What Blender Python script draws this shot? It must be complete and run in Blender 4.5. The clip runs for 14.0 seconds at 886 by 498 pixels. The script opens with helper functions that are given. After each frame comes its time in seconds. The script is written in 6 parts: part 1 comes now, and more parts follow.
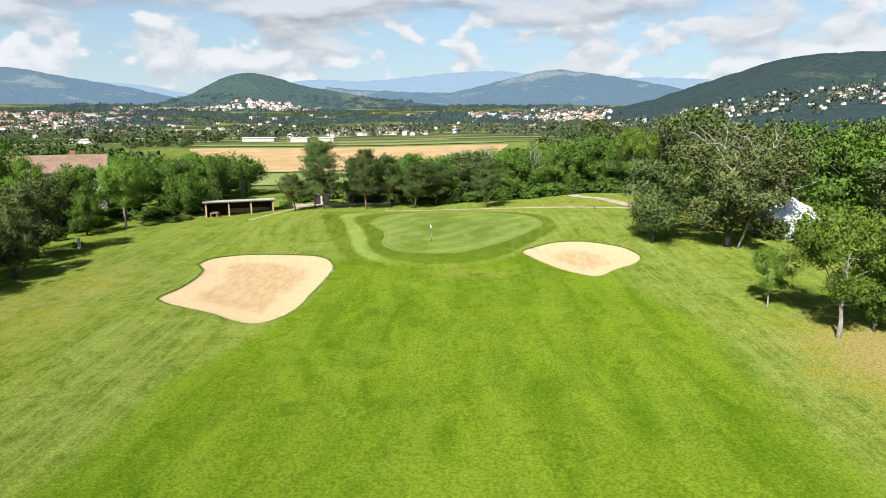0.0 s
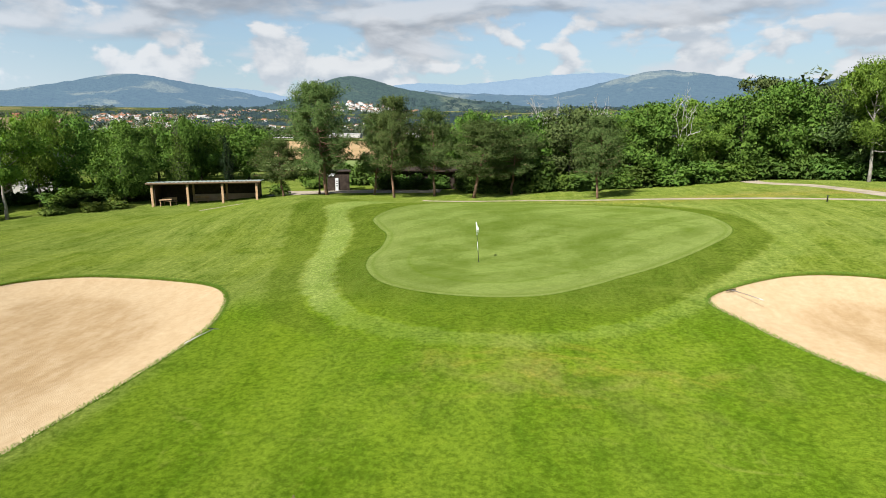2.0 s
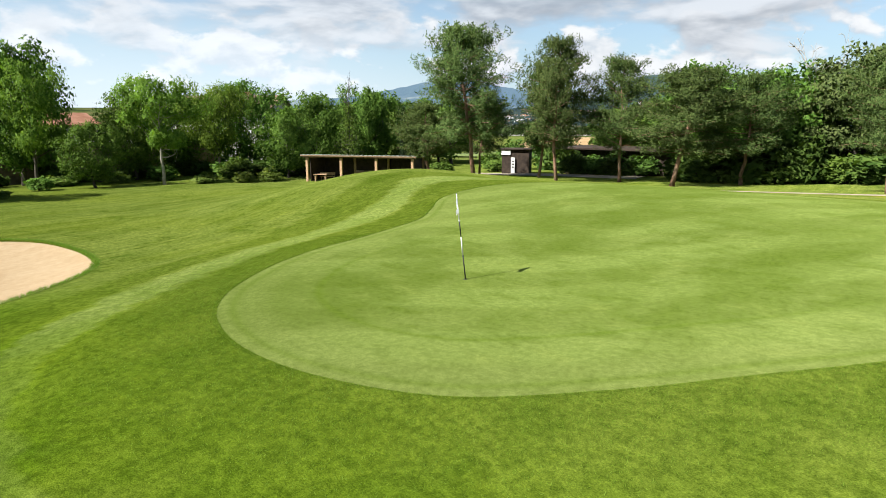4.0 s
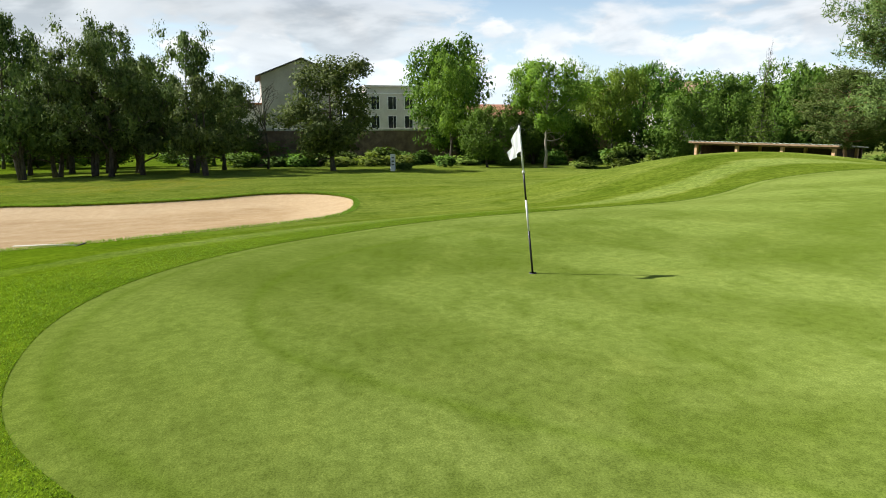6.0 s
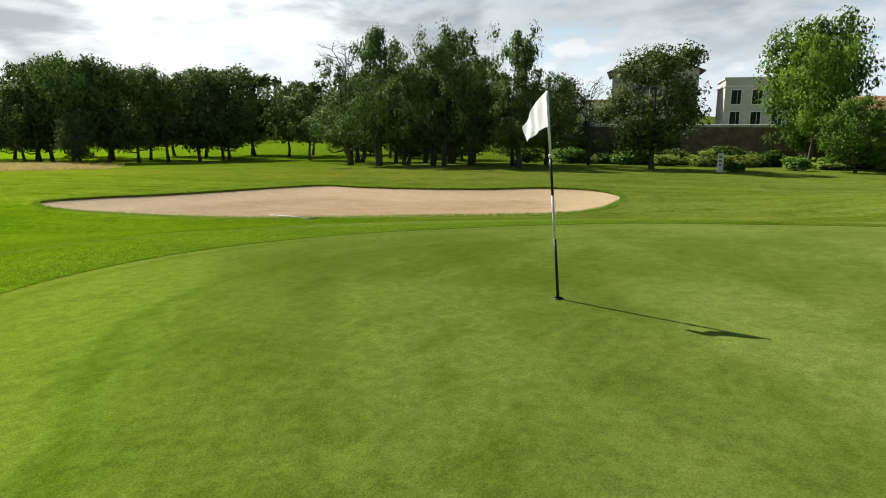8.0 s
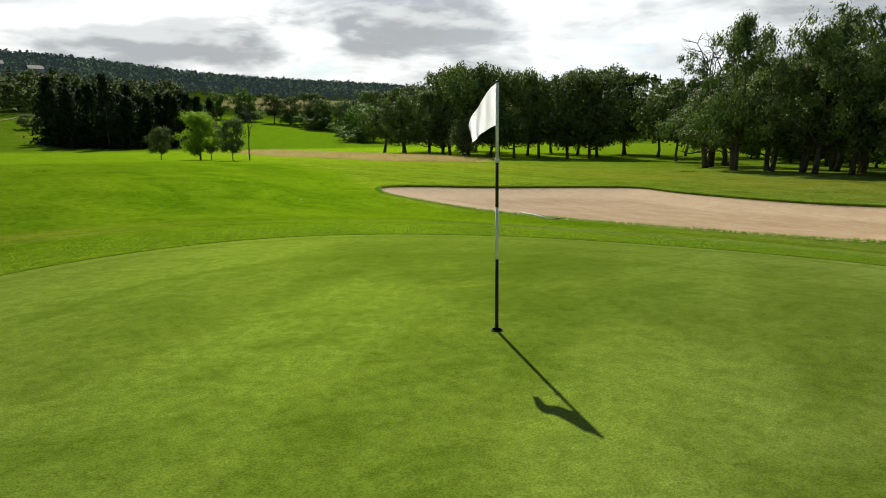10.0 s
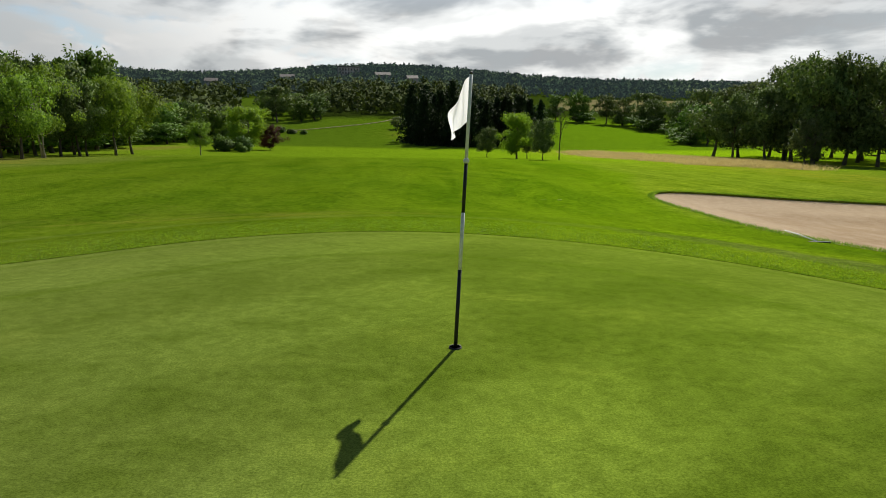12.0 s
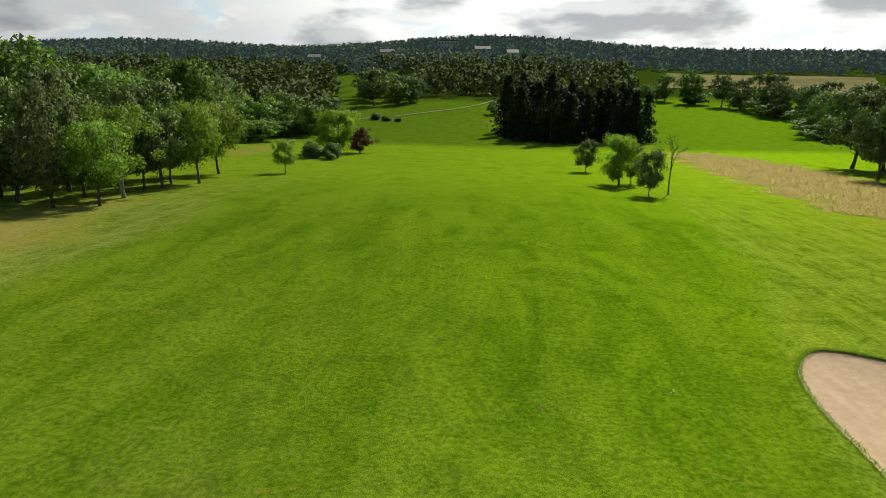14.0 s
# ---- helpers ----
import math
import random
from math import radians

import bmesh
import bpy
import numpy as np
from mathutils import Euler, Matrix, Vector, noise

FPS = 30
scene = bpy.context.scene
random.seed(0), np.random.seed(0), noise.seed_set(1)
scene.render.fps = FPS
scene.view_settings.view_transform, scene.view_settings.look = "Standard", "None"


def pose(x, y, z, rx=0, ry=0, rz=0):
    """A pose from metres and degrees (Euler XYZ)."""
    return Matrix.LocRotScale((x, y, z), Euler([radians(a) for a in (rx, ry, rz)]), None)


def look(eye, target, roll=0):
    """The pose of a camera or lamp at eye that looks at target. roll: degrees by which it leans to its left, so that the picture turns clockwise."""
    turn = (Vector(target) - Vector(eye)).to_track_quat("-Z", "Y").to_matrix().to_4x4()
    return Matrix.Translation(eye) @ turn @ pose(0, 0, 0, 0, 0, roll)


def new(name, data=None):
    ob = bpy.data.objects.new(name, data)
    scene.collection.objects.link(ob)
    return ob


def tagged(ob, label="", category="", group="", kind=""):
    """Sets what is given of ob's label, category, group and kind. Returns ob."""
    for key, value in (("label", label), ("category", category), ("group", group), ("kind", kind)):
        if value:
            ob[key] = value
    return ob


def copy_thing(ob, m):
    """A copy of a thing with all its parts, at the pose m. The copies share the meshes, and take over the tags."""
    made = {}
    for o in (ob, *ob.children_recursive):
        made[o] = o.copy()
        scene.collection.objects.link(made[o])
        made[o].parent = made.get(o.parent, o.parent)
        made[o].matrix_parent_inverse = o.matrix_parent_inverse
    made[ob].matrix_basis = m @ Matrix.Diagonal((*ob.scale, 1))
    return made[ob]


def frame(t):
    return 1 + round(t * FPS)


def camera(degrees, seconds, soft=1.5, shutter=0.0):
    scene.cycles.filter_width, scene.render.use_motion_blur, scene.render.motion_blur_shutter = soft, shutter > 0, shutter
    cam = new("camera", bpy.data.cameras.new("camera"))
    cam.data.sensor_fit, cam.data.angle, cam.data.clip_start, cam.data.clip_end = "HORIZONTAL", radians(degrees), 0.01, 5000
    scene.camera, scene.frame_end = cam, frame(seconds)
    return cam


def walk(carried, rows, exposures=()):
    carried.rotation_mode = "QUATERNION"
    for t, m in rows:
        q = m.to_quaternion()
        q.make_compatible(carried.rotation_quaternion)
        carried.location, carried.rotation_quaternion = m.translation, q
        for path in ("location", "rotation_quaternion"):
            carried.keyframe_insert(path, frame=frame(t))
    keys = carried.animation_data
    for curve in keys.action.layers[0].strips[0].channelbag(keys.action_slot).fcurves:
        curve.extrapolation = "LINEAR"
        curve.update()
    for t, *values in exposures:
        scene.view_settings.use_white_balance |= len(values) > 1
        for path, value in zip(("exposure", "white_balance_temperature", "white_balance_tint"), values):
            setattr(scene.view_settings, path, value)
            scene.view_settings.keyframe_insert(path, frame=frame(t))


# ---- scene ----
from mathutils import bvhtree

cam = camera(71.16, 14.0, 1.0)
PATH = [
    (0.0, 1.43, -73.42, 14.90, -12.17, 0.04), (0.5, 1.37, -59.87, 12.67, -12.07, 0.70),
    (1.0, 1.50, -47.80, 10.97, -11.99, 1.78), (1.5, 2.25, -38.07, 9.34, -11.87, 5.26),
    (2.0, 3.07, -31.80, 7.34, -11.78, 8.90), (2.5, 4.26, -26.44, 5.81, -11.73, 13.52),
    (3.0, 5.72, -21.35, 4.85, -11.70, 19.55), (3.5, 7.18, -16.68, 4.27, -11.68, 27.00),
    (4.0, 8.38, -12.56, 3.89, -11.64, 35.86), (4.5, 9.06, -9.11, 3.51, -11.57, 46.16),
    (5.0, 9.07, -6.46, 3.02, -11.47, 57.22), (5.5, 8.77, -4.62, 2.55, -11.43, 67.05),
    (6.0, 8.46, -3.30, 2.20, -11.48, 77.17), (6.5, 8.09, -2.26, 1.97, -11.52, 86.20),
    (7.0, 7.60, -1.14, 1.89, -11.51, 94.18), (7.5, 7.03, -0.02, 1.86, -11.53, 102.08),
    (8.0, 6.40, 1.04, 1.85, -11.56, 110.15), (8.5, 5.72, 2.01, 1.84, -11.60, 118.44),
    (9.0, 4.99, 2.86, 1.84, -11.63, 126.99), (9.5, 4.23, 3.55, 1.84, -11.65, 135.84),
    (10.0, 3.43, 4.06, 1.84, -11.63, 145.01), (10.5, 2.61, 4.40, 1.81, -11.58, 154.03),
    (11.0, 1.85, 4.60, 1.79, -11.53, 161.44), (11.5, 1.16, 4.72, 1.80, -11.51, 168.11),
    (12.0, 0.52, 4.75, 1.80, -11.52, 174.95), (12.5, 0.02, 4.32, 2.25, -11.58, 179.53),
    (13.0, -0.38, 3.17, 4.23, -11.88, 181.30), (13.5, -0.58, 0.95, 6.10, -12.92, 182.70),
    (14.0, -0.61, -2.35, 8.07, -14.29, 183.90),
]
walk(cam, [(t, pose(x, y, z, 90 + pitch, 0, yaw)) for t, x, y, z, pitch, yaw in PATH],
     exposures=[(0, 0.93, 6200, 10), (2.5, 0.76, 6200, 10), (5.0, 1.24, 6350, 10), (6.5, 1.12, 6450, 10), (8.0, 0.94, 6500, 10), (9.5, 0.84, 6550, 10), (11.5, 0.74, 6600, 10), (13.0, 0.66, 6620, 11), (14.0, 0.90, 6650, 9)])

# ---- light ----
SUN_EL, SUN_AZ = 42.3, 155.9  # degrees; the azimuth counts anticlockwise from +y
sun_dir = Vector((-math.sin(radians(SUN_AZ)) * math.cos(radians(SUN_EL)), math.cos(radians(SUN_AZ)) * math.cos(radians(SUN_EL)), math.sin(radians(SUN_EL))))
sun = new("sun", bpy.data.lights.new("sun", "SUN"))
sun.data.energy, sun.data.angle, sun.data.color = 5.0, radians(0.55), (1.0, 0.955, 0.88)
sun.matrix_basis = look(sun_dir * 50, (0, 0, 0))


class Nodes:
    """Short-hand for building a node tree."""

    def __init__(self, tree):
        self.tree = tree
        tree.nodes.clear()

    def add(self, kind, **sets):
        n = self.tree.nodes.new(kind)
        for k, v in sets.items():
            self.put(n.inputs[k.replace("__", " ")], v)
        return n

    def put(self, socket, v):
        if isinstance(v, bpy.types.NodeSocket):
            self.tree.links.new(v, socket)
        elif isinstance(v, tuple) and len(v) == 3 and socket.type == "RGBA":
            socket.default_value = (*v, 1)
        else:
            socket.default_value = v

    def math(self, op, a, b=0.0, c=0.0, clamp=False):
        n = self.add("ShaderNodeMath")
        n.operation, n.use_clamp = op, clamp
        for i, v in enumerate((a, b, c)):
            self.put(n.inputs[i], v)
        return n.outputs[0]

    def ramp(self, v, lo, hi, a=0.0, b=1.0, smooth=True):
        n = self.add("ShaderNodeMapRange")
        n.interpolation_type = "SMOOTHSTEP" if smooth else "LINEAR"
        for i, q in enumerate((v, lo, hi, a, b)):
            self.put(n.inputs[i], q)
        return n.outputs[0]

    def mix(self, f, a, b, blend="MIX"):
        n = self.add("ShaderNodeMix")
        n.data_type, n.blend_type = "RGBA", blend
        self.put(n.inputs["Factor"], f)
        self.put(n.inputs[6], a)
        self.put(n.inputs[7], b)
        return n.outputs[2]

    def noise(self, vec, scale, detail=4.0, rough=0.55, distort=0.0):
        n = self.add("ShaderNodeTexNoise", Vector=vec, Scale=scale, Detail=detail, Roughness=rough, Distortion=distort)
        return n.outputs["Fac"]

    def stretch(self, vec, scale, turn=0.0, move=(0, 0, 0)):
        return self.add("ShaderNodeMapping", Vector=vec, Scale=scale, Rotation=(0, 0, radians(turn)), Location=move).outputs[0]

    def zone(self):
        a = self.add("ShaderNodeAttribute")
        a.attribute_name = "zone"
        return self.add("ShaderNodeSeparateColor", Color=a.outputs["Color"]).outputs

    def zone_alpha(self):
        a = self.add("ShaderNodeAttribute")
        a.attribute_name = "zone"
        return a.outputs["Alpha"]

    def wave(self, vec, along, scale, distort):
        w = self.add("ShaderNodeTexWave", Vector=vec, Scale=scale, Distortion=distort, Detail=2.0)
        w.wave_type, w.bands_direction = "BANDS", along
        return w.outputs["Fac"]

    def bump(self, height, strength, distance):
        return self.add("ShaderNodeBump", Height=height, Strength=strength, Distance=distance).outputs[0]


# sky: clear Nishita air with a broken layer of cloud and a row of low cumulus
world = bpy.data.worlds.new("sky")
scene.world = world
world.use_nodes = True
N = Nodes(world.node_tree)
way = N.add("ShaderNodeTexCoord").outputs["Generated"]
xyz = N.add("ShaderNodeSeparateXYZ", Vector=way).outputs
nishita = N.add("ShaderNodeTexSky")
nishita.sky_type, nishita.sun_disc = "NISHITA", False
nishita.sun_elevation, nishita.sun_rotation = radians(SUN_EL), radians(-SUN_AZ)
nishita.air_density, nishita.dust_density, nishita.ozone_density = 1.0, 0.7, 1.0
air = nishita.outputs[0]
air = N.mix(1.0, air, N.mix(N.ramp(xyz[2], 0.12, 0.40), (0.145, 0.142, 0.140), (0.085, 0.085, 0.085)), "MULTIPLY")
up = N.math("MAXIMUM", xyz[2], 0.0)
den = N.math("ADD", up, 0.25)
flat = N.add("ShaderNodeCombineXYZ", X=N.math("DIVIDE", xyz[0], den), Y=N.math("DIVIDE", xyz[1], den), Z=0.0).outputs[0]
south = N.ramp(N.math("ADD", N.math("MULTIPLY", xyz[1], -0.95), N.math("MULTIPLY", xyz[0], -0.20)), -0.35, 0.75)
dot = N.add("ShaderNodeVectorMath")
dot.operation = "DOT_PRODUCT"
N.put(dot.inputs[0], way)
dot.inputs[1].default_value = tuple(sun_dir)
sunward = N.ramp(dot.outputs["Value"], 0.50, 0.77)
# broad broken cloud in the lower sky
n_layer = N.noise(N.stretch(way, (4.6, 4.6, 15.0), 0, (0.7, 3.2, 0.25)), 1.0, 8.0, 0.52, 0.25)
n_layer_up = N.noise(N.stretch(way, (4.6, 4.6, 15.0), 0, (0.7, 3.2, 0.50)), 1.0, 5.0, 0.52, 0.25)
lift = N.ramp(xyz[2], 0.05, 0.16, -0.03, 0.09)
grey_bank = N.math("MULTIPLY", N.ramp(xyz[0], -0.05, -0.45), N.ramp(xyz[1], 0.3, 0.8))
thr = N.math("SUBTRACT", N.math("SUBTRACT", 0.525, N.math("MULTIPLY", grey_bank, 0.07)), N.math("ADD", N.math("MULTIPLY", south, 0.21), lift))
layer = N.ramp(N.math("SUBTRACT", n_layer, thr), 0.0, 0.16)
lit = N.ramp(N.math("SUBTRACT", n_layer, n_layer_up), -0.14, 0.10)
thin = N.ramp(n_layer, 0.62, 0.40)
c_layer = N.mix(lit, (0.42, 0.455, 0.50), (0.80, 0.82, 0.84))
c_south = N.mix(N.ramp(N.math("ADD", N.math("MULTIPLY", lit, 0.45), N.math("MULTIPLY", thin, 0.55)), 0.20, 0.72), N.mix(sunward, (0.27, 0.29, 0.305), (0.48, 0.51, 0.53)), N.mix(sunward, (0.60, 0.625, 0.635), (1.30, 1.32, 1.30)))
c_layer = N.mix(south, c_layer, c_south)
# heaped cumulus over the northern skyline
n_heap = N.noise(N.stretch(way, (11.0, 11.0, 19.0), 0, (2.35, 0.6, 0.1)), 1.0, 9.0, 0.50, 0.15)
n_heap_up = N.noise(N.stretch(way, (11.0, 11.0, 19.0), 0, (2.35, 0.6, 0.42)), 1.0, 6.0, 0.50, 0.15)
band = N.math("MULTIPLY", N.ramp(xyz[2], 0.015, 0.06), N.ramp(xyz[2], 0.19, 0.10))
heap = N.math("MULTIPLY", N.ramp(N.math("ADD", n_heap, N.math("MULTIPLY", band, 0.10)), 0.555, 0.635), N.ramp(band, 0.0, 0.4))
c_heap = N.mix(N.ramp(N.math("SUBTRACT", n_heap, n_heap_up), -0.10, 0.10), (0.62, 0.67, 0.72), (0.95, 0.945, 0.93))
# scattered cloud overhead
n_top = N.noise(flat, 1.1, 8.0, 0.55)
top_cloud = N.math("MULTIPLY", N.ramp(n_top, 0.54, 0.64), N.ramp(xyz[2], 0.16, 0.30))
low_part = N.ramp(xyz[2], 0.28, 0.15)
air = N.mix(N.ramp(xyz[2], 0.30, 0.0, 0.0, 0.62), air, (0.44, 0.63, 0.77))
sky = N.mix(N.math("MULTIPLY", heap, 0.95), air, c_heap)
sky = N.mix(N.math("MULTIPLY", N.math("MULTIPLY", layer, low_part), 0.92), sky, c_layer)
sky = N.mix(N.math("MULTIPLY", top_cloud, 0.5), sky, (0.40, 0.42, 0.44))
west = N.ramp(xyz[0], -0.45, -0.85)
sky = N.mix(N.math("MULTIPLY", west, N.ramp(xyz[2], 0.22, 0.0, 0.0, 0.55)), sky, (0.96, 1.08, 1.16))
sky = N.mix(N.ramp(xyz[2], 0.10, -0.02, 0.0, 0.4), sky, (0.90, 0.98, 1.03))
sky = N.mix(N.ramp(xyz[2], -0.05, -0.10), sky, (0.035, 0.045, 0.025))
N.add("ShaderNodeOutputWorld", Surface=N.add("ShaderNodeBackground", Color=sky, Strength=0.50).outputs[0])


# ---- materials ----
def material(name):
    m = bpy.data.materials.new(name)
    m.use_nodes = True
    return m, Nodes(m.node_tree)


def finish(n, color, rough=0.8, spec=0.3, normal=None, metal=0.0, through_light=0.0, through_color=None, fuzz=0.3):
    """A Principled surface, with some light passing through it where it is a thin leaf or cloth."""
    p = n.add("ShaderNodeBsdfPrincipled", Base__Color=color, Roughness=rough, Metallic=metal)
    n.put(p.inputs["Specular IOR Level"], spec)
    n.put(p.inputs["Diffuse Roughness"], fuzz)
    if normal is not None:
        n.put(p.inputs["Normal"], normal)
    out = p.outputs[0]
    if through_light:
        t = n.add("ShaderNodeBsdfTranslucent", Color=through_color if through_color is not None else color)
        out = n.add("ShaderNodeMixShader", Fac=through_light).outputs[0]
        n.put(out.node.inputs[1], p.outputs[0])
        n.put(out.node.inputs[2], t.outputs[0])
    n.add("ShaderNodeOutputMaterial", Surface=out)


def grass_finish(n, color, normal, gain, share, sheen=0.06):
    """Grass: a matt sheet with the pale bloom of blade sides, and their soft green shine towards the light."""
    p = n.add("ShaderNodeBsdfPrincipled", Base__Color=n.mix(1.0, color, (gain, gain, gain), "MULTIPLY"), Roughness=0.95, Normal=normal)
    p.inputs["Specular IOR Level"].default_value = 0.0
    p.inputs["Diffuse Roughness"].default_value = 1.0
    p.inputs["Sheen Weight"].default_value = sheen
    p.inputs["Sheen Roughness"].default_value = 0.45
    p.inputs["Sheen Tint"].default_value = (0.62, 0.80, 0.10, 1)
    g = n.add("ShaderNodeBsdfAnisotropic", Color=n.mix(1.0, color, (0.72, 0.92, 0.03), "MULTIPLY"), Roughness=0.66, Normal=normal)
    m = n.add("ShaderNodeMixShader", Fac=share)
    n.put(m.inputs[1], p.outputs[0])
    n.put(m.inputs[2], g.outputs[0])
    n.add("ShaderNodeOutputMaterial", Surface=m.outputs[0])


def place(n):
    return n.add("ShaderNodeNewGeometry").outputs["Position"]


def turf():
    """Mown grass; the zone attribute holds band tone, fairway, dryness."""
    m, n = material("turf")
    p = place(n)
    zone = n.zone()
    zone_alpha = n.zone_alpha()
    big = n.noise(p, 0.09, 4.0, 0.6)
    mid = n.noise(p, 0.42, 6.0, 0.68, 0.6)
    patch = n.noise(n.stretch(p, (1, 1, 1), 0, (31, 17, 0)), 1.7, 5.0, 0.66, 0.5)
    small = n.noise(p, 6.0, 5.0, 0.7)
    grain = n.noise(n.stretch(p, (1, 1.7, 1), 20), 34.0, 3.0, 0.75)
    plots = n.add("ShaderNodeTexVoronoi", Vector=n.stretch(p, (1, 2.2, 1), 25), Scale=0.009)
    plot = n.add("ShaderNodeSeparateColor", Color=plots.outputs["Color"]).outputs
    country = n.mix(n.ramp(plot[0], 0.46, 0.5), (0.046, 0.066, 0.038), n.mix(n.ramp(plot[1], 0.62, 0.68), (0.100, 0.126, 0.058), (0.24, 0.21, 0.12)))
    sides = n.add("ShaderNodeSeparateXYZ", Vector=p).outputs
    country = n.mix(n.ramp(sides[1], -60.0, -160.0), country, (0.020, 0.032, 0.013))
    streak = n.noise(n.stretch(p, (2.4, 0.16, 1), 8), 1.1, 5.0, 0.65, 0.8)
    swath = n.noise(n.stretch(p, (1.5, 0.055, 1), -14, (3, 0, 0)), 1.0, 4.0, 0.6, 0.5)
    sweep = n.noise(n.stretch(p, (0.30, 0.10, 1), 24, (7, 2, 0)), 1.0, 5.0, 0.58, 0.9)
    rough_c = n.mix(n.ramp(mid, 0.30, 0.70), (0.104, 0.150, 0.024), (0.196, 0.244, 0.058))
    rough_c = n.mix(n.math("MULTIPLY", n.ramp(streak, 0.50, 0.66), 0.5), rough_c, (0.255, 0.300, 0.062))
    rough_c = n.mix(n.math("MULTIPLY", n.ramp(swath, 0.44, 0.60), 0.45), rough_c, (0.262, 0.305, 0.080))
    fair_c = n.mix(n.ramp(sweep, 0.34, 0.66), (0.076, 0.144, 0.007), (0.142, 0.216, 0.016))
    fair_c = n.mix(n.math("MULTIPLY", n.ramp(mid, 0.50, 0.74), 0.40), fair_c, (0.168, 0.240, 0.030))
    fair_c = n.mix(n.math("MULTIPLY", n.ramp(swath, 0.46, 0.62), 0.16), fair_c, (0.164, 0.248, 0.024))
    c = n.mix(zone[1], rough_c, fair_c)
    c = n.mix(n.math("MULTIPLY", n.ramp(big, 0.42, 0.70), 0.30), c, (0.195, 0.245, 0.019))
    blot = n.noise(n.stretch(p, (1, 0.8, 1), 15, (5, 8, 0)), 0.45, 6.0, 0.60, 1.6)
    c = n.mix(n.math("MULTIPLY", n.ramp(blot, 0.52, 0.68), 0.45), c, (0.050, 0.104, 0.008))
    c = n.mix(n.math("MULTIPLY", n.ramp(patch, 0.57, 0.70), 0.60), c, (0.050, 0.104, 0.005))
    c = n.mix(n.math("MULTIPLY", n.ramp(patch, 0.42, 0.28), 0.38), c, (0.208, 0.265, 0.022))
    wear = n.noise(n.stretch(p, (1, 1.6, 1), 50, (2, 21, 0)), 0.30, 7.0, 0.70, 1.4)
    c = n.mix(n.math("MULTIPLY", n.ramp(wear, 0.60, 0.70), 0.35), c, (0.240, 0.262, 0.060))
    fray = n.noise(n.stretch(p, (1, 1.3, 1), 10, (12, 5, 0)), 0.38, 7.0, 0.66, 1.0)
    c = n.mix(n.math("MULTIPLY", n.ramp(n.math("ADD", fray, n.math("MULTIPLY", zone[2], 0.45)), 0.60, 0.74), n.ramp(zone[2], 0.05, 0.25, 0.0, 0.75)), c, (0.225, 0.232, 0.030))
    stripe = n.wave(n.stretch(p, (1, 1, 1), 4), "X", 0.062, 1.2)
    c = n.mix(n.math("MULTIPLY", n.math("MULTIPLY", n.ramp(stripe, 0.35, 0.65), zone[1]), 0.20), c, (0.175, 0.240, 0.028))
    dark = n.ramp(zone[0], 0.5, 0.0, smooth=False)
    light = n.ramp(zone[0], 0.5, 1.0, smooth=False)
    c = n.mix(n.math("MULTIPLY", dark, 0.84), c, n.mix(n.ramp(mid, 0.3, 0.7), (0.074, 0.120, 0.012), (0.130, 0.176, 0.024)))
    c = n.mix(n.math("MULTIPLY", light, 0.85), c, n.mix(n.ramp(mid, 0.3, 0.7), (0.172, 0.244, 0.052), (0.240, 0.305, 0.088)))
    # sunlit stretch of the southern fairway, painted as a brighter grass colour
    c = n.mix(n.math("MULTIPLY", n.ramp(sides[1], -40.0, -95.0, 0.0, 0.75), n.ramp(mid, 0.20, 0.55)), c, (0.225, 0.330, 0.026))
    c = n.mix(n.ramp(sides[1], 48.0, 75.0, 0.0, 0.7), c, n.mix(n.ramp(big, 0.4, 0.6), (0.135, 0.165, 0.055), (0.190, 0.205, 0.085)))
    # far southern grass: cloud shade and longer rough, both put into the colour
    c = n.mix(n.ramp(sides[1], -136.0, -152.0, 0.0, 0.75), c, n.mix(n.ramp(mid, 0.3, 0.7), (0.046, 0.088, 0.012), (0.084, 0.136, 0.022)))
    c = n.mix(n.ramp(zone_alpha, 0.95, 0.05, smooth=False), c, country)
    straw = n.mix(small, (0.36, 0.27, 0.13), (0.25, 0.21, 0.08))
    c = n.mix(n.math("MULTIPLY", zone[2], n.ramp(n.math("ADD", mid, n.math("MULTIPLY", zone[2], 0.35)), 0.42, 0.75)), c, straw)
    c = n.mix(n.ramp(grain, 0.25, 0.75), n.mix(1.0, c, (0.46, 0.51, 0.38), "MULTIPLY"), n.mix(1.0, c, (1.55, 1.48, 1.48), "MULTIPLY"))
    c = n.mix(n.ramp(small, 0.3, 0.7), n.mix(1.0, c, (0.64, 0.68, 0.58), "MULTIPLY"), n.mix(1.0, c, (1.36, 1.31, 1.32), "MULTIPLY"))
    bump = n.bump(n.math("ADD", n.math("MULTIPLY", grain, 0.6), n.math("MULTIPLY", small, 0.9)), 0.55, 0.05)
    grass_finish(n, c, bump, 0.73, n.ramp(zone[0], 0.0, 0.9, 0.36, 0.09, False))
    return m


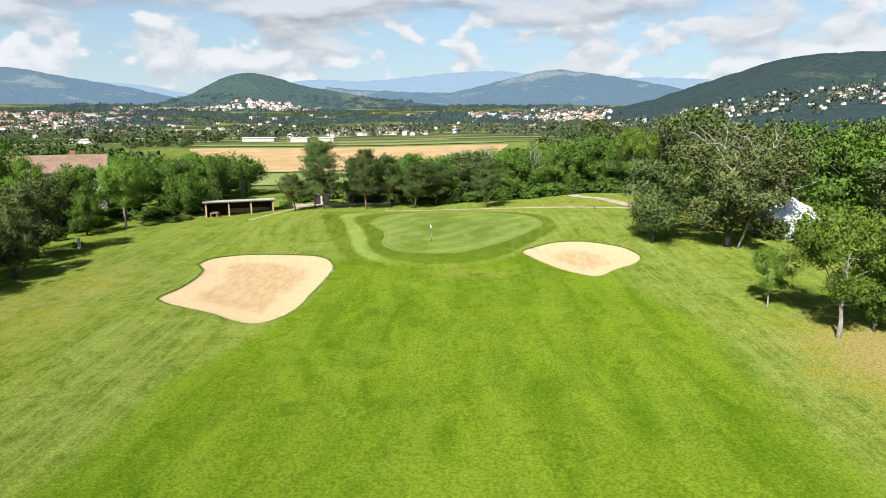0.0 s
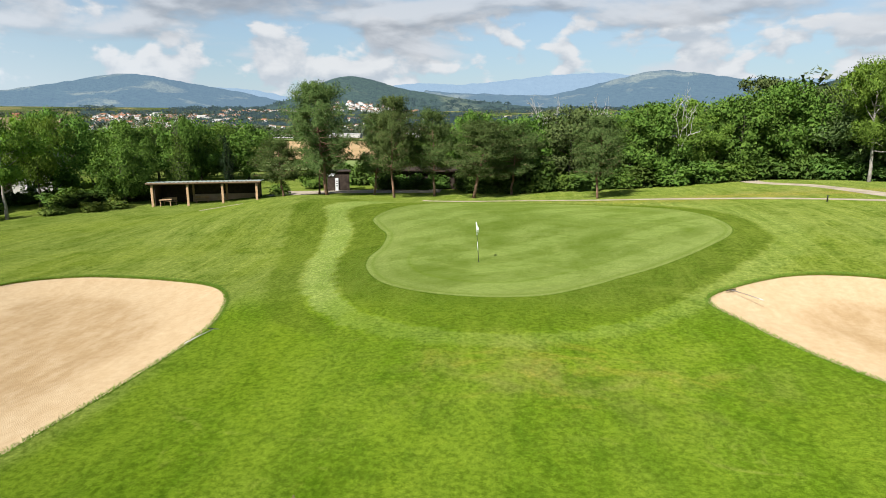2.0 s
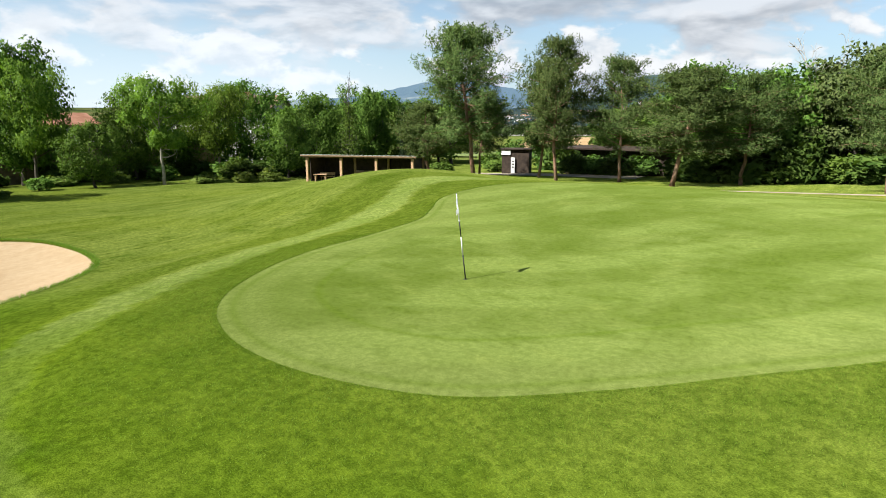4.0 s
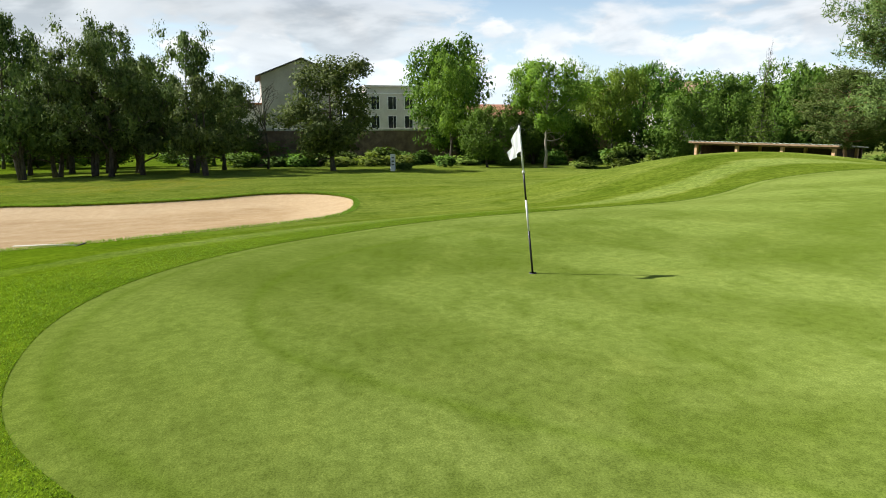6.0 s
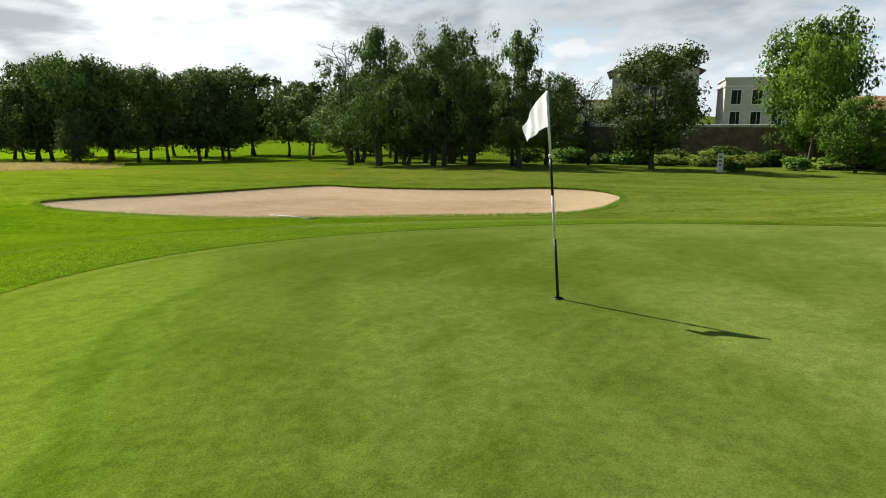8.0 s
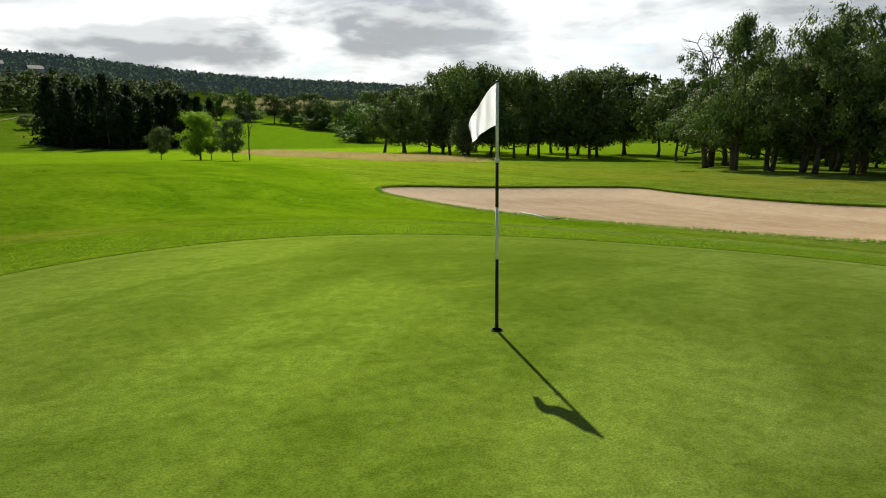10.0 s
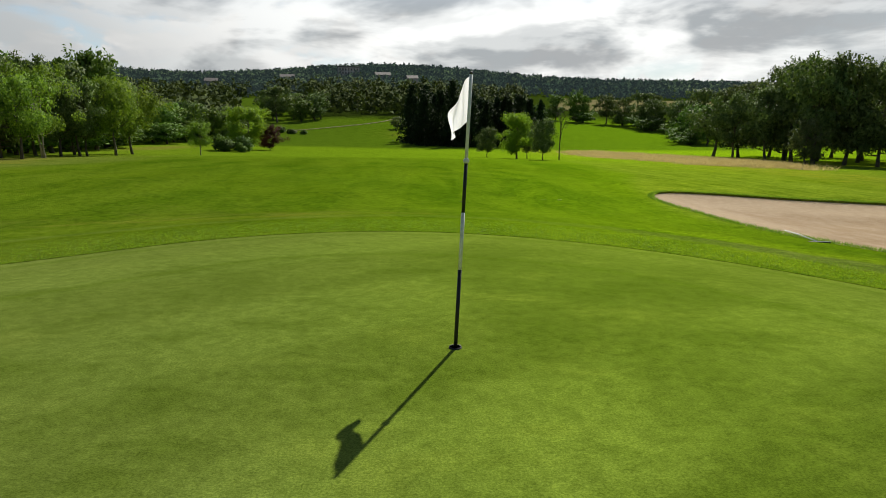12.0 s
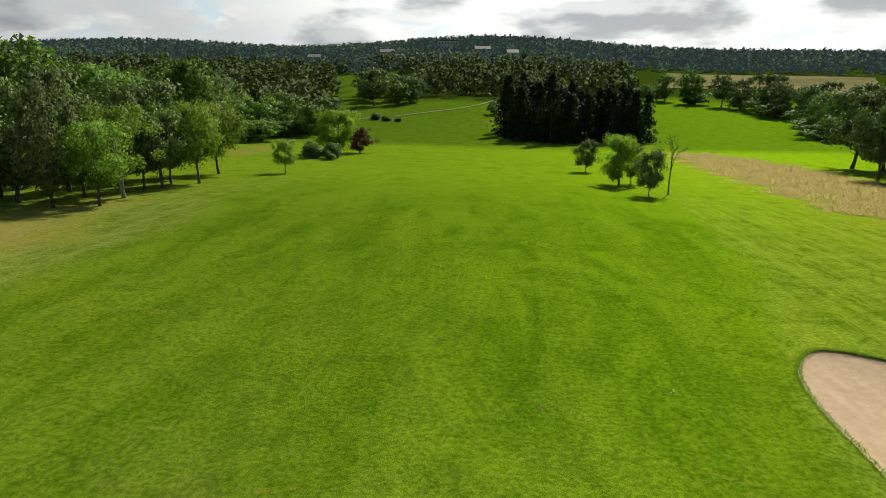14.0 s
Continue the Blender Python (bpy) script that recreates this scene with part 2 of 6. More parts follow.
def putting():
    """Closely cut green: pale, fine-grained, with soft mowing marks."""
    m, n = material("putting_green_grass")
    p = place(n)
    edge = n.zone()
    mow = n.wave(n.stretch(p, (1, 1, 1), 52), "X", 0.105, 2.2)
    mid = n.noise(n.stretch(p, (1, 0.55, 1), 52), 0.75, 6.0, 0.68, 0.6)
    wide = n.noise(n.stretch(p, (1, 0.6, 1), 70), 0.20, 4.0, 0.55, 0.4)
    grain = n.noise(p, 70.0, 3.0, 0.75)
    fine = n.noise(p, 8.0, 5.0, 0.72)
    c = n.mix(n.ramp(mid, 0.3, 0.7), (0.128, 0.177, 0.036), (0.185, 0.234, 0.062))
    c = n.mix(n.math("MULTIPLY", n.ramp(mow, 0.30, 0.70), 0.60), c, (0.232, 0.296, 0.082))
    c = n.mix(n.math("MULTIPLY", n.ramp(wide, 0.44, 0.60), 0.70), c, (0.100, 0.146, 0.022))
    blotch = n.noise(n.stretch(p, (0.7, 1.3, 1), 40, (9, 4, 0)), 1.1, 6.0, 0.62, 0.1)
    c = n.mix(n.math("MULTIPLY", n.ramp(blotch, 0.50, 0.68), 0.55), c, (0.084, 0.130, 0.015))
    c = n.mix(n.math("MULTIPLY", n.ramp(blotch, 0.46, 0.32), 0.5), c, (0.226, 0.274, 0.070))
    c = n.mix(n.math("MULTIPLY", edge[0], 0.42), c, (0.245, 0.290, 0.094))
    c = n.mix(n.math("MULTIPLY", edge[1], 0.60), c, (0.095, 0.153, 0.014))
    c = n.mix(n.ramp(grain, 0.3, 0.7), n.mix(1.0, c, (0.64, 0.68, 0.58), "MULTIPLY"), n.mix(1.0, c, (1.34, 1.30, 1.32), "MULTIPLY"))
    c = n.mix(n.ramp(fine, 0.3, 0.7), n.mix(1.0, c, (0.76, 0.78, 0.72), "MULTIPLY"), n.mix(1.0, c, (1.20, 1.18, 1.20), "MULTIPLY"))
    grass_finish(n, c, n.bump(n.math("ADD", grain, fine), 0.45, 0.012), 0.65, 0.16, 0.26)
    return m


def sand():
    m, n = material("bunker_sand")
    p = place(n)
    wide = n.noise(p, 0.16, 3.0, 0.5, 0.6)
    mid = n.noise(n.stretch(p, (1, 0.35, 1), 35), 1.6, 5.0, 0.6)
    grain = n.noise(p, 60.0, 3.0, 0.7)
    rake_lines = n.wave(n.stretch(p, (1, 1, 1), 35), "Y", 5.0, 9.0)
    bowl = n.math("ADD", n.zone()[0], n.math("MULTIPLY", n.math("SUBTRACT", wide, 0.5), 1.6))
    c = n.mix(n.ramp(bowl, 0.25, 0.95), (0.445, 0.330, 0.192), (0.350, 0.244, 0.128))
    c = n.mix(n.math("MULTIPLY", n.ramp(mid, 0.35, 0.7), 0.45), c, (0.505, 0.395, 0.250))
    mott = n.noise(p, 3.5, 5.0, 0.65)
    c = n.mix(n.ramp(mott, 0.35, 0.65), n.mix(1.0, c, (0.90, 0.88, 0.84), "MULTIPLY"), c)
    c = n.mix(n.ramp(grain, 0.3, 0.7), n.mix(1.0, c, (0.88, 0.87, 0.86), "MULTIPLY"), n.mix(1.0, c, (1.08, 1.08, 1.08), "MULTIPLY"))
    h = n.math("ADD", n.math("MULTIPLY", rake_lines, 0.10), n.math("ADD", n.math("MULTIPLY", mid, 1.2), n.math("MULTIPLY", grain, 0.35)))
    finish(n, c, 0.9, 0.1, n.bump(h, 0.8, 0.04), fuzz=0.5)
    return m


def leaf(name, lo, hi, glow=0.3, rough=0.66, gloss=0.045, tint=(1.5, 1.6, 0.6)):
    m, n = material(name)
    g = n.add("ShaderNodeNewGeometry")
    r = g.outputs["Random Per Island"]
    o = n.add("ShaderNodeObjectInfo").outputs["Random"]
    c = n.mix(r, lo, hi)
    c = n.mix(n.math("MULTIPLY", n.noise(g.outputs["Position"], 0.45, 2.0), 0.5), c, n.mix(1.0, c, (1.45, 1.35, 1.0), "MULTIPLY"))
    hsv = n.add("ShaderNodeHueSaturation", Color=c, Hue=n.ramp(o, 0, 1, 0.485, 0.512, False), Value=n.ramp(o, 0, 1, 0.82, 1.18, False))
    c = hsv.outputs[0]
    finish(n, c, rough, gloss, None, 0.0, glow, n.mix(1.0, c, tint, "MULTIPLY"))
    return m


def bark(name, a, b):
    m, n = material(name)
    p = place(n)
    v = n.noise(n.stretch(p, (1, 1, 0.25)), 9.0, 6.0, 0.65)
    w = n.noise(p, 1.3, 3.0)
    c = n.mix(n.ramp(v, 0.35, 0.65), a, b)
    c = n.mix(n.math("MULTIPLY", n.ramp(w, 0.5, 0.75), 0.4), c, (0.16, 0.17, 0.11))
    finish(n, c, 0.9, 0.15, n.bump(v, 0.7, 0.03))
    return m


def plain(name, a, b, scale=2.0, rough=0.7, metal=0.0, bump=0.25, dist=0.01, spec=0.35, fine=30.0):
    """A surface of one stuff, with stains and grain."""
    m, n = material(name)
    p = place(n)
    w = n.noise(p, scale, 5.0, 0.6, 0.3)
    g = n.noise(p, fine, 3.0, 0.65)
    c = n.mix(n.ramp(w, 0.32, 0.7), a, b)
    c = n.mix(n.ramp(g, 0.3, 0.7), n.mix(1.0, c, (0.9, 0.9, 0.9), "MULTIPLY"), n.mix(1.0, c, (1.08, 1.08, 1.08), "MULTIPLY"))
    finish(n, c, rough, spec, n.bump(n.math("ADD", g, w), bump, dist), metal)
    return m


def distant(name, wood, field, haze_glow, amount, scale, lo=0.60, hi=0.66):
    """Hills and woods so far off that the air lies between: woods and fields, with the air's haze mixed in as bluish
    emission.
    """
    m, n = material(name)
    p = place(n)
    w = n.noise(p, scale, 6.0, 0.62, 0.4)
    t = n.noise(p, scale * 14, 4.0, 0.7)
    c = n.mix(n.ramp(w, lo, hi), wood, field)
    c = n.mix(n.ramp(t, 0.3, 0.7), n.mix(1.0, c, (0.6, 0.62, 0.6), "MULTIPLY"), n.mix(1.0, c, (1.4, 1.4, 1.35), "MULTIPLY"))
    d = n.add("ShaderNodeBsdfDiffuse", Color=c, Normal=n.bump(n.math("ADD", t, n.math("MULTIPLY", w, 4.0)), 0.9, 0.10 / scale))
    # the haze: even bluish emission in place of lit air
    e = n.add("ShaderNodeEmission", Color=haze_glow, Strength=1.0)
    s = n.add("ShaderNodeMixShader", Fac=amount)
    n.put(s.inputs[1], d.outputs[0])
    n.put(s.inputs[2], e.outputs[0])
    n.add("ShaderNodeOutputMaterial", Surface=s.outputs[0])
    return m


TURF, PUTT, SAND = turf(), putting(), sand()
M = {
    "oak": leaf("oak_leaf", (0.048, 0.080, 0.026), (0.128, 0.172, 0.060), 0.13, tint=(1.25, 1.4, 0.6)),
    "ash": leaf("ash_leaf", (0.074, 0.134, 0.020), (0.165, 0.244, 0.044), 0.26),
    "maple": leaf("maple_leaf", (0.048, 0.102, 0.017), (0.118, 0.192, 0.036), 0.16, tint=(1.3, 1.5, 0.6)),
    "bush": leaf("bush_leaf", (0.034, 0.068, 0.014), (0.086, 0.140, 0.030), 0.14),
    "oldoak": leaf("old_oak_leaf", (0.052, 0.076, 0.026), (0.160, 0.188, 0.074), 0.12),
    "willow": leaf("grey_leaf", (0.060, 0.085, 0.040), (0.120, 0.150, 0.075), 0.25),
    "plum": leaf("plum_leaf", (0.035, 0.014, 0.018), (0.075, 0.028, 0.032), 0.2),
    "pine": leaf("pine_needle", (0.040, 0.074, 0.022), (0.112, 0.158, 0.050), 0.16),
    "spruce": leaf("spruce_needle", (0.010, 0.022, 0.010), (0.026, 0.046, 0.018), 0.08),
    "lime": leaf("lime_leaf", (0.110, 0.190, 0.020), (0.200, 0.300, 0.044), 0.38),
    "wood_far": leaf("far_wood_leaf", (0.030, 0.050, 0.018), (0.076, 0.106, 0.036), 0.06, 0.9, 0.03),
    # ridge trees carry a little haze as emission
    "ridge_wood": distant("hazy_ridge_leaf", (0.016, 0.032, 0.018), (0.064, 0.094, 0.038), (0.12, 0.18, 0.19), 0.09, 0.007, 0.42, 0.66),
    # valley trees: paler, greyed leaf colour with the haze put into it
    "valley_far": leaf("hazy_valley_leaf", (0.058, 0.080, 0.056), (0.098, 0.124, 0.084), 0.06, 0.9, 0.03),
    # slope trees carry more of it: bluish emission for the haze
    "slope_wood": distant("hazy_slope_leaf", (0.026, 0.044, 0.024), (0.10, 0.12, 0.05), (0.16, 0.24, 0.28), 0.20, 0.010),
    "turf_blade": leaf("turf_blade", (0.088, 0.148, 0.012), (0.172, 0.240, 0.036), 0.40, 0.7, 0.05),
    "town_wall": plain("town_wall", (0.58, 0.57, 0.54), (0.76, 0.75, 0.72), 0.02, 0.9),
    "weeds": leaf("weeds", (0.085, 0.140, 0.026), (0.170, 0.220, 0.055), 0.3),
    "hay": leaf("hay", (0.29, 0.245, 0.11), (0.58, 0.50, 0.27), 0.42, 0.9, 0.03, (1.15, 1.15, 0.85)),
    "blade": leaf("grass_blade", (0.080, 0.150, 0.018), (0.150, 0.225, 0.035), 0.3),
    "bark": bark("oak_bark", (0.055, 0.045, 0.036), (0.115, 0.098, 0.080)),
    "pinebark": bark("pine_bark", (0.150, 0.082, 0.050), (0.290, 0.180, 0.115)),
    "palebark": bark("pale_bark", (0.230, 0.205, 0.170), (0.380, 0.350, 0.300)),
    "dead": bark("dead_wood", (0.300, 0.280, 0.250), (0.480, 0.460, 0.420)),
    "gravel": plain("gravel", (0.27, 0.222, 0.158), (0.40, 0.338, 0.25), 0.9, 0.95, 0, 0.6, 0.03, 0.2),
    "earth": plain("earth", (0.075, 0.058, 0.030), (0.13, 0.115, 0.045), 3.0, 0.95, 0, 0.8, 0.04, 0.1),
    "wheat": plain("wheat", (0.33, 0.225, 0.105), (0.43, 0.305, 0.155), 0.05, 0.95, 0, 0.2, 0.1, 0.1, 0.8),
    "meadow": plain("meadow", (0.145, 0.190, 0.055), (0.195, 0.235, 0.080), 0.04, 0.95, 0, 0.2, 0.1, 0.1, 0.6),
    "render": plain("weathered_render", (0.36, 0.33, 0.295), (0.47, 0.435, 0.39), 0.35, 0.9),
    "slate": plain("dark_slate", (0.075, 0.068, 0.062), (0.12, 0.108, 0.098), 0.8, 0.8),
    "pale_render": plain("pale_render", (0.50, 0.475, 0.43), (0.62, 0.59, 0.535), 0.5, 0.9),
    "white": plain("white_paint", (0.74, 0.74, 0.72), (0.82, 0.82, 0.80), 3.0, 0.55),
    "canvas": plain("white_canvas", (0.76, 0.77, 0.78), (0.84, 0.84, 0.84), 1.0, 0.7),
    "tile": plain("roof_tile", (0.30, 0.135, 0.075), (0.42, 0.215, 0.13), 0.8, 0.85),
    "tile_old": plain("old_roof_tile", (0.205, 0.130, 0.090), (0.29, 0.195, 0.135), 0.6, 0.9),
    "glass": plain("dark_glass", (0.012, 0.015, 0.018), (0.03, 0.035, 0.04), 1.0, 0.08, 0, 0.0, 0.01, 0.5),
    "track": plain("worn_track", (0.17, 0.15, 0.09), (0.25, 0.22, 0.14), 0.6, 0.95, 0, 0.4, 0.01, 0.0),
    "brown_timber": plain("brown_timber", (0.19, 0.12, 0.07), (0.29, 0.195, 0.12), 4.0, 0.8, 0, 0.4),
    "timber": plain("tan_timber", (0.42, 0.27, 0.145), (0.54, 0.37, 0.215), 4.0, 0.75, 0, 0.4),
    "dark_timber": plain("dark_timber", (0.030, 0.020, 0.014), (0.060, 0.042, 0.028), 3.0, 0.85, 0, 0.4),
    "block": plain("tan_blockwork", (0.42, 0.30, 0.195), (0.53, 0.40, 0.275), 1.5, 0.9, 0, 0.4),
    "sheet_roof": plain("green_sheet_roof", (0.30, 0.345, 0.29), (0.40, 0.435, 0.37), 0.8, 0.55, 0.0),
    "stubble": plain("stubble", (0.115, 0.112, 0.044), (0.185, 0.165, 0.075), 0.03, 0.95, 0, 0.3, 0.1, 0.0, 0.6),
    "stone": plain("field_stone", (0.155, 0.105, 0.075), (0.275, 0.20, 0.145), 1.2, 0.95, 0, 0.9, 0.05),
    "coping": plain("pale_coping", (0.52, 0.50, 0.46), (0.66, 0.64, 0.59), 1.5, 0.85),
    "black": plain("black_paint", (0.010, 0.010, 0.011), (0.018, 0.018, 0.02), 8.0, 0.45),
    "rod_white": plain("rod_white_paint", (0.66, 0.66, 0.64), (0.76, 0.76, 0.74), 8.0, 0.4),
    "cup": plain("cup_lining", (0.02, 0.02, 0.02), (0.035, 0.035, 0.035), 8.0, 0.6),
    "metal": plain("grey_metal", (0.35, 0.36, 0.37), (0.45, 0.46, 0.47), 6.0, 0.4, 0.8),
    # far hills; the last two colours' share is haze painted as emission
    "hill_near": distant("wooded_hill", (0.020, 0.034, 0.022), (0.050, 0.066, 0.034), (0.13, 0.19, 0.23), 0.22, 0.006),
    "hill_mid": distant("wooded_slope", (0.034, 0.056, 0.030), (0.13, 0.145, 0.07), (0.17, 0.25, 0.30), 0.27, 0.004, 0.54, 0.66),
    "hill_far": distant("hazy_blue_mountain", (0.040, 0.062, 0.050), (0.22, 0.22, 0.14), (0.19, 0.29, 0.40), 0.50, 0.003, 0.54, 0.64),
    "hill_last": distant("hazy_pale_range", (0.08, 0.10, 0.10), (0.12, 0.13, 0.12), (0.29, 0.40, 0.52), 0.75, 0.002),
}


def flag_cloth():
    m, n = material("flag_cloth")
    p = place(n)
    finish(n, n.mix(n.noise(p, 40.0), (0.88, 0.88, 0.90), (0.93, 0.93, 0.94)), 0.85, 0.2, n.bump(n.noise(p, 400.0), 0.2, 0.001), 0.0, 0.45, (0.98, 0.98, 1.0))
    return m


M["flag"] = flag_cloth()


# ---- mesh helpers ----
def mesh_of(name, verts, faces, mats, smooth=True):
    me = bpy.data.meshes.new(name)
    me.from_pydata([tuple(v) for v in verts], [], [tuple(f) for f in faces])
    for q in (mats if isinstance(mats, (list, tuple)) else [mats]):
        me.materials.append(q)
    if smooth:
        me.polygons.foreach_set("use_smooth", [True] * len(me.polygons))
    me.update()
    return me


def quads_of(name, verts, mat, normals=None):
    """A mesh of loose triangles or quads: verts holds the corners of each card, normals the way its leaf mass faces."""
    verts = np.asarray(verts, np.float32)
    n, k = verts.shape[:2]
    if normals is not None:
        face = np.cross(verts[:, 1] - verts[:, 0], verts[:, 2] - verts[:, 0])
        back = np.sum(face * normals, 1) < 0
        verts[back] = verts[back][:, ::-1]
    me = bpy.data.meshes.new(name)
    me.vertices.add(n * k)
    me.vertices.foreach_set("co", verts.ravel())
    me.loops.add(n * k)
    me.loops.foreach_set("vertex_index", np.arange(n * k, dtype=np.int32))
    me.polygons.add(n)
    me.polygons.foreach_set("loop_start", np.arange(0, n * k, k, dtype=np.int32))
    me.materials.append(mat)
    me.update(calc_edges=True)
    if normals is not None:
        me.normals_split_custom_set_from_vertices(np.repeat(normals, k, 0).tolist())
    return me


def part(name, data, parent, label="", m=None):
    """Links a mesh or bmesh-made mesh under its thing."""
    ob = new(name, data)
    ob.parent = parent
    if m is not None:
        ob.matrix_basis = m
    if label:
        tagged(ob, label)
    return ob


def thing(name, label, category, group="", kind="", m=None, data=None):
    ob = new(name, data)
    if m is not None:
        ob.matrix_basis = m
    return tagged(ob, label, category, group, kind)


def box_mesh(name, size, mat, bevel=0.01, centre=(0, 0, 0)):
    bm = bmesh.new()
    bmesh.ops.create_cube(bm, size=1.0)
    bmesh.ops.scale(bm, vec=size, verts=bm.verts)
    bmesh.ops.translate(bm, vec=centre, verts=bm.verts)
    if bevel:
        bmesh.ops.bevel(bm, geom=bm.edges[:], offset=bevel, segments=1, affect="EDGES")
    me = bpy.data.meshes.new(name)
    bm.to_mesh(me)
    bm.free()
    me.materials.append(mat)
    return me


def tube(points, radii, sides=7):
    """Verts and faces of a tapered, bent tube."""
    pts = np.asarray(points, float)
    vs, fs = [], []
    for i, (p, r) in enumerate(zip(pts, radii)):
        d = pts[min(i + 1, len(pts) - 1)] - pts[max(i - 1, 0)]
        d = d / (np.linalg.norm(d) + 1e-9)
        a = np.cross(d, (0.31, 0.95, 0.07))
        a /= np.linalg.norm(a) + 1e-9
        b = np.cross(d, a)
        for k in range(sides):
            w = 2 * math.pi * k / sides
            vs.append(p + r * (math.cos(w) * a + math.sin(w) * b))
    for i in range(len(pts) - 1):
        for k in range(sides):
            fs.append((i * sides + k, i * sides + (k + 1) % sides, (i + 1) * sides + (k + 1) % sides, (i + 1) * sides + k))
    fs.append(tuple(range(sides))[::-1])
    fs.append(tuple((len(pts) - 1) * sides + k for k in range(sides)))
    return vs, fs


def join_tubes(tubes):
    vs, fs = [], []
    for v, f in tubes:
        o = len(vs)
        vs += v
        fs += [tuple(i + o for i in q) for q in f]
    return vs, fs


# ---- the ground ----
SLOPES = (-1.96, 1.52, 1.7)
MOUNDS = ((-34, 31, 5.5, -0.35), (-7, 9, 7, -1.07), (5, 14, 8, 1.11), (-13, 17, 6, -0.43), (-3, 14, 6, 1.47), (-7, -4, 6, 0.2), (1, -8, 6, 0.61), (8, -4, 6, 0.43), (-6, 4, 5, 1.21), (0, 2, 6, -0.68), (16, 4, 9, 0.58), (0, 0, 8, 1.08), (-20, -2, 10, 0.37), (-12, -22, 12, 0.1), (18, -14, 10, -0.25), (10, -6, 7, -0.77), (-14, 32, 12, 0.76), (8, 30, 12, 0.02), (30, 25, 18, 2.26), (36, -10, 18, 2.09), (-40, 25, 20, 0.46), (-45, -15, 20, 1.07), (0, -42, 20, 0.83), (30, -60, 25, 0.64), (-30, -70, 28, 1.08), (0, -115, 40, -0.82), (-9, 15, 4.5, 0.9), (0, 18, 5, -0.1), (8, 18, 6, -0.37), (-16, 12, 5, 1.35), (-18, 20, 6, 1.82))


def soft(v, k):
    return k * np.logaddexp(0, v / k)


def ramp01(v, a, b):
    q = np.clip((v - a) / (b - a), 0, 1)
    return q * q * (3 - 2 * q)


def ground(x, y):
    """Height of the undisturbed ground, for arrays of x and y."""
    x, y = np.asarray(x, float), np.asarray(y, float)
    z = SLOPES[0] + SLOPES[1] * np.tanh(x / 60) + SLOPES[2] * np.tanh(y / 90)
    for cx, cy, s, a in MOUNDS:
        z = z + a * np.exp(-((x - cx) ** 2 + (y - cy) ** 2) / (2 * s * s))
    r, phi = np.hypot(x, y), np.arctan2(x, -y)
    # wooded hill to the south
    crest = 30 + 50 * np.exp(-((phi + 0.02) / 0.30) ** 2) + 34 * np.exp(-((phi - 0.50) / 0.25) ** 2) + 20 * np.exp(-((phi + 0.48) / 0.22) ** 2) + 16 * np.exp(-((phi - 1.0) / 0.35) ** 2)
    crest = crest * ramp01(np.abs(phi), 2.0, 1.35)
    climb = 0.075 * soft(r - 215, 20) / 74 + 0.058 * soft(r - 420, 50) / 74 - 0.20 * soft(r - 900, 60) / 74
    climb = np.where(r > 1500, -0.4, np.maximum(climb, -0.4)) + 0.0
    z = z + np.clip(climb, -0.4, 1.2) * crest * ramp01(r, 190, 260)
    # broad valley to the north, falling and rising again to the foot of the mountains
    north = ramp01(np.cos(phi) * -1, -0.15, 0.25)
    z = z + north * (-2.5 * ramp01(r, 60, 180) - 9.0 * ramp01(r, 240, 900) + 0.060 * (soft(r - 1450, 140) - soft(r - 2650, 140)))
    return z


def zat(x, y):
    return float(ground(x, y))


def closed_curve(points, step):
    """A closed smooth line (Catmull-Rom) through the points, in even steps."""
    p = np.asarray(points, float)
    n, out = len(p), []
    for i in range(n):
        a, b, c, d = p[i - 1], p[i], p[(i + 1) % n], p[(i + 2) % n]
        k = max(2, int(np.linalg.norm(c - b) / step))
        for j in range(k):
            t = j / k
            out.append(0.5 * (2 * b + (c - a) * t + (2 * a - 5 * b + 4 * c - d) * t * t + (3 * b - a - 3 * c + d) * t ** 3))
    return np.array(out)


def inside(poly, x, y):
    """Even-odd test, for arrays."""
    x, y = np.asarray(x, float), np.asarray(y, float)
    c = np.zeros(x.shape, bool)
    for (x0, y0), (x1, y1) in zip(poly, np.roll(poly, -1, 0)):
        if y0 != y1:
            c ^= ((y0 > y) != (y1 > y)) & (x < (x1 - x0) * (y - y0) / (y1 - y0) + x0)
    return c


def reach(poly, x, y):
    """Signed distance to a closed line of close points: positive inside."""
    x, y = np.asarray(x, float), np.asarray(y, float)
    d = np.full(x.shape, 1e9)
    for px, py in poly:
        d = np.minimum(d, (x - px) ** 2 + (y - py) ** 2)
    return np.sqrt(d) * np.where(inside(poly, x, y), 1, -1)


GREEN = closed_curve([(-8.7, 11.2), (-7.8, 9.0), (-6.7, 6.8), (-6.2, 4.5), (-6.0, 2.4), (-6.1, 0.6), (-5.8, -1.2), (-5.05, -2.9), (-4.1, -4.2), (-2.75, -5.25), (-0.8, -6.05), (1.3, -6.2), (3.45, -5.6), (5.4, -4.0), (7.0, -2.4), (9.5, -0.1), (12.2, 2.8), (14.0, 5.3), (14.4, 8.0), (13.5, 12.0), (11.0, 16.0), (6.0, 18.5), (0.0, 18.5), (-4.5, 16.7), (-7.6, 13.9)], 0.3)
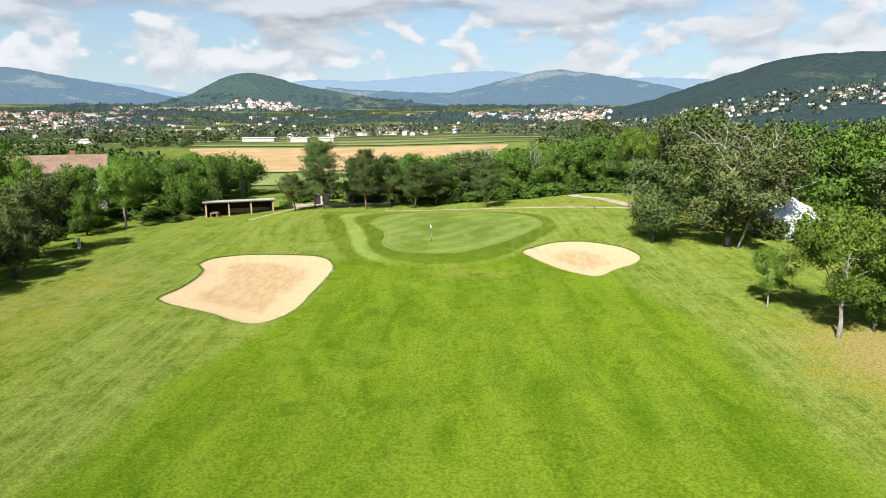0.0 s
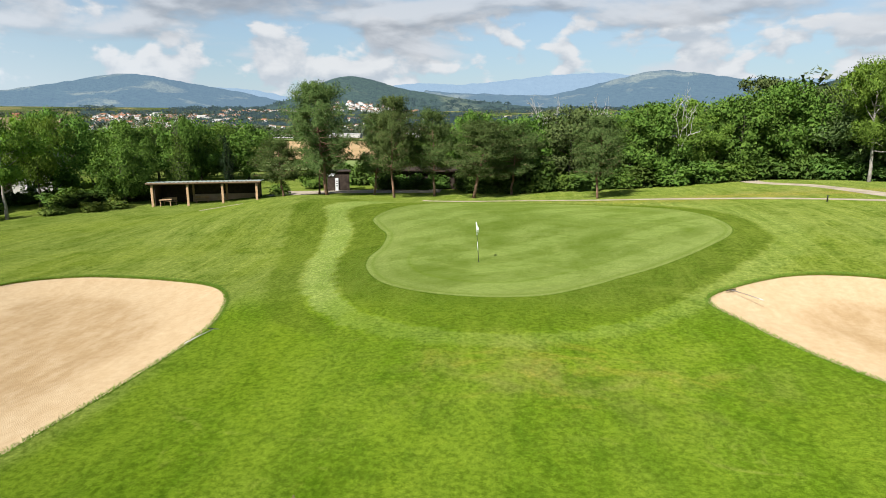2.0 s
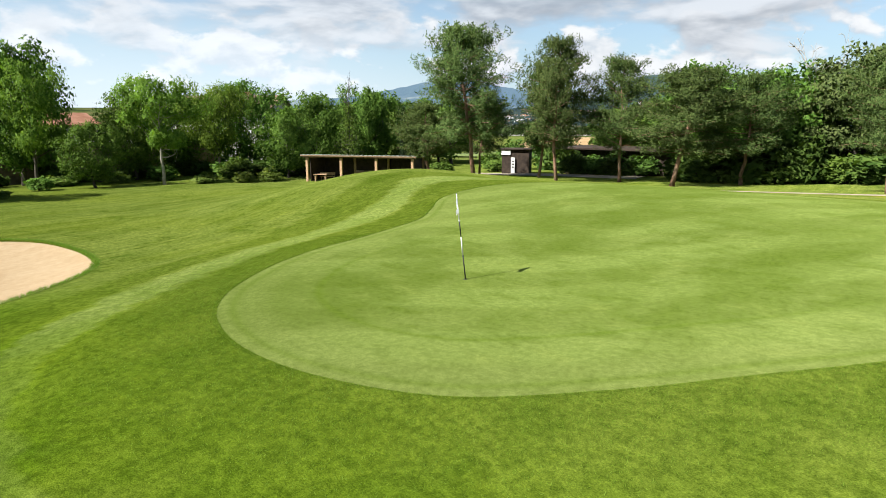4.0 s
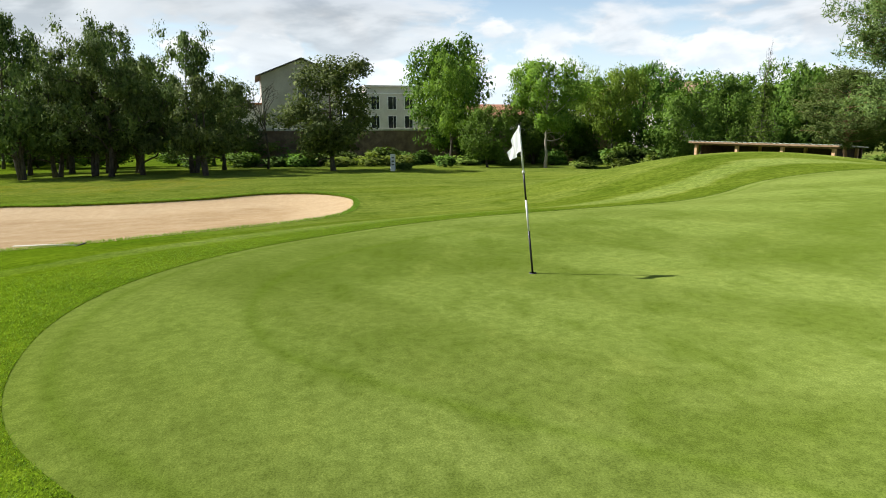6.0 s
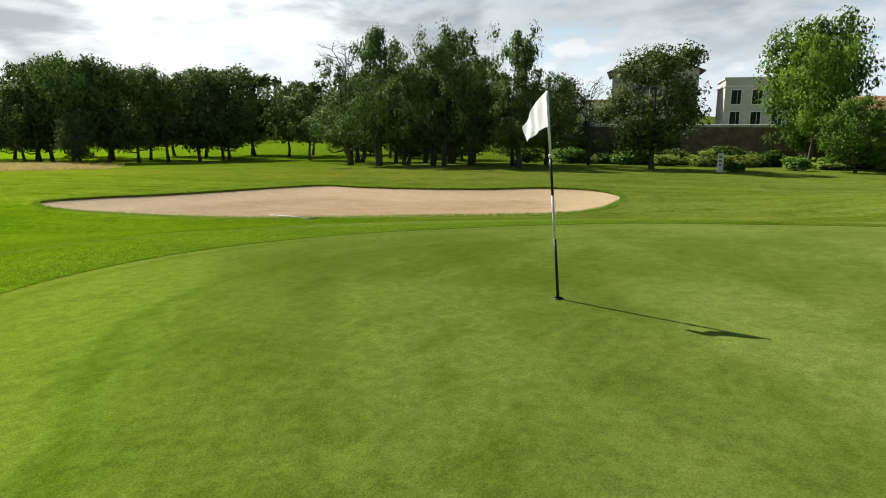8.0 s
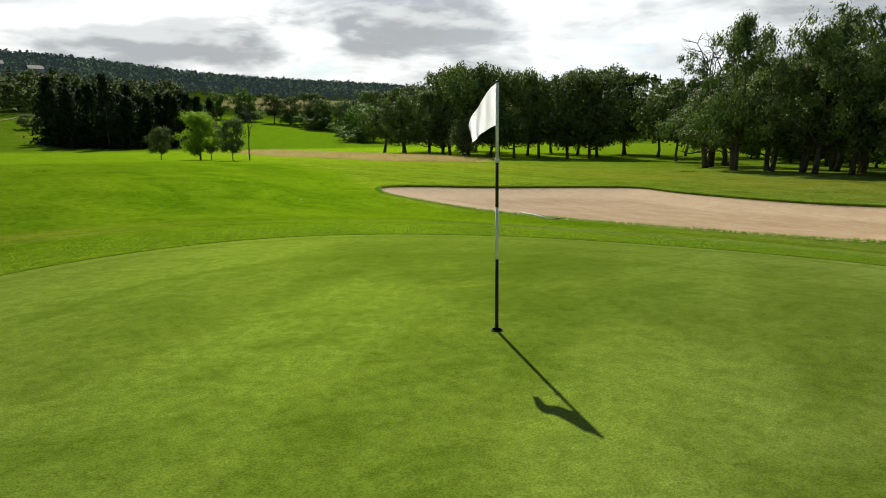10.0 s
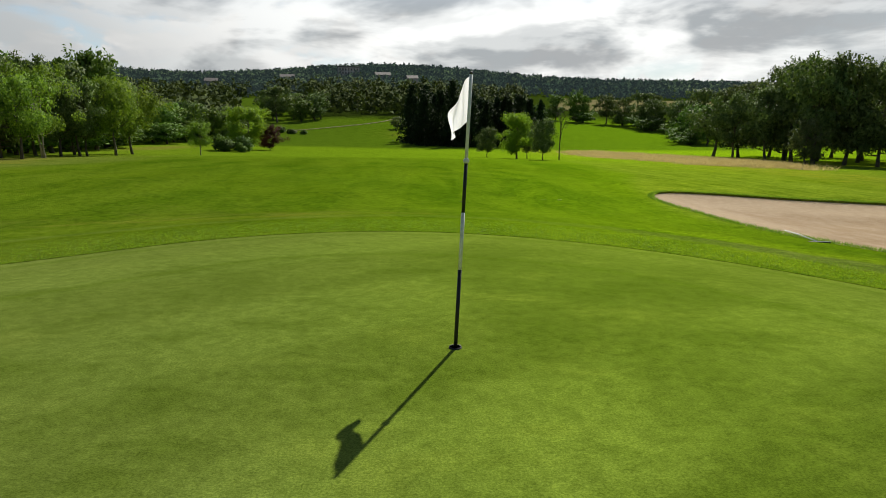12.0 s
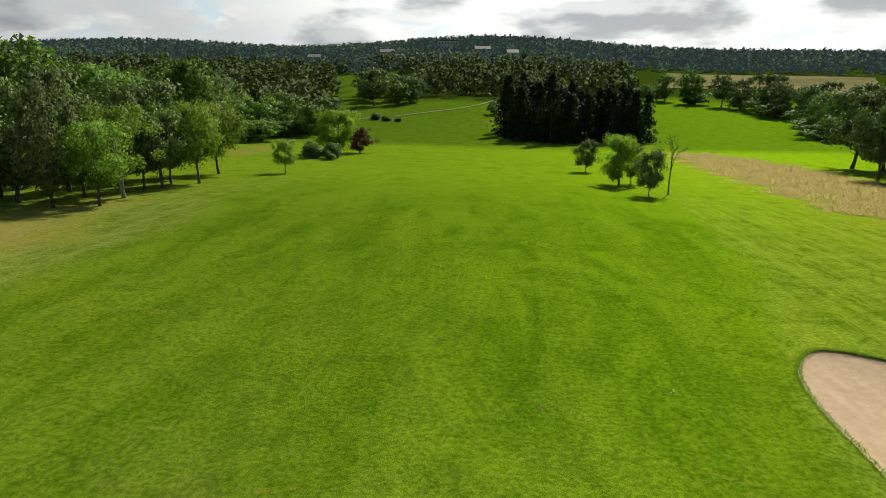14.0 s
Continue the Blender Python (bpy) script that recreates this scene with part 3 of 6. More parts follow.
BAND_DARK = closed_curve([(-11.2, 12.8), (-9.6, 9.0), (-8.6, 4.5), (-8.1, 1.9), (-7.5, -1.0), (-6.6, -3.8), (-5.0, -6.8), (-2.4, -9.0), (0.0, -9.7), (2.1, -9.8), (4.2, -9.2), (6.5, -7.7), (9.0, -5.1), (12.1, -1.4), (14.5, 1.6), (15.8, 4.1), (16.0, 7.8), (15.0, 12.3), (12.5, 16.8), (7.0, 20.0), (0.0, 20.5), (-5.5, 18.9), (-9.6, 16.2)], 0.4)
BAND_LIGHT = closed_curve([(-13.2, 14.4), (-12.0, 10.5), (-10.8, 5.6), (-9.6, 0.3), (-8.6, -3.2), (-7.0, -6.7), (-5.2, -8.9), (-3.0, -10.3), (0.0, -11.0), (3.0, -10.8), (6.0, -9.4), (9.0, -6.8), (12.2, -3.4), (15.4, 0.0), (17.5, 3.5), (18.0, 8.0), (17.0, 13.0), (14.0, 18.0), (7.5, 21.8), (0.0, 22.3), (-6.5, 20.7), (-11.2, 17.8)], 0.4)
BAND_OUTER = closed_curve([(-15.9, 15.2), (-14.0, 7.8), (-11.8, 1.0), (-9.9, -4.6), (-7.8, -8.6), (-5.2, -10.3), (-3.0, -11.0), (0.0, -11.5), (3.0, -11.2), (6.0, -9.7), (9.0, -7.0), (12.3, -3.5), (15.5, -0.1), (17.6, 3.5), (18.1, 8.0), (17.1, 13.0), (14.1, 18.1), (7.5, 22.0), (0.0, 23.0), (-7.0, 22.5), (-13.0, 19.8)], 0.4)
BUNKER_WEST = closed_curve([(-25.2, -17.9), (-24.5, -14.9), (-24.3, -11.2), (-24.7, -8.2), (-26.2, -5.4), (-25.7, -2.7), (-23.0, -1.05), (-19.4, -0.95), (-16.0, -1.65), (-13.6, -2.85), (-11.9, -4.7), (-10.8, -7.1), (-10.3, -9.8), (-10.6, -13.9), (-11.0, -17.6), (-11.2, -20.8), (-11.9, -23.6), (-13.6, -25.6), (-15.8, -24.9), (-18.3, -22.9), (-21.4, -21.1), (-23.8, -19.6)], 0.22)
BUNKER_EAST = closed_curve([(10.3, -4.9), (11.9, -3.1), (14.8, -1.7), (17.7, -2.1), (20.2, -4.0), (21.8, -6.3), (22.3, -9.6), (21.0, -11.8), (18.8, -13.0), (16.7, -14.7), (14.9, -13.2), (12.9, -10.2), (11.2, -7.1)], 0.22)


def south_open(r, a):
    """Share of open grass on the southern hillside: the slope with the track, the clearing beyond it and the far field."""
    slope = ramp01(np.abs(a - 183.0), 6.0, 5.2) * ramp01(r, 318, 296)
    clearing = ramp01(np.abs(a - 190.4), 3.4, 2.8) * ramp01(r, 490, 470)
    field_ = ramp01(np.abs(a - 159.0), 13.5, 12.5) * ramp01(r, 350, 335)
    return np.maximum(np.maximum(slope, clearing), field_)


def zones(x, y):
    """Mowing tone, fairway share and dryness at each place."""
    dd, dl, do = reach(BAND_DARK, x, y), reach(BAND_LIGHT, x, y), reach(BAND_OUTER, x, y)
    tone = np.full(np.shape(x), 0.5)
    west = ramp01(np.asarray(x, float), -2, -7)
    front = ramp01(np.asarray(y, float), -4, -9)
    tone = tone - 0.38 * ramp01(do, -0.2, 0.2) * west
    k = ramp01(dl, -0.2, 0.2)
    tone = tone * (1 - k) + k * (0.5 + 0.42 * np.maximum(west, 0.35))
    k = ramp01(dd, -0.18, 0.18)
    tone = tone * (1 - k) + k * (0.06 + 0.22 * front)
    w = 19.5 + 2.0 * np.sin(np.asarray(y) / 13.0) + 1.2 * np.sin(np.asarray(y) / 5.1 + 1)
    mid = 2.0 + 0.03 * np.minimum(0, np.asarray(y) + 40)
    rim = -18.6 + 8.0 * ramp01(np.asarray(y, float), -44, -20) + 0.5 * np.sin(np.asarray(y) / 3.1)
    fair = ramp01(w - np.abs(np.asarray(x) - mid), -1.2, 1.6) * ramp01(np.asarray(x) - rim, -0.7, 0.7) * ramp01(np.asarray(y, float), -3, -8)
    far = ramp01(np.hypot(x, y), 60, 90)
    fair = np.maximum(fair, 0.75 * far)
    dry = 0.95 * np.exp(-(((np.asarray(x) - 31) / 5.5) ** 2 + ((np.asarray(y) + 36) / 8.0) ** 2)) + 0.34 * np.exp(-(((np.asarray(x) - 4.5) / 6.0) ** 2 + ((np.asarray(y) + 12.6) / 2.6) ** 2))
    dry = dry + 0.45 * np.exp(-(((np.asarray(x) - 22) / 22.0) ** 2 + ((np.asarray(y) - 22) / 3.0) ** 2)) + 0.30 * ramp01(np.asarray(x, float), -24, -34) * ramp01(np.asarray(y, float), -2, -12) * ramp01(np.asarray(x, float), -44, -38)
    for px, py, sx, sy, k in ((44.0, -118.0, 5.0, 13.0, 0.8), (-6.0, -222.0, 9.0, 14.0, 0.55), (33.0, -52.0, 5.0, 9.0, 0.5), (-48.0, -96.0, 8.0, 30.0, 0.6)):
        dry = dry + k * np.exp(-(((np.asarray(x) - px) / sx) ** 2 + ((np.asarray(y) - py) / sy) ** 2))
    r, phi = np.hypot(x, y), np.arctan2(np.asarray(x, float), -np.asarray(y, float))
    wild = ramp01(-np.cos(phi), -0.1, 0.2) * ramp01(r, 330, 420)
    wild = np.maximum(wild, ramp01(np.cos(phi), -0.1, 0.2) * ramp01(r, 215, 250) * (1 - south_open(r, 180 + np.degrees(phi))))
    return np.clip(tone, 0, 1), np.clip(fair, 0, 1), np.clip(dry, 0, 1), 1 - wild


def paint_zones(me, values):
    a = me.color_attributes.new("zone", "FLOAT_COLOR", "POINT")
    rgba = np.ones((len(me.vertices), 4), np.float32)
    for i, v in enumerate(values):
        rgba[:, i] = v
    a.data.foreach_set("color", rgba.ravel())


X0, X1, Y0, Y1 = -31, 27, -31, 25


def build_ground():
    from mathutils import geometry
    # finely meshed middle, cut along the green and the bunkers
    gx, gy = np.meshgrid(np.arange(X0 + 0.4, X1, 0.38), np.arange(Y0 + 0.4, Y1, 0.38))
    gx, gy = gx.ravel(), gy.ravel()
    keep = np.ones(gx.shape, bool)
    depth = reach(GREEN, gx, gy)
    keep &= (depth < 0) | (depth > 2.75)
    for c in (GREEN, BUNKER_WEST, BUNKER_EAST):
        keep &= np.abs(reach(c, gx, gy)) > 0.16
    rnd = np.random.RandomState(3)
    pts = [Vector((a + u, b + v)) for a, b, u, v in zip(gx[keep], gy[keep], rnd.uniform(-0.06, 0.06, keep.sum()), rnd.uniform(-0.06, 0.06, keep.sum()))]
    # closer points along the rim of the green
    step = np.roll(GREEN, -1, 0) - np.roll(GREEN, 1, 0)
    inward = np.column_stack([-step[:, 1], step[:, 0]]) / np.linalg.norm(step, axis=1)[:, None]
    for q in (0.18, 0.34, 0.48, 0.60, 0.72, 0.84, 1.0, 1.3, 1.6, 1.9, 2.1, 2.25, 2.4, 2.6):
        for sgn in (1, -1):
            w = GREEN + inward * q * sgn
            ok = np.abs(reach(GREEN, w[:, 0], w[:, 1]) - q) < 0.06
            pts += [Vector((float(a), float(b))) for a, b in w[ok]]
    edges = []
    rim = [(x, Y0) for x in range(X0, X1)] + [(X1, y) for y in range(Y0, Y1)] + [(x, Y1) for x in range(X1, X0, -1)] + [(X0, y) for y in range(Y1, Y0, -1)]
    for c in (np.array(rim, float), GREEN, BUNKER_WEST, BUNKER_EAST):
        o = len(pts)
        pts += [Vector((float(a), float(b))) for a, b in c]
        edges += [(o + i, o + (i + 1) % len(c)) for i in range(len(c))]
    v2, _, tris, *_ = geometry.delaunay_2d_cdt(pts, edges, [], 0, 1e-5)
    P = np.array([(v.x, v.y) for v in v2])
    T = np.array([t if len(t) == 3 else t[:3] for t in tris], int)
    a, b, c = P[T[:, 0]], P[T[:, 1]], P[T[:, 2]]
    area = (b[:, 0] - a[:, 0]) * (c[:, 1] - a[:, 1]) - (b[:, 1] - a[:, 1]) * (c[:, 0] - a[:, 0])
    T[area < 0] = T[area < 0][:, ::-1]
    mid = (a + b + c) / 3
    kind = np.zeros(len(T), int)
    for i, q in enumerate((GREEN, BUNKER_WEST, BUNKER_EAST)):
        kind[inside(q, mid[:, 0], mid[:, 1])] = i + 1
    Z = ground(P[:, 0], P[:, 1])

    def pick(k):
        t = T[kind == k]
        used = np.unique(t)
        back = np.full(len(P), -1)
        back[used] = np.arange(len(used))
        return used, back[t]

    # grass: the middle, its cut edges turned down, and the graded sheet to the horizon
    used, t = pick(0)
    verts = [(*P[i], Z[i]) for i in used]
    faces = [tuple(q) for q in t]
    count = {}
    for q in faces:
        for i in range(3):
            e = (q[i], q[(i + 1) % 3])
            count[tuple(sorted(e))] = count.get(tuple(sorted(e)), []) + [e]
    down = {}
    for key, es in count.items():
        if len(es) == 1:
            i, j = es[0]
            px, py = (verts[i][0] + verts[j][0]) / 2, (verts[i][1] + verts[j][1]) / 2
            if X0 + 0.2 < px < X1 - 0.2 and Y0 + 0.2 < py < Y1 - 0.2:
                near = min(abs(float(reach(GREEN[::2], px, py))), 1)
                drop = 0.06 if near < 0.4 else 0.30
                for q in (i, j):
                    if q not in down:
                        down[q] = len(verts)
                        verts.append((verts[q][0], verts[q][1], verts[q][2] - drop))
                faces.append((j, i, down[i], down[j]))
    # outer graded grid
    def axis(lo, hi):
        n0 = list(np.arange(lo, hi + 0.5, 1.0))
        far_step, up_ = 1.0, []
        v = 0.0
        while v < 4500:
            far_step = min(far_step * 1.13, 190)
            v += far_step
            up_.append(v)
        return np.array([lo - q for q in up_[::-1]] + n0 + [hi + q for q in up_])
    ax, ay = axis(X0, X1), axis(Y0, Y1)
    A, B = np.meshgrid(ax, ay)
    C = ground(A, B)
    o = len(verts)
    verts += list(zip(A.ravel(), B.ravel(), C.ravel()))
    w = len(ax)
    for j in range(len(ay) - 1):
        for i in range(w - 1):
            if X0 - 0.1 < ax[i] < X1 - 0.1 and Y0 - 0.1 < ay[j] < Y1 - 0.1:
                continue
            k = o + j * w + i
            faces.append((k, k + 1, k + w + 1, k + w))
    me = mesh_of("ground", verts, faces, TURF)
    bm = bmesh.new()
    bm.from_mesh(me)
    bmesh.ops.remove_doubles(bm, verts=bm.verts, dist=0.002)
    bmesh.ops.delete(bm, geom=[v for v in bm.verts if not v.link_faces], context="VERTS")
    bm.normal_update()
    for e in bm.edges:
        if len(e.link_faces) == 2 and e.link_faces[0].normal.dot(e.link_faces[1].normal) < 0.6:
            e.smooth = False
    bm.to_mesh(me)
    bm.free()
    co = np.zeros(len(me.vertices) * 3, np.float32)
    me.vertices.foreach_get("co", co)
    co = co.reshape(-1, 3)
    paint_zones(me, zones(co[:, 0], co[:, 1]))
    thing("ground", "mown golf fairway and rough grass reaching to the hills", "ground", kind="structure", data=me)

    used, t = pick(1)
    xy = P[used]
    d = reach(GREEN, xy[:, 0], xy[:, 1])
    z = Z[used] - 0.006 * ramp01(d, -0.05, 0.05) - 0.002
    me = mesh_of("putting_green", np.column_stack([xy, z]), t, PUTT)
    ring = np.maximum(ramp01(d, 1.15, 0.95), 0.4 * ramp01(d, 2.3, 1.9))
    worn = np.maximum(0.8 * ramp01(np.abs(d - 0.36), 0.15, 0.03), 0.9 * ramp01(np.abs(d - 2.25), 0.17, 0.03) * ramp01(xy[:, 1], 4, -1))
    paint_zones(me, (ring, worn, 0 * d))
    thing("putting_green", "pale closely cut putting green with soft mowing marks", "putting green", kind="structure", data=me)

    for k, curve, name in ((2, BUNKER_WEST, "west"), (3, BUNKER_EAST, "east")):
        used, t = pick(k)
        xy = P[used]
        d = np.maximum(reach(curve, xy[:, 0], xy[:, 1]), 0)
        wave = np.array([noise.noise((x * 0.55, y * 0.55, k)) for x, y in xy])
        deep = 0.09 + 0.42 * (1 - np.exp(-d / 2.2)) + 0.05 * wave * ramp01(d, 0.2, 1.5)
        me = mesh_of("sand_bunker", np.column_stack([xy, Z[used] - deep]), t, SAND)
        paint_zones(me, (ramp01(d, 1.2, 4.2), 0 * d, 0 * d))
        thing("sand_bunker", "raked pale sand bunker with a grass lip, " + ("large and lobed" if k == 2 else "smaller, kidney-shaped"), "sand bunker", "bunkers beside the green", "structure", data=me)


build_ground()


def ribbon(name, line, width, mat, lift, label, category, step=0.8, wob=0.25):
    """A strip of gravel or earth laid on the ground along a line."""
    p = np.asarray(line, float)
    out = []
    for i in range(len(p) - 1):
        a, b, c, d = p[max(i - 1, 0)], p[i], p[i + 1], p[min(i + 2, len(p) - 1)]
        k = max(2, int(np.linalg.norm(c - b) / step))
        for j in range(k + (i == len(p) - 2)):
            t = j / k
            out.append(0.5 * (2 * b + (c - a) * t + (2 * a - 5 * b + 4 * c - d) * t * t + (3 * b - a - 3 * c + d) * t ** 3))
    out = np.array(out)
    vs, fs = [], []
    for i, q in enumerate(out):
        d = out[min(i + 1, len(out) - 1)] - out[max(i - 1, 0)]
        d /= np.linalg.norm(d)
        s = np.array((-d[1], d[0]))
        for k in range(5):
            f = (k / 4 - 0.5) * width * (1 + wob * noise.noise((i * 0.23, k * 3.1, width)))
            x, y = q + s * f
            vs.append((x, y, zat(x, y) + lift - (0.02 if k in (0, 4) else 0)))
    for i in range(len(out) - 1):
        for k in range(4):
            fs.append((i * 5 + k, i * 5 + k + 1, i * 5 + k + 6, i * 5 + k + 5))
    fs = [f[::-1] for f in fs]
    return thing(name, label, category, kind="structure", data=mesh_of(name, vs, fs, mat))


# ---- trees ----
def unit(rng, n):
    v = rng.normal(size=(n, 3))
    return v / np.linalg.norm(v, axis=1)[:, None]


def leaf_cards(rng, centres, length, width, facing=None, corners=4):
    """The corners of a small leaf-shaped card at each centre, turned mostly to the outside of its clump and upwards."""
    n = len(centres)
    nrm = unit(rng, n) * 0.75 + np.array((0, 0, 0.45))
    if facing is not None:
        nrm = nrm + facing * 0.7
    nrm /= np.linalg.norm(nrm, axis=1)[:, None] + 1e-9
    a = np.cross(nrm, unit(rng, n))
    a /= np.linalg.norm(a, axis=1)[:, None] + 1e-9
    b = np.cross(nrm, a)
    s = rng.uniform(0.6, 1.35, (n, 1))
    l, w = a * length * s, b * width * s
    if corners == 3:
        return np.stack([centres - l, centres + l * 0.8 + w, centres + l * 0.8 - w], 1)
    return np.stack([centres - l, centres + w - l * 0.1, centres + l, centres - w - l * 0.1], 1)


def soft_normals(cards, facing, share=0.68):
    """One normal a card, between the leaf's own and that of the clump it belongs to."""
    own = np.cross(cards[:, 1] - cards[:, 0], cards[:, 2] - cards[:, 0])
    own /= np.linalg.norm(own, axis=1)[:, None] + 1e-9
    own *= np.where(np.sum(own * facing, 1) < 0, -1, 1)[:, None]
    f = facing / (np.linalg.norm(facing, axis=1)[:, None] + 1e-9)
    n = own * (1 - share) + f * share
    return n / (np.linalg.norm(n, axis=1)[:, None] + 1e-9)


def limb(rng, a, b, bend, k=5):
    a, b = np.asarray(a, float), np.asarray(b, float)
    t = np.linspace(0, 1, k)[:, None]
    mid = rng.normal(size=3) * bend * np.linalg.norm(b - a)
    return a + (b - a) * t + np.sin(t * math.pi) * mid + np.vstack([np.zeros(3), rng.normal(size=(k - 2, 3)) * bend * 0.25 * np.linalg.norm(b - a), np.zeros(3)])


def broadleaf(seed, bole=0.25, clusters=46, leaves=6200, length=0.17, thick=0.02, spread=1.0, clump=0.16, bare=0.0, round_top=1.0, stems=1, gap=0.35, detail=1.0, core=16, taper=0.15):
    """A ten-metre tree with a crown ten metres across: trunk with limbs, and a crown of leaf clumps."""
    rng = np.random.RandomState(seed)
    H = 10.0
    tubes, tips = [], []
    zc, hz, hr = H * (bole + 1) / 2, H * (1 - bole) / 2, 5.0 * spread
    dome = np.array((hr, hr, hz)) * 0.92
    for s in range(stems):
        off = rng.normal(size=2) * (0.35 if stems > 1 else 0.0)
        top = np.array((rng.normal() * 0.5 + off[0] * 3, rng.normal() * 0.5 + off[1] * 3, H * 0.80))
        trunk = limb(rng, (off[0], off[1], -0.25), top, 0.035, 8)
        rad = H * thick * np.array([1.45, 1.05, 0.9, 0.78, 0.62, 0.46, 0.30, 0.13])
        tubes.append(tube(trunk, rad, 9))
        n_l = 13 // stems + 2
        for i in range(n_l):
            f = bole * 0.85 + (0.93 - bole * 0.85) * (i + rng.uniform(0, 0.7)) / n_l
            f = min(f, 0.97)
            k = f * 7
            base = trunk[int(k)] + (trunk[min(int(k) + 1, 7)] - trunk[int(k)]) * (k - int(k))
            az = i * 2.4 + rng.uniform(-0.5, 0.5)
            el = rng.uniform(-0.25, 0.75) + 0.5 * max(0, f - 0.5)
            d = np.array((math.cos(az) * math.cos(el), math.sin(az) * math.cos(el), math.sin(el)))
            # out to the crown's dome
            o_, d_ = (base - np.array((0, 0, zc))) / dome, d / dome
            qa, qb, qc = d_ @ d_, o_ @ d_, o_ @ o_ - 1
            reach_ = (-qb + math.sqrt(max(qb * qb - qa * qc, 0.01))) / qa * rng.uniform(0.66, 1.02)
            end = base + d * reach_
            end[2] = min(max(end[2], H * bole * 0.8), H * 0.97)
            p = limb(rng, base, end, 0.10, 6)
            r0 = H * thick * (0.55 - 0.35 * f)
            tubes.append(tube(p[::5] if detail < 0.2 else p, r0 * np.linspace(1, 0.18, 2 if detail < 0.2 else 6), 3 if detail < 0.2 else 5))
            tips.append((end, 1.0))
            tips.append((p[3] + rng.normal(size=3) * 0.3, 0.8))
            for j in range(3):
                q = p[2 + j % 3]
                e2 = q + (d * 0.6 + rng.normal(size=3) * 0.75 + np.array((0, 0, 0.25))) * reach_ * rng.uniform(0.25, 0.5)
                e2[2] = min(e2[2], H * 0.93)
                twig = limb(rng, q, e2, 0.12, 4)
                if detail > 0.45:
                    tubes.append(tube(twig, r0 * np.linspace(0.42, 0.10, 4), 4))
                e2 = np.array((e2[0], e2[1], min(e2[2], H * 0.93)))
                tips.append((e2, 0.85))
        tips.append((top + np.array((0, 0, H * 0.08)), 0.9))
        tips.append((top + np.array((0, 0, H * 0.11)), 0.7))
        tips.append((top, 1.0))
    extra = max(0, clusters - len(tips))
    for i in range(extra):
        u = unit(rng, 1)[0]
        tips.append((np.array((0, 0, zc)) + u * np.array((hr, hr, hz)) * rng.uniform(0.5, 1.0) ** 0.5, rng.uniform(0.6, 1.0)))
    floor_z = H * bole + clump * 2.0
    tips = [(np.array((c[0], c[1], max(c[2], floor_z + rng.uniform(0, 0.8)))), s) for c, s in tips]
    order = rng.permutation(len(tips))
    tips = [tips[i] for i in order][: int(len(tips) * (1 - bare))]
    leaves, length = int(leaves * detail * 1.6), 0.74 * length / detail ** 0.5
    per = leaves // max(1, len(tips))
    cs, fc = [], []
    for c, s in tips:
        r = clump * 10 * s * rng.uniform(0.65, 1.25)
        n = int(per * s * rng.uniform(0.6, 1.3))
        v = unit(rng, n) * (rng.uniform(0, 1, (n, 1)) ** gap) * r * np.array((1, 1, 0.72))
        cs.append(c + v * (1 + 0.05 * rng.normal(size=(n, 1))))
        fc.append(v / (r + 1e-6))
    # close inner foliage
    n_outer = sum(len(q) for q in cs)
    for c, s in tips:
        n = max(4, int(core * 1.3 * (0.35 + 0.65 * detail)))
        v = unit(rng, n) * rng.uniform(0, 1, (n, 1)) ** 0.5 * clump * 10 * s * 0.62 * np.array((1, 1, 0.7))
        cs.append(c * np.array((0.93, 0.93, 1.0)) + v)
        fc.append(v / (clump * 10))
    cs, fc = np.concatenate(cs), np.concatenate(fc)
    size = np.where(np.arange(len(cs)) < n_outer, length, max(0.27, length))
    keep = cs[:, 2] > 0.3
    cs, fc, size = cs[keep], fc[keep], size[keep][:, None]
    cards = leaf_cards(rng, cs, size, size * 0.6, fc, 3)
    out = fc + 0.45 * (cs - np.array((0, 0, zc))) / np.array((hr, hr, hz)) + np.array((0, 0, 0.28))
    # the crown narrows upwards, and stands over its foot
    lean = np.mean(cs[:, :2] * (1 + taper * (0.5 - cs[:, 2:] / H)), 0)

    def settle(p):
        p = np.asarray(p, float)
        q = p.copy()
        q[:, :2] = p[:, :2] * (1 + taper * (0.5 - p[:, 2:] / H)) - lean * np.clip(p[:, 2:] / H * 1.5, 0, 1.2)
        return q

    tv, tf = join_tubes(tubes)
    cards = settle(cards.reshape(-1, 3)).reshape(-1, 3, 3)
    return (settle(tv), tf), cards, soft_normals(cards, out)


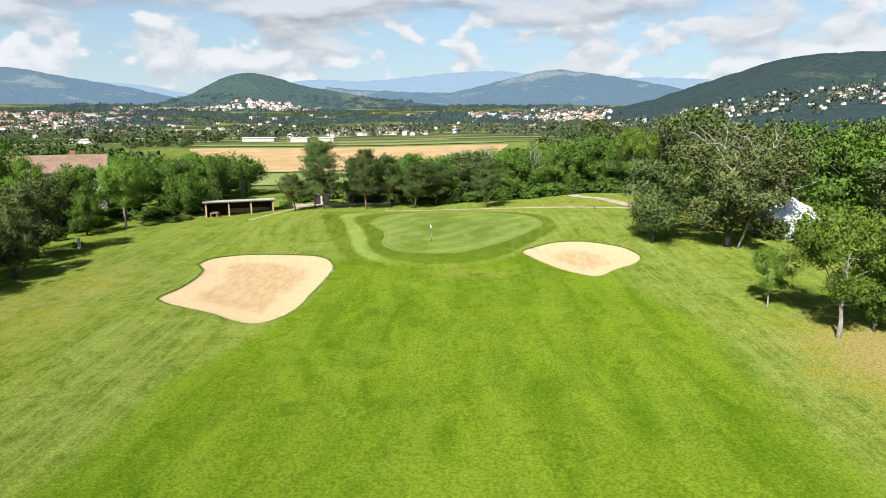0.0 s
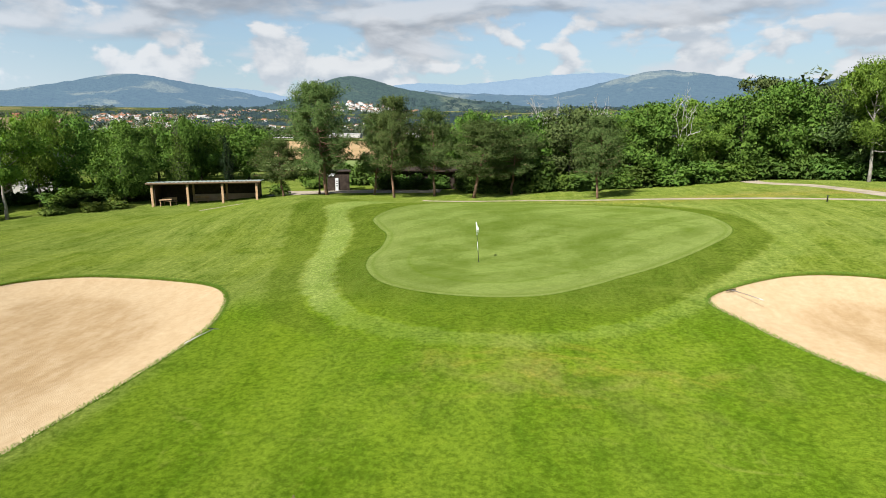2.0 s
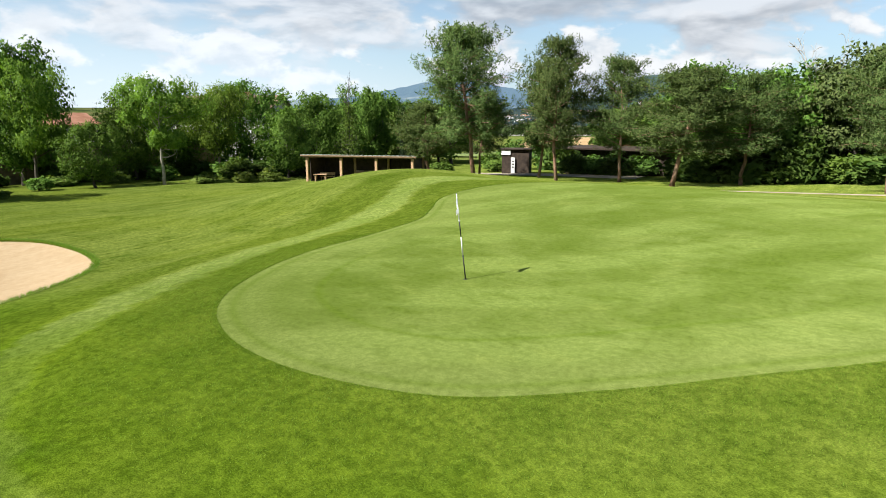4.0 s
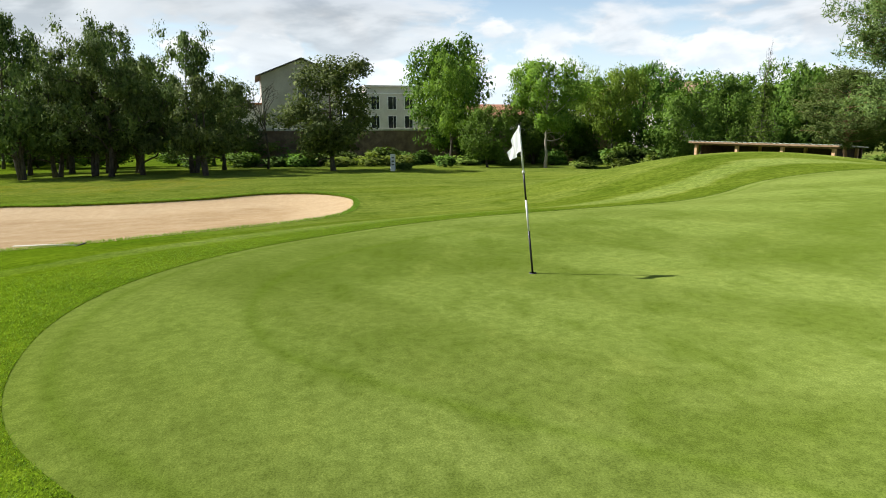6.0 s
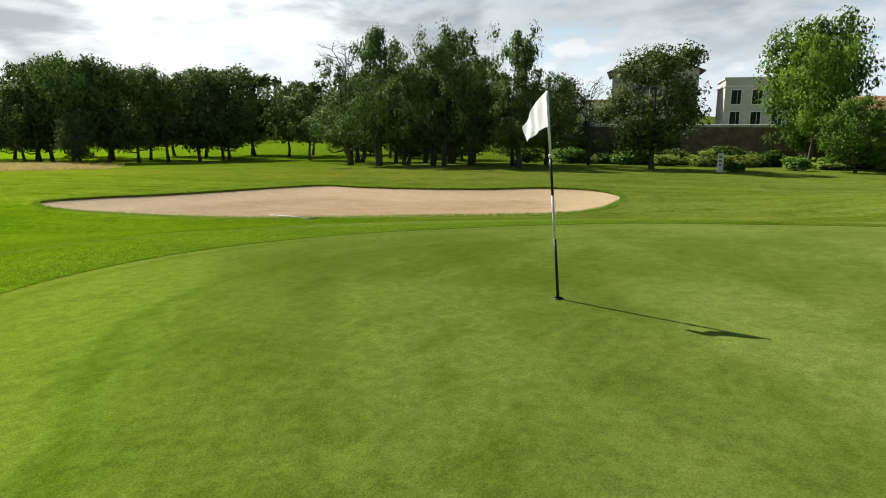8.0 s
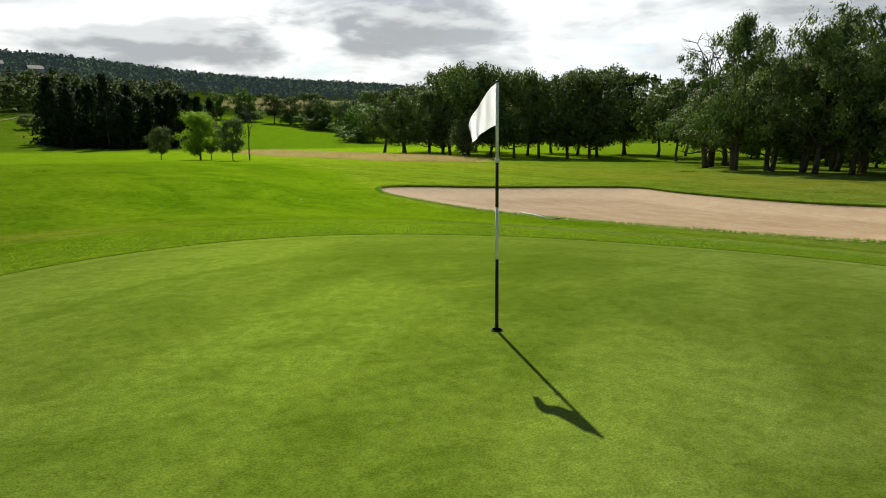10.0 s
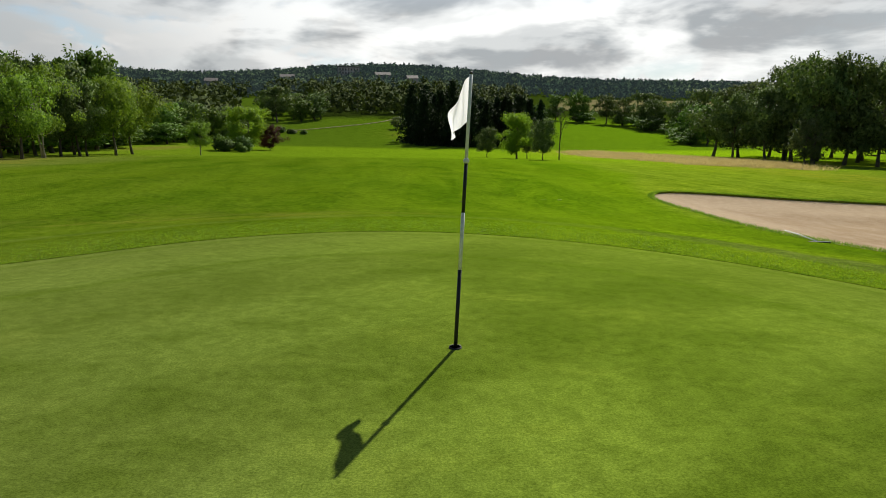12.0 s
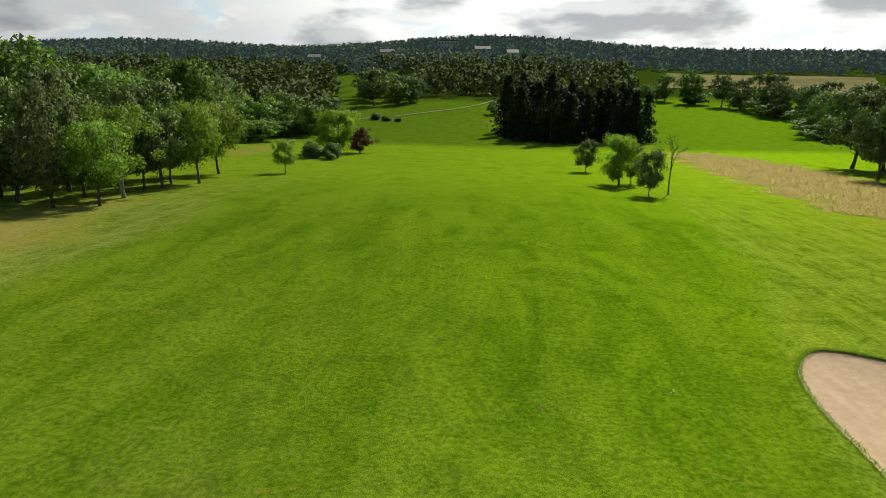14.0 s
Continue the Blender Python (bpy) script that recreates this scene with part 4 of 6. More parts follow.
def conifer(seed, pine=True, whorls=15, per=6, tufts=6, needles=7, broad=0.0):
    """A ten-metre pine (open, flat-tiered) or spruce (close, pointed)."""
    rng = np.random.RandomState(seed)
    H = 10.0
    lean = rng.normal(size=2) * (0.45 if pine else 0.08)
    trunk = limb(rng, (0, 0, -0.25), (lean[0], lean[1], H * 0.97), 0.03 if pine else 0.008, 9)
    rad = H * (0.017 if pine else 0.015) * np.array([1.25, 1.0, 0.9, 0.8, 0.68, 0.55, 0.4, 0.25, 0.08])
    tubes, tips = [tube(trunk, rad, 8)], []
    lo = 0.28 if pine else 0.06
    for i in range(whorls):
        f = lo + (0.97 - lo) * (i + rng.uniform(0, 0.4)) / whorls
        k = f * 8
        base = trunk[int(k)] + (trunk[min(int(k) + 1, 8)] - trunk[int(k)]) * (k - int(k))
        if pine:
            env = 5.0 * min(1.0, 0.55 + 1.6 * (f - lo)) * (1 - max(0, (f - 0.55) / 0.47)) ** 0.75
        else:
            env = 5.0 * (1 - (f - lo) / (1 - lo)) ** 0.85
        for j in range(per if pine else per + 2):
            az = j * 2 * math.pi / per + i * 1.1 + rng.uniform(-0.4, 0.4)
            if pine and rng.uniform() < 0.22:
                continue
            ln = env * (rng.uniform(0.40, 1.18) if pine else rng.uniform(0.55, 1.12)) + 0.25
            el = rng.uniform(-0.05, 0.45) if pine else rng.uniform(-0.35, 0.0)
            end = base + np.array((math.cos(az) * math.cos(el), math.sin(az) * math.cos(el), math.sin(el))) * ln
            p = limb(rng, base, end, 0.07, 5)
            if not broad or j == 0:
                tubes.append(tube(p[::2] if broad else p, H * 0.0045 * np.linspace(1, 0.25, 3 if broad else 5) * (1.2 - f), 3 if broad else 4))
            for t in range(tufts):
                g = 1 - (t / tufts) * (0.60 if pine else 0.9)
                q = g * 4
                c = p[min(int(q), 4)] + (p[min(int(q) + 1, 4)] - p[min(int(q), 4)]) * (q - int(q))
                tips.append(c + rng.normal(size=3) * ((0.34, 0.34, 0.17) if pine else 0.16))
    tips = np.array(tips)
    n = len(tips)
    ctr = np.repeat(tips, needles, 0)
    ctr = ctr + rng.normal(size=ctr.shape) * (0.12 if pine else 0.05)
    m = len(ctr)
    d = unit(rng, m)
    d[:, 2] = d[:, 2] * 0.75 + (0.25 if pine else -0.25)
    d /= np.linalg.norm(d, axis=1)[:, None]
    L = rng.uniform(0.13, 0.28, (m, 1)) if pine else rng.uniform(0.20, 0.46, (m, 1)) * (1.7 if broad else 1.0)
    b = np.cross(d, unit(rng, m))
    b /= np.linalg.norm(b, axis=1)[:, None] + 1e-9
    wd = b * (broad or (0.036 if pine else 0.050))
    a0 = ctr + d * 0.03
    cards = np.stack([a0 + d * L, a0 + wd, a0 - wd], 1)
    out = d * 0.7 + 0.16 * ctr * np.array((1, 1, 0)) + np.array((0, 0, 0.35))
    return join_tubes(tubes), cards, soft_normals(cards, out, 0.7)


def shrub(seed, leaves=1500, length=0.11, dome=0.8):
    """A two-metre bush with a crown two metres across."""
    rng = np.random.RandomState(seed)
    tubes, cs = [], []
    for i in range(9):
        az, r = rng.uniform(0, 6.28), rng.uniform(0.2, 0.75)
        end = np.array((math.cos(az) * r, math.sin(az) * r, rng.uniform(0.7, 1.7) * (1.1 - 0.5 * r)))
        tubes.append(tube(limb(rng, (0, 0, -0.1), end, 0.1, 4), [0.03, 0.024, 0.016, 0.008], 4))
        for j in range(3):
            c = end * rng.uniform(0.5, 1.0) + rng.normal(size=3) * 0.12
            n = leaves // 27
            cs.append(c + unit(rng, n) * rng.uniform(0, 1, (n, 1)) ** 0.4 * np.array((0.42, 0.42, 0.36)))
    n = leaves // 4
    cs.append(np.array((0, 0, 0.55)) + unit(rng, n) * rng.uniform(0.2, 1, (n, 1)) ** 0.5 * np.array((0.85, 0.85, 0.6)))
    cs = np.concatenate(cs)
    cs = cs[cs[:, 2] > 0.02]
    cards = leaf_cards(rng, cs, length, length * 0.55, None, 3)
    return join_tubes(tubes), cards, soft_normals(cards, cs - np.array((0, 0, 0.4)) + np.array((0, 0, 0.35)))


def bare_tree(seed, forks=3, n=10, thick=0.02):
    """A ten-metre dead tree: trunk and forking bare limbs."""
    rng = np.random.RandomState(seed)
    tubes = []

    def grow(a, d, ln, r, level):
        b = a + d * ln
        p = limb(rng, a, b, 0.09, 5)
        tubes.append(tube(p, r * np.linspace(1, 0.5, 5), 6 if level < 2 else 4))
        if level >= forks:
            return
        for k in range(3 if level else n // 2):
            q = p[2 + (k % 3)] if k else b
            e = d + rng.normal(size=3) * 0.65
            e[2] = abs(e[2]) * 0.6 + 0.12
            grow(q, e / np.linalg.norm(e), ln * rng.uniform(0.42, 0.68), r * (0.5 if k else 0.6), level + 1)

    grow(np.array((0, 0, -0.25)), np.array((0.05, 0.02, 1.0)), 5.2, 10 * thick, 0)
    return join_tubes(tubes), None, None


KINDS = {
    # kind: name, label, category, trunk stuff, leaf stuff, makers
    "oak": ("oak_tree", "dark green oak tree with a sturdy grey-brown trunk", "tree", "bark", "oak", [lambda q: broadleaf(11, 0.17, 88, 13025, 0.175, detail=q), lambda q: broadleaf(12, 0.29, 88, 12281, 0.175, clump=0.14, detail=q), lambda q: broadleaf(13, 0.27, 88, 11909, 0.184, bare=0.1, detail=q)]),
    "tall_oak": ("oak_tree", "tall leggy oak with an open, clumpy dark crown", "tree", "bark", "oak", [lambda q: broadleaf(21, 0.20, 60, 9500, 0.165, 0.018, clump=0.135, gap=0.45, stems=2, detail=q, core=12, taper=0.55), lambda q: broadleaf(22, 0.18, 66, 10000, 0.165, 0.018, clump=0.14, gap=0.45, detail=q, core=12, taper=0.55), lambda q: broadleaf(23, 0.20, 58, 9500, 0.165, 0.018, clump=0.135, gap=0.45, stems=2, detail=q, core=12, taper=0.55)]),
    "bare_oak": ("oak_tree", "old oak with bare limbs above thin foliage", "tree", "bark", "oak", [lambda q: broadleaf(24, 0.16, 40, 3600, 0.150, 0.020, clump=0.10, bare=0.68, gap=0.5, detail=q, core=4, taper=0.5)]),
    "old_oak": ("oak_tree", "great grey-green oak with pale dead branches", "tree", "bark", "oldoak", [lambda q: broadleaf(14, 0.16, 84, 15000, 0.150, 0.024, clump=0.15, gap=0.45, detail=q, core=9)]),
    "ash": ("ash_tree", "bright green ash tree in full leaf", "tree", "bark", "ash", [lambda q: broadleaf(31, 0.31, 84, 16077, 0.151, detail=q), lambda q: broadleaf(32, 0.28, 84, 16077, 0.151, clump=0.18, detail=q)]),
    "maple": ("maple_tree", "mid-green broadleaf tree with a dense crown", "tree", "bark", "maple", [lambda q: broadleaf(41, 0.14, 92, 11909, 0.193, clump=0.18, detail=q), lambda q: broadleaf(42, 0.12, 92, 11909, 0.193, clump=0.17, detail=q), lambda q: broadleaf(43, 0.16, 92, 11165, 0.193, clump=0.15, detail=q)]),
    "pale": ("ash_tree", "bright green tree with pale slender stems", "tree", "palebark", "ash", [lambda q: broadleaf(51, 0.30, 70, 18756, 0.122, 0.014, stems=2, clump=0.15, detail=q), lambda q: broadleaf(52, 0.34, 70, 15406, 0.122, 0.015, clump=0.14, detail=q)]),
    "grey": ("willow_tree", "grey-green broadleaf tree with a loose crown", "tree", "bark", "willow", [lambda q: broadleaf(61, 0.20, 86, 11165, 0.166, clump=0.14, detail=q), lambda q: broadleaf(62, 0.16, 86, 11909, 0.166, clump=0.15, detail=q)]),
    "lime": ("lime_tree", "small round-headed yellow-green lime tree", "tree", "bark", "lime", [lambda q: broadleaf(71, 0.16, 80, 11165, 0.230, 0.02, clump=0.19, detail=q)]),
    "sapling": ("young_tree", "young staked tree with a narrow dark crown", "tree", "bark", "oak", [lambda q: broadleaf(81, 0.22, 70, 6698, 0.259, 0.014, clump=0.17, detail=q)]),
    "plum": ("plum_tree", "small purple-leaved plum tree", "tree", "bark", "plum", [lambda q: broadleaf(91, 0.12, 70, 6326, 0.259, 0.016, clump=0.18, detail=q)]),
    "pine": ("pine_tree", "Scots pine with a reddish trunk and tiered needles", "tree", "pinebark", "pine", [lambda q: conifer(101, True, 18, 7, 26, 13), lambda q: conifer(102, True, 18, 7, 26, 13), lambda q: conifer(103, True, 17, 7, 26, 13)]),
    "spruce": ("spruce_tree", "dark dense spruce of a close plantation", "tree", "bark", "spruce", [lambda q: conifer(111, False, 15, 7, 4, 8, 0.11), lambda q: conifer(112, False, 14, 7, 4, 8, 0.11)]),
    "light_spruce": ("spruce_tree", "light green spruce with a bare leading shoot", "tree", "bark", "maple", [lambda q: conifer(121, False, 15, 6, 6, 9)]),
    "dead": ("dead_tree", "dead leafless tree with pale forking limbs", "tree", "dead", None, [lambda q: bare_tree(131), lambda q: bare_tree(132)]),
    "dead_limbs": ("dead_tree", "pale dead branches rising through the old oak", "tree", "dead", None, [lambda q: bare_tree(134, 3, 12, 0.010)]),
    "snag": ("dead_tree", "half-dead tree with dark bare limbs", "tree", "bark", None, [lambda q: bare_tree(133, 4, 10, 0.021)]),
    "shrub": ("shrub", "rounded green shrub in the grass", "shrub", "bark", "maple", [lambda q: shrub(141), lambda q: shrub(142)]),
    "clipped": ("shrub", "clipped rounded dark green shrub", "shrub", "bark", "bush", [lambda q: shrub(143, 2600, 0.09)]),
    "cypress": ("cypress_tree", "slim dark green columnar cypress", "tree", "bark", "spruce", [lambda q: broadleaf(151, 0.04, 70, 4320, 0.186, 0.012, clump=0.17)]),
    "thicket": ("shrub", "dense dark green bush under the trees", "shrub", "bark", "bush", [lambda q: shrub(146, 1150, 0.135), lambda q: shrub(147, 1150, 0.135), lambda q: shrub(148, 1150, 0.135)]),
    "weeds": ("weed_clump", "clump of tall bright weeds", "weeds", "bark", "weeds", [lambda q: shrub(144, 1400, 0.12), lambda q: shrub(145, 1400, 0.12)]),
}
PROTO, TURN = {}, random.Random(5)


def plant(kind, x, y, h, w, group="", which=None, base=None, detail=1.0):
    """One tree or bush of that height and crown width, standing on the ground."""
    name, label, category, trunk_m, leaf_m, makers = KINDS[kind]
    i = TURN.randrange(len(makers)) if which is None else which % len(makers)
    unit_h = 2.0 if category in ("shrub", "weeds") else 10.0
    unit_w = 2.0 if category in ("shrub", "weeds") else 10.0
    z = zat(x, y) if base is None else base
    turn = TURN.uniform(0, 6.28)
    size = (w / unit_w, w / unit_w, h / unit_h)
    spot = Matrix.LocRotScale((x, y, z), Euler((0, 0, turn)), None)
    key = (kind, i, detail)
    if key not in PROTO:
        (tv, tf), cards, facing = makers[i](detail)
        ob = thing(name, label, category, group)
        part("trunk", mesh_of(name + "_trunk", tv, tf, M[trunk_m]), ob)
        if cards is not None:
            part("crown", quads_of(name + "_crown", cards, M[leaf_m], facing), ob)
        ob.matrix_basis = spot @ Matrix.Diagonal((*size, 1))
        PROTO[key] = (ob, size)
        return ob
    ob, s0 = PROTO[key]
    c = copy_thing(ob, spot @ Matrix.Diagonal((size[0] / s0[0], size[1] / s0[1], size[2] / s0[2], 1)))
    if group:
        tagged(c, group=group)
    return c


# pines behind the green
for x, y, h, w, i in [(-18.3, 28.5, 11.4, 9.3, 0), (-11.4, 28.9, 9.8, 6.8, 1), (-7.8, 31.9, 9.2, 7.1, 2), (-3.5, 29.9, 7.8, 8.8, 0), (8.3, 26.1, 7.3, 6.1, 1), (-23.4, 29.3, 6.4, 6.8, 2), (-14.2, 31.5, 8.6, 6.3, 0), (0.2, 33.0, 7.6, 6.8, 2), (-21.0, 33.5, 7.2, 6.1, 1)]:
    plant("pine", x, y, h, w, "pines behind the green", i)
plant("light_spruce", -39.0, 36.0, 8.2, 5.6)
plant("snag", -39.1, 36.1, 11.0, 1.6)

# belt of trees along the western wall
for k, x, y, h, w in [("oak", -47.6, -0.5, 9.6, 9.2), ("snag", -53.8, -6.4, 8.2, 6.0), ("maple", -62.0, 13.2, 14.2, 9.6), ("ash", -57.0, 12.6, 11.6, 7.2), ("pale", -46.8, 19.2, 10.0, 8.0), ("ash", -51, 28, 9.8, 5.8), ("maple", -53, 33, 10.8, 8.0), ("maple", -47, 38.5, 9.2, 6.4), ("maple", -42.5, 30.5, 7.4, 6.2), ("maple", -56, 21.5, 9.0, 7.0), ("maple", -58, 28, 9.6, 8.0), ("maple", -50, 14.5, 6.0, 5.0)]:
    plant(k, x, y, h, w, "trees along the western wall", 0 if k in ("oak", "maple") else None, detail=0.7)
for k, x, y, h, w in [("shrub", -51.8, 10.7, 1.6, 2.6), ("shrub", -46.4, 5.6, 0.9, 2.2), ("weeds", -57.5, 4.0, 1.7, 4.2), ("weeds", -58.5, 7.0, 1.6, 4.4), ("weeds", -57.0, 0.5, 1.5, 4.0), ("weeds", -56, 14, 1.4, 4.0), ("weeds", -53, 18, 1.3, 3.6), ("weeds", -41, 27, 1.6, 3.0), ("weeds", -42.0, 24.5, 1.4, 2.8), ("shrub", -58, -3, 2.4, 3.6), ("shrub", -52, 22, 2.2, 3.6), ("shrub", -47, 27, 2.4, 4.0), ("weeds", -44.5, 22.0, 1.2, 3.0), ("shrub", -61, 16, 2.8, 4.6), ("shrub", -59, -9, 2.2, 4.2), ("shrub", -62, -14, 2.4, 4.4)]:
    plant(k, x, y, h, w)

def undergrowth(line, n, h, w, seed, wob=1.2):
    """Bushes strewn along a line, as the foot of a belt of trees."""
    rng = random.Random(seed)
    for i in range(n):
        f = (i + rng.random()) / n * (len(line) - 1)
        k = min(int(f), len(line) - 2)
        x = line[k][0] + (line[k + 1][0] - line[k][0]) * (f - k) + rng.uniform(-wob, wob)
        y = line[k][1] + (line[k + 1][1] - line[k][1]) * (f - k) + rng.uniform(-wob, wob)
        if w[1] > 7:
            plant("maple", x, y, rng.uniform(*h), rng.uniform(*w), "low trees at the edge of the woods", detail=0.16)
        else:
            plant("thicket", x, y, rng.uniform(*h), rng.uniform(*w), "undergrowth of the tree belts")


undergrowth([(-61, -8), (-62, 6), (-60, 18), (-56, 28), (-52, 34), (-44, 37.5), (-38, 38.5)], 26, (1.2, 2.6), (3.0, 5.0), 61)
undergrowth([(-48, 25), (-45, 31), (-41, 35.5)], 8, (2.2, 3.6), (3.6, 5.0), 62)
undergrowth([(-4, 35.5), (4, 36.5), (14, 36), (25, 38)], 18, (2.4, 4.4), (4.0, 5.6), 63)
undergrowth([(-27, 48), (-19, 49), (-15, 47), (-9, 46.5), (-3, 42)], 14, (2.8, 4.4), (4.0, 6.0), 64)
undergrowth([(-70, -338), (-88, -320), (-106, -292), (-112, -262), (-112, -236), (-106, -206), (-94, -178)], 12, (3.5, 6.0), (9.0, 14.0), 68, 4.0)
undergrowth([(46, -66), (50, -90), (56, -120), (50, -150), (44, -180)], 22, (3.5, 6.0), (8.0, 12.0), 69, 4.0)
undergrowth([(-15.5, 39.6), (-10, 39.4), (-4, 39.6)], 7, (1.8, 2.8), (2.8, 3.8), 71, 0.5)
undergrowth([(28, 40), (36, 36), (44, 30), (52, 28)], 12, (2.2, 4.0), (4.0, 6.0), 65)
undergrowth([(38, -4), (44, -14), (47, -26), (46, -44)], 12, (2.0, 3.4), (4.0, 5.6), 66)
undergrowth([(-70, -8), (-80, -24), (-90, -40), (-100, -50)], 12, (2.6, 4.4), (5.0, 8.0), 67, 3.0)

# oaks west of the large bunker
for x, y, h, w in [(-68.2, -38.1, 12.0, 10.9), (-46.3, -24.6, 13.0, 7.2), (-60.7, -29.5, 11.4, 7.4), (-48.7, -22.9, 9.4, 6.8), (-60.4, -25.6, 12.6, 7.0), (-47.9, -19.9, 9.0, 6.8), (-46.2, -18.2, 11.0, 7.0), (-55.2, -20.6, 13.9, 8.0), (-52.9, -17.6, 10.6, 7.2), (-47.3, -16.1, 9.0, 6.6), (-48.4, -12.2, 12.0, 6.4), (-43.4, -10.6, 8.0, 5.6), (-53.6, -10.4, 8.6, 6.6), (-65.2, -10.5, 9.2, 7.6), (-58, -34, 9.6, 8.0)]:
    plant("tall_oak", x, y, h, w * 1.12, "oaks west of the large bunker")
for x, y, h, w in [(-98, -64, 13.7, 9.5), (-104, -60, 15.0, 9.5), (-101, -52, 15.0, 10.0), (-88, -43, 13.0, 9.0), (-95, -75, 15.0, 13.0), (-90, -64, 12.6, 10.0), (-78, -52, 11.0, 8.5), (-72, -25, 9.5, 8.0), (-75, -14, 9.0, 8.5), (-82, -33, 10.5, 9.0)]:
    plant("oak", x, y, h, w, "oaks west of the large bunker", detail=0.16)

plant("bare_oak", -51.5, -30.4, 11.0, 9.0, "oaks west of the large bunker")
plant("snag", -51.3, -30.6, 12.8, 9.5, "oaks west of the large bunker")

# wood south-west of the green
for x, y, h, w in [(-62.4, -111.7, 12.7, 12.0), (-65.3, -107.8, 13.7, 11.6), (-59.8, -84.0, 14.6, 11.6), (-57.2, -75.5, 14.2, 9.8), (-60.5, -74.0, 13.9, 9.9), (-62.5, -70.5, 13.2, 9.0), (-66.0, -68.5, 12.6, 9.4), (-71.2, -67.3, 13.4, 10.3), (-74.2, -65.5, 13.6, 10.4), (-79, -68, 14.8, 10.7), (-64.8, -93.3, 15.6, 11.3), (-69.1, -91.3, 15.6, 11.5), (-72, -86, 15.0, 10.8), (-74, -80, 14.2, 9.8), (-86, -79, 15.4, 11.4), (-55.0, -92.0, 10.6, 8.0), (-56.0, -84.5, 11.0, 8.0)]:
    plant("oak", x, y, h, w, "wood south-west of the green", detail=0.4)
for x, y, h, w in [(-52.5, -70.5, 6.0, 4.4), (-70, -101, 13.5, 11.5), (-80, -95, 14.5, 12.0), (-90, -90, 14.0, 12.0), (-74, -112, 13.0, 12.0), (-84, -108, 13.0, 12.0), (-98, -78, 12.5, 11.0)]:
    plant("grey", x, y, h, w, "wood south-west of the green", detail=0.25)

# small trees and shrubs on the fairway
FAIR = "small trees on the fairway"
plant("sapling", -15.7, -96.8, 4.8, 3.6, FAIR)
plant("lime", -16.7, -78.0, 5.9, 4.8, FAIR)
plant("sapling", -17.6, -67.3, 4.8, 3.2, FAIR)
plant("snag", -20.1, -69.2, 6.6, 3.8, FAIR)
plant("grey", -18.6, -80.0, 5.0, 2.6, FAIR)
plant("pale", 25.8, -82.8, 4.4, 3.6, FAIR)
for k, x, y, h, w in [("clipped", 29.2, -108.9, 3.6, 4.8), ("clipped", 26.2, -110.0, 3.6, 4.6), ("shrub", 25.6, -106.0, 1.9, 2.0), ("clipped", 38.7, -226.0, 3.2, 5.0), ("clipped", 34.0, -222.0, 2.5, 4.4), ("clipped", 30.0, -221.0, 2.2, 3.4)]:
    plant(k, x, y, h, w, "clipped shrubs beside the fairway")
plant("lime", 27.6, -119.3, 8.0, 7.4)
plant("plum", 23.6, -121.5, 5.0, 4.6)
plant("grey", -3.7, -250.0, 5.0, 7.0)
plant("grey", -7.7, -252.0, 3.8, 5.0)

# row of trees on the eastern side of the fairway
for k, x, y, h, w in [("oak", 39.6, -52.5, 10.2, 7.6), ("grey", 34.7, -50.2, 10.2, 6.0), ("oak", 36.1, -56.3, 9.4, 5.6), ("ash", 31.6, -51.5, 7.0, 5.2), ("pale", 32.4, -56.2, 8.4, 5.8), ("oak", 34.0, -62.8, 7.2, 5.4), ("oak", 32.7, -64.1, 7.6, 5.0), ("oak", 33.4, -67.2, 7.2, 5.0), ("ash", 31.0, -68.7, 8.6, 5.8), ("ash", 33.5, -79.7, 9.0, 6.4), ("oak", 40, -60, 11.8, 7.6), ("oak", 38.5, -66.7, 10.4, 6.4), ("oak", 44, -56, 11.0, 8.6), ("maple", 37, -72, 9.0, 6.4)]:
    plant(k, x, y, h, w, "trees east of the fairway", detail=0.4)


def scatter(kinds, n, box, h, w, gap, seed, group, skip=None, fine=0.16):
    """Trees strewn over a patch of ground, not closer than gap."""
    rng = random.Random(seed)
    done = []
    for _ in range(n * 30):
        if len(done) >= n:
            break
        x, y = rng.uniform(box[0], box[1]), rng.uniform(box[2], box[3])
        if skip and skip(x, y) or any((x - a) ** 2 + (y - b) ** 2 < gap * gap for a, b in done):
            continue
        done.append((x, y))
        s = rng.uniform(0.82, 1.15)
        plant(rng.choice(kinds), x, y, rng.uniform(*h) * s, rng.uniform(*w) * s, group, detail=fine)


scatter(["maple", "oak", "maple", "grey"], 40, (44, 118, -190, -62), (12, 15.5), (10, 14), 8.0, 3, "wood east of the fairway", lambda x, y: x < 44 + (-60 - y) * -0.02 or (x < 66 and y < -130), 0.3)
scatter(["oak", "maple", "ash"], 9, (38, 66, -190, -138), (8, 12), (8, 11), 8.0, 4, "wood east of the fairway")
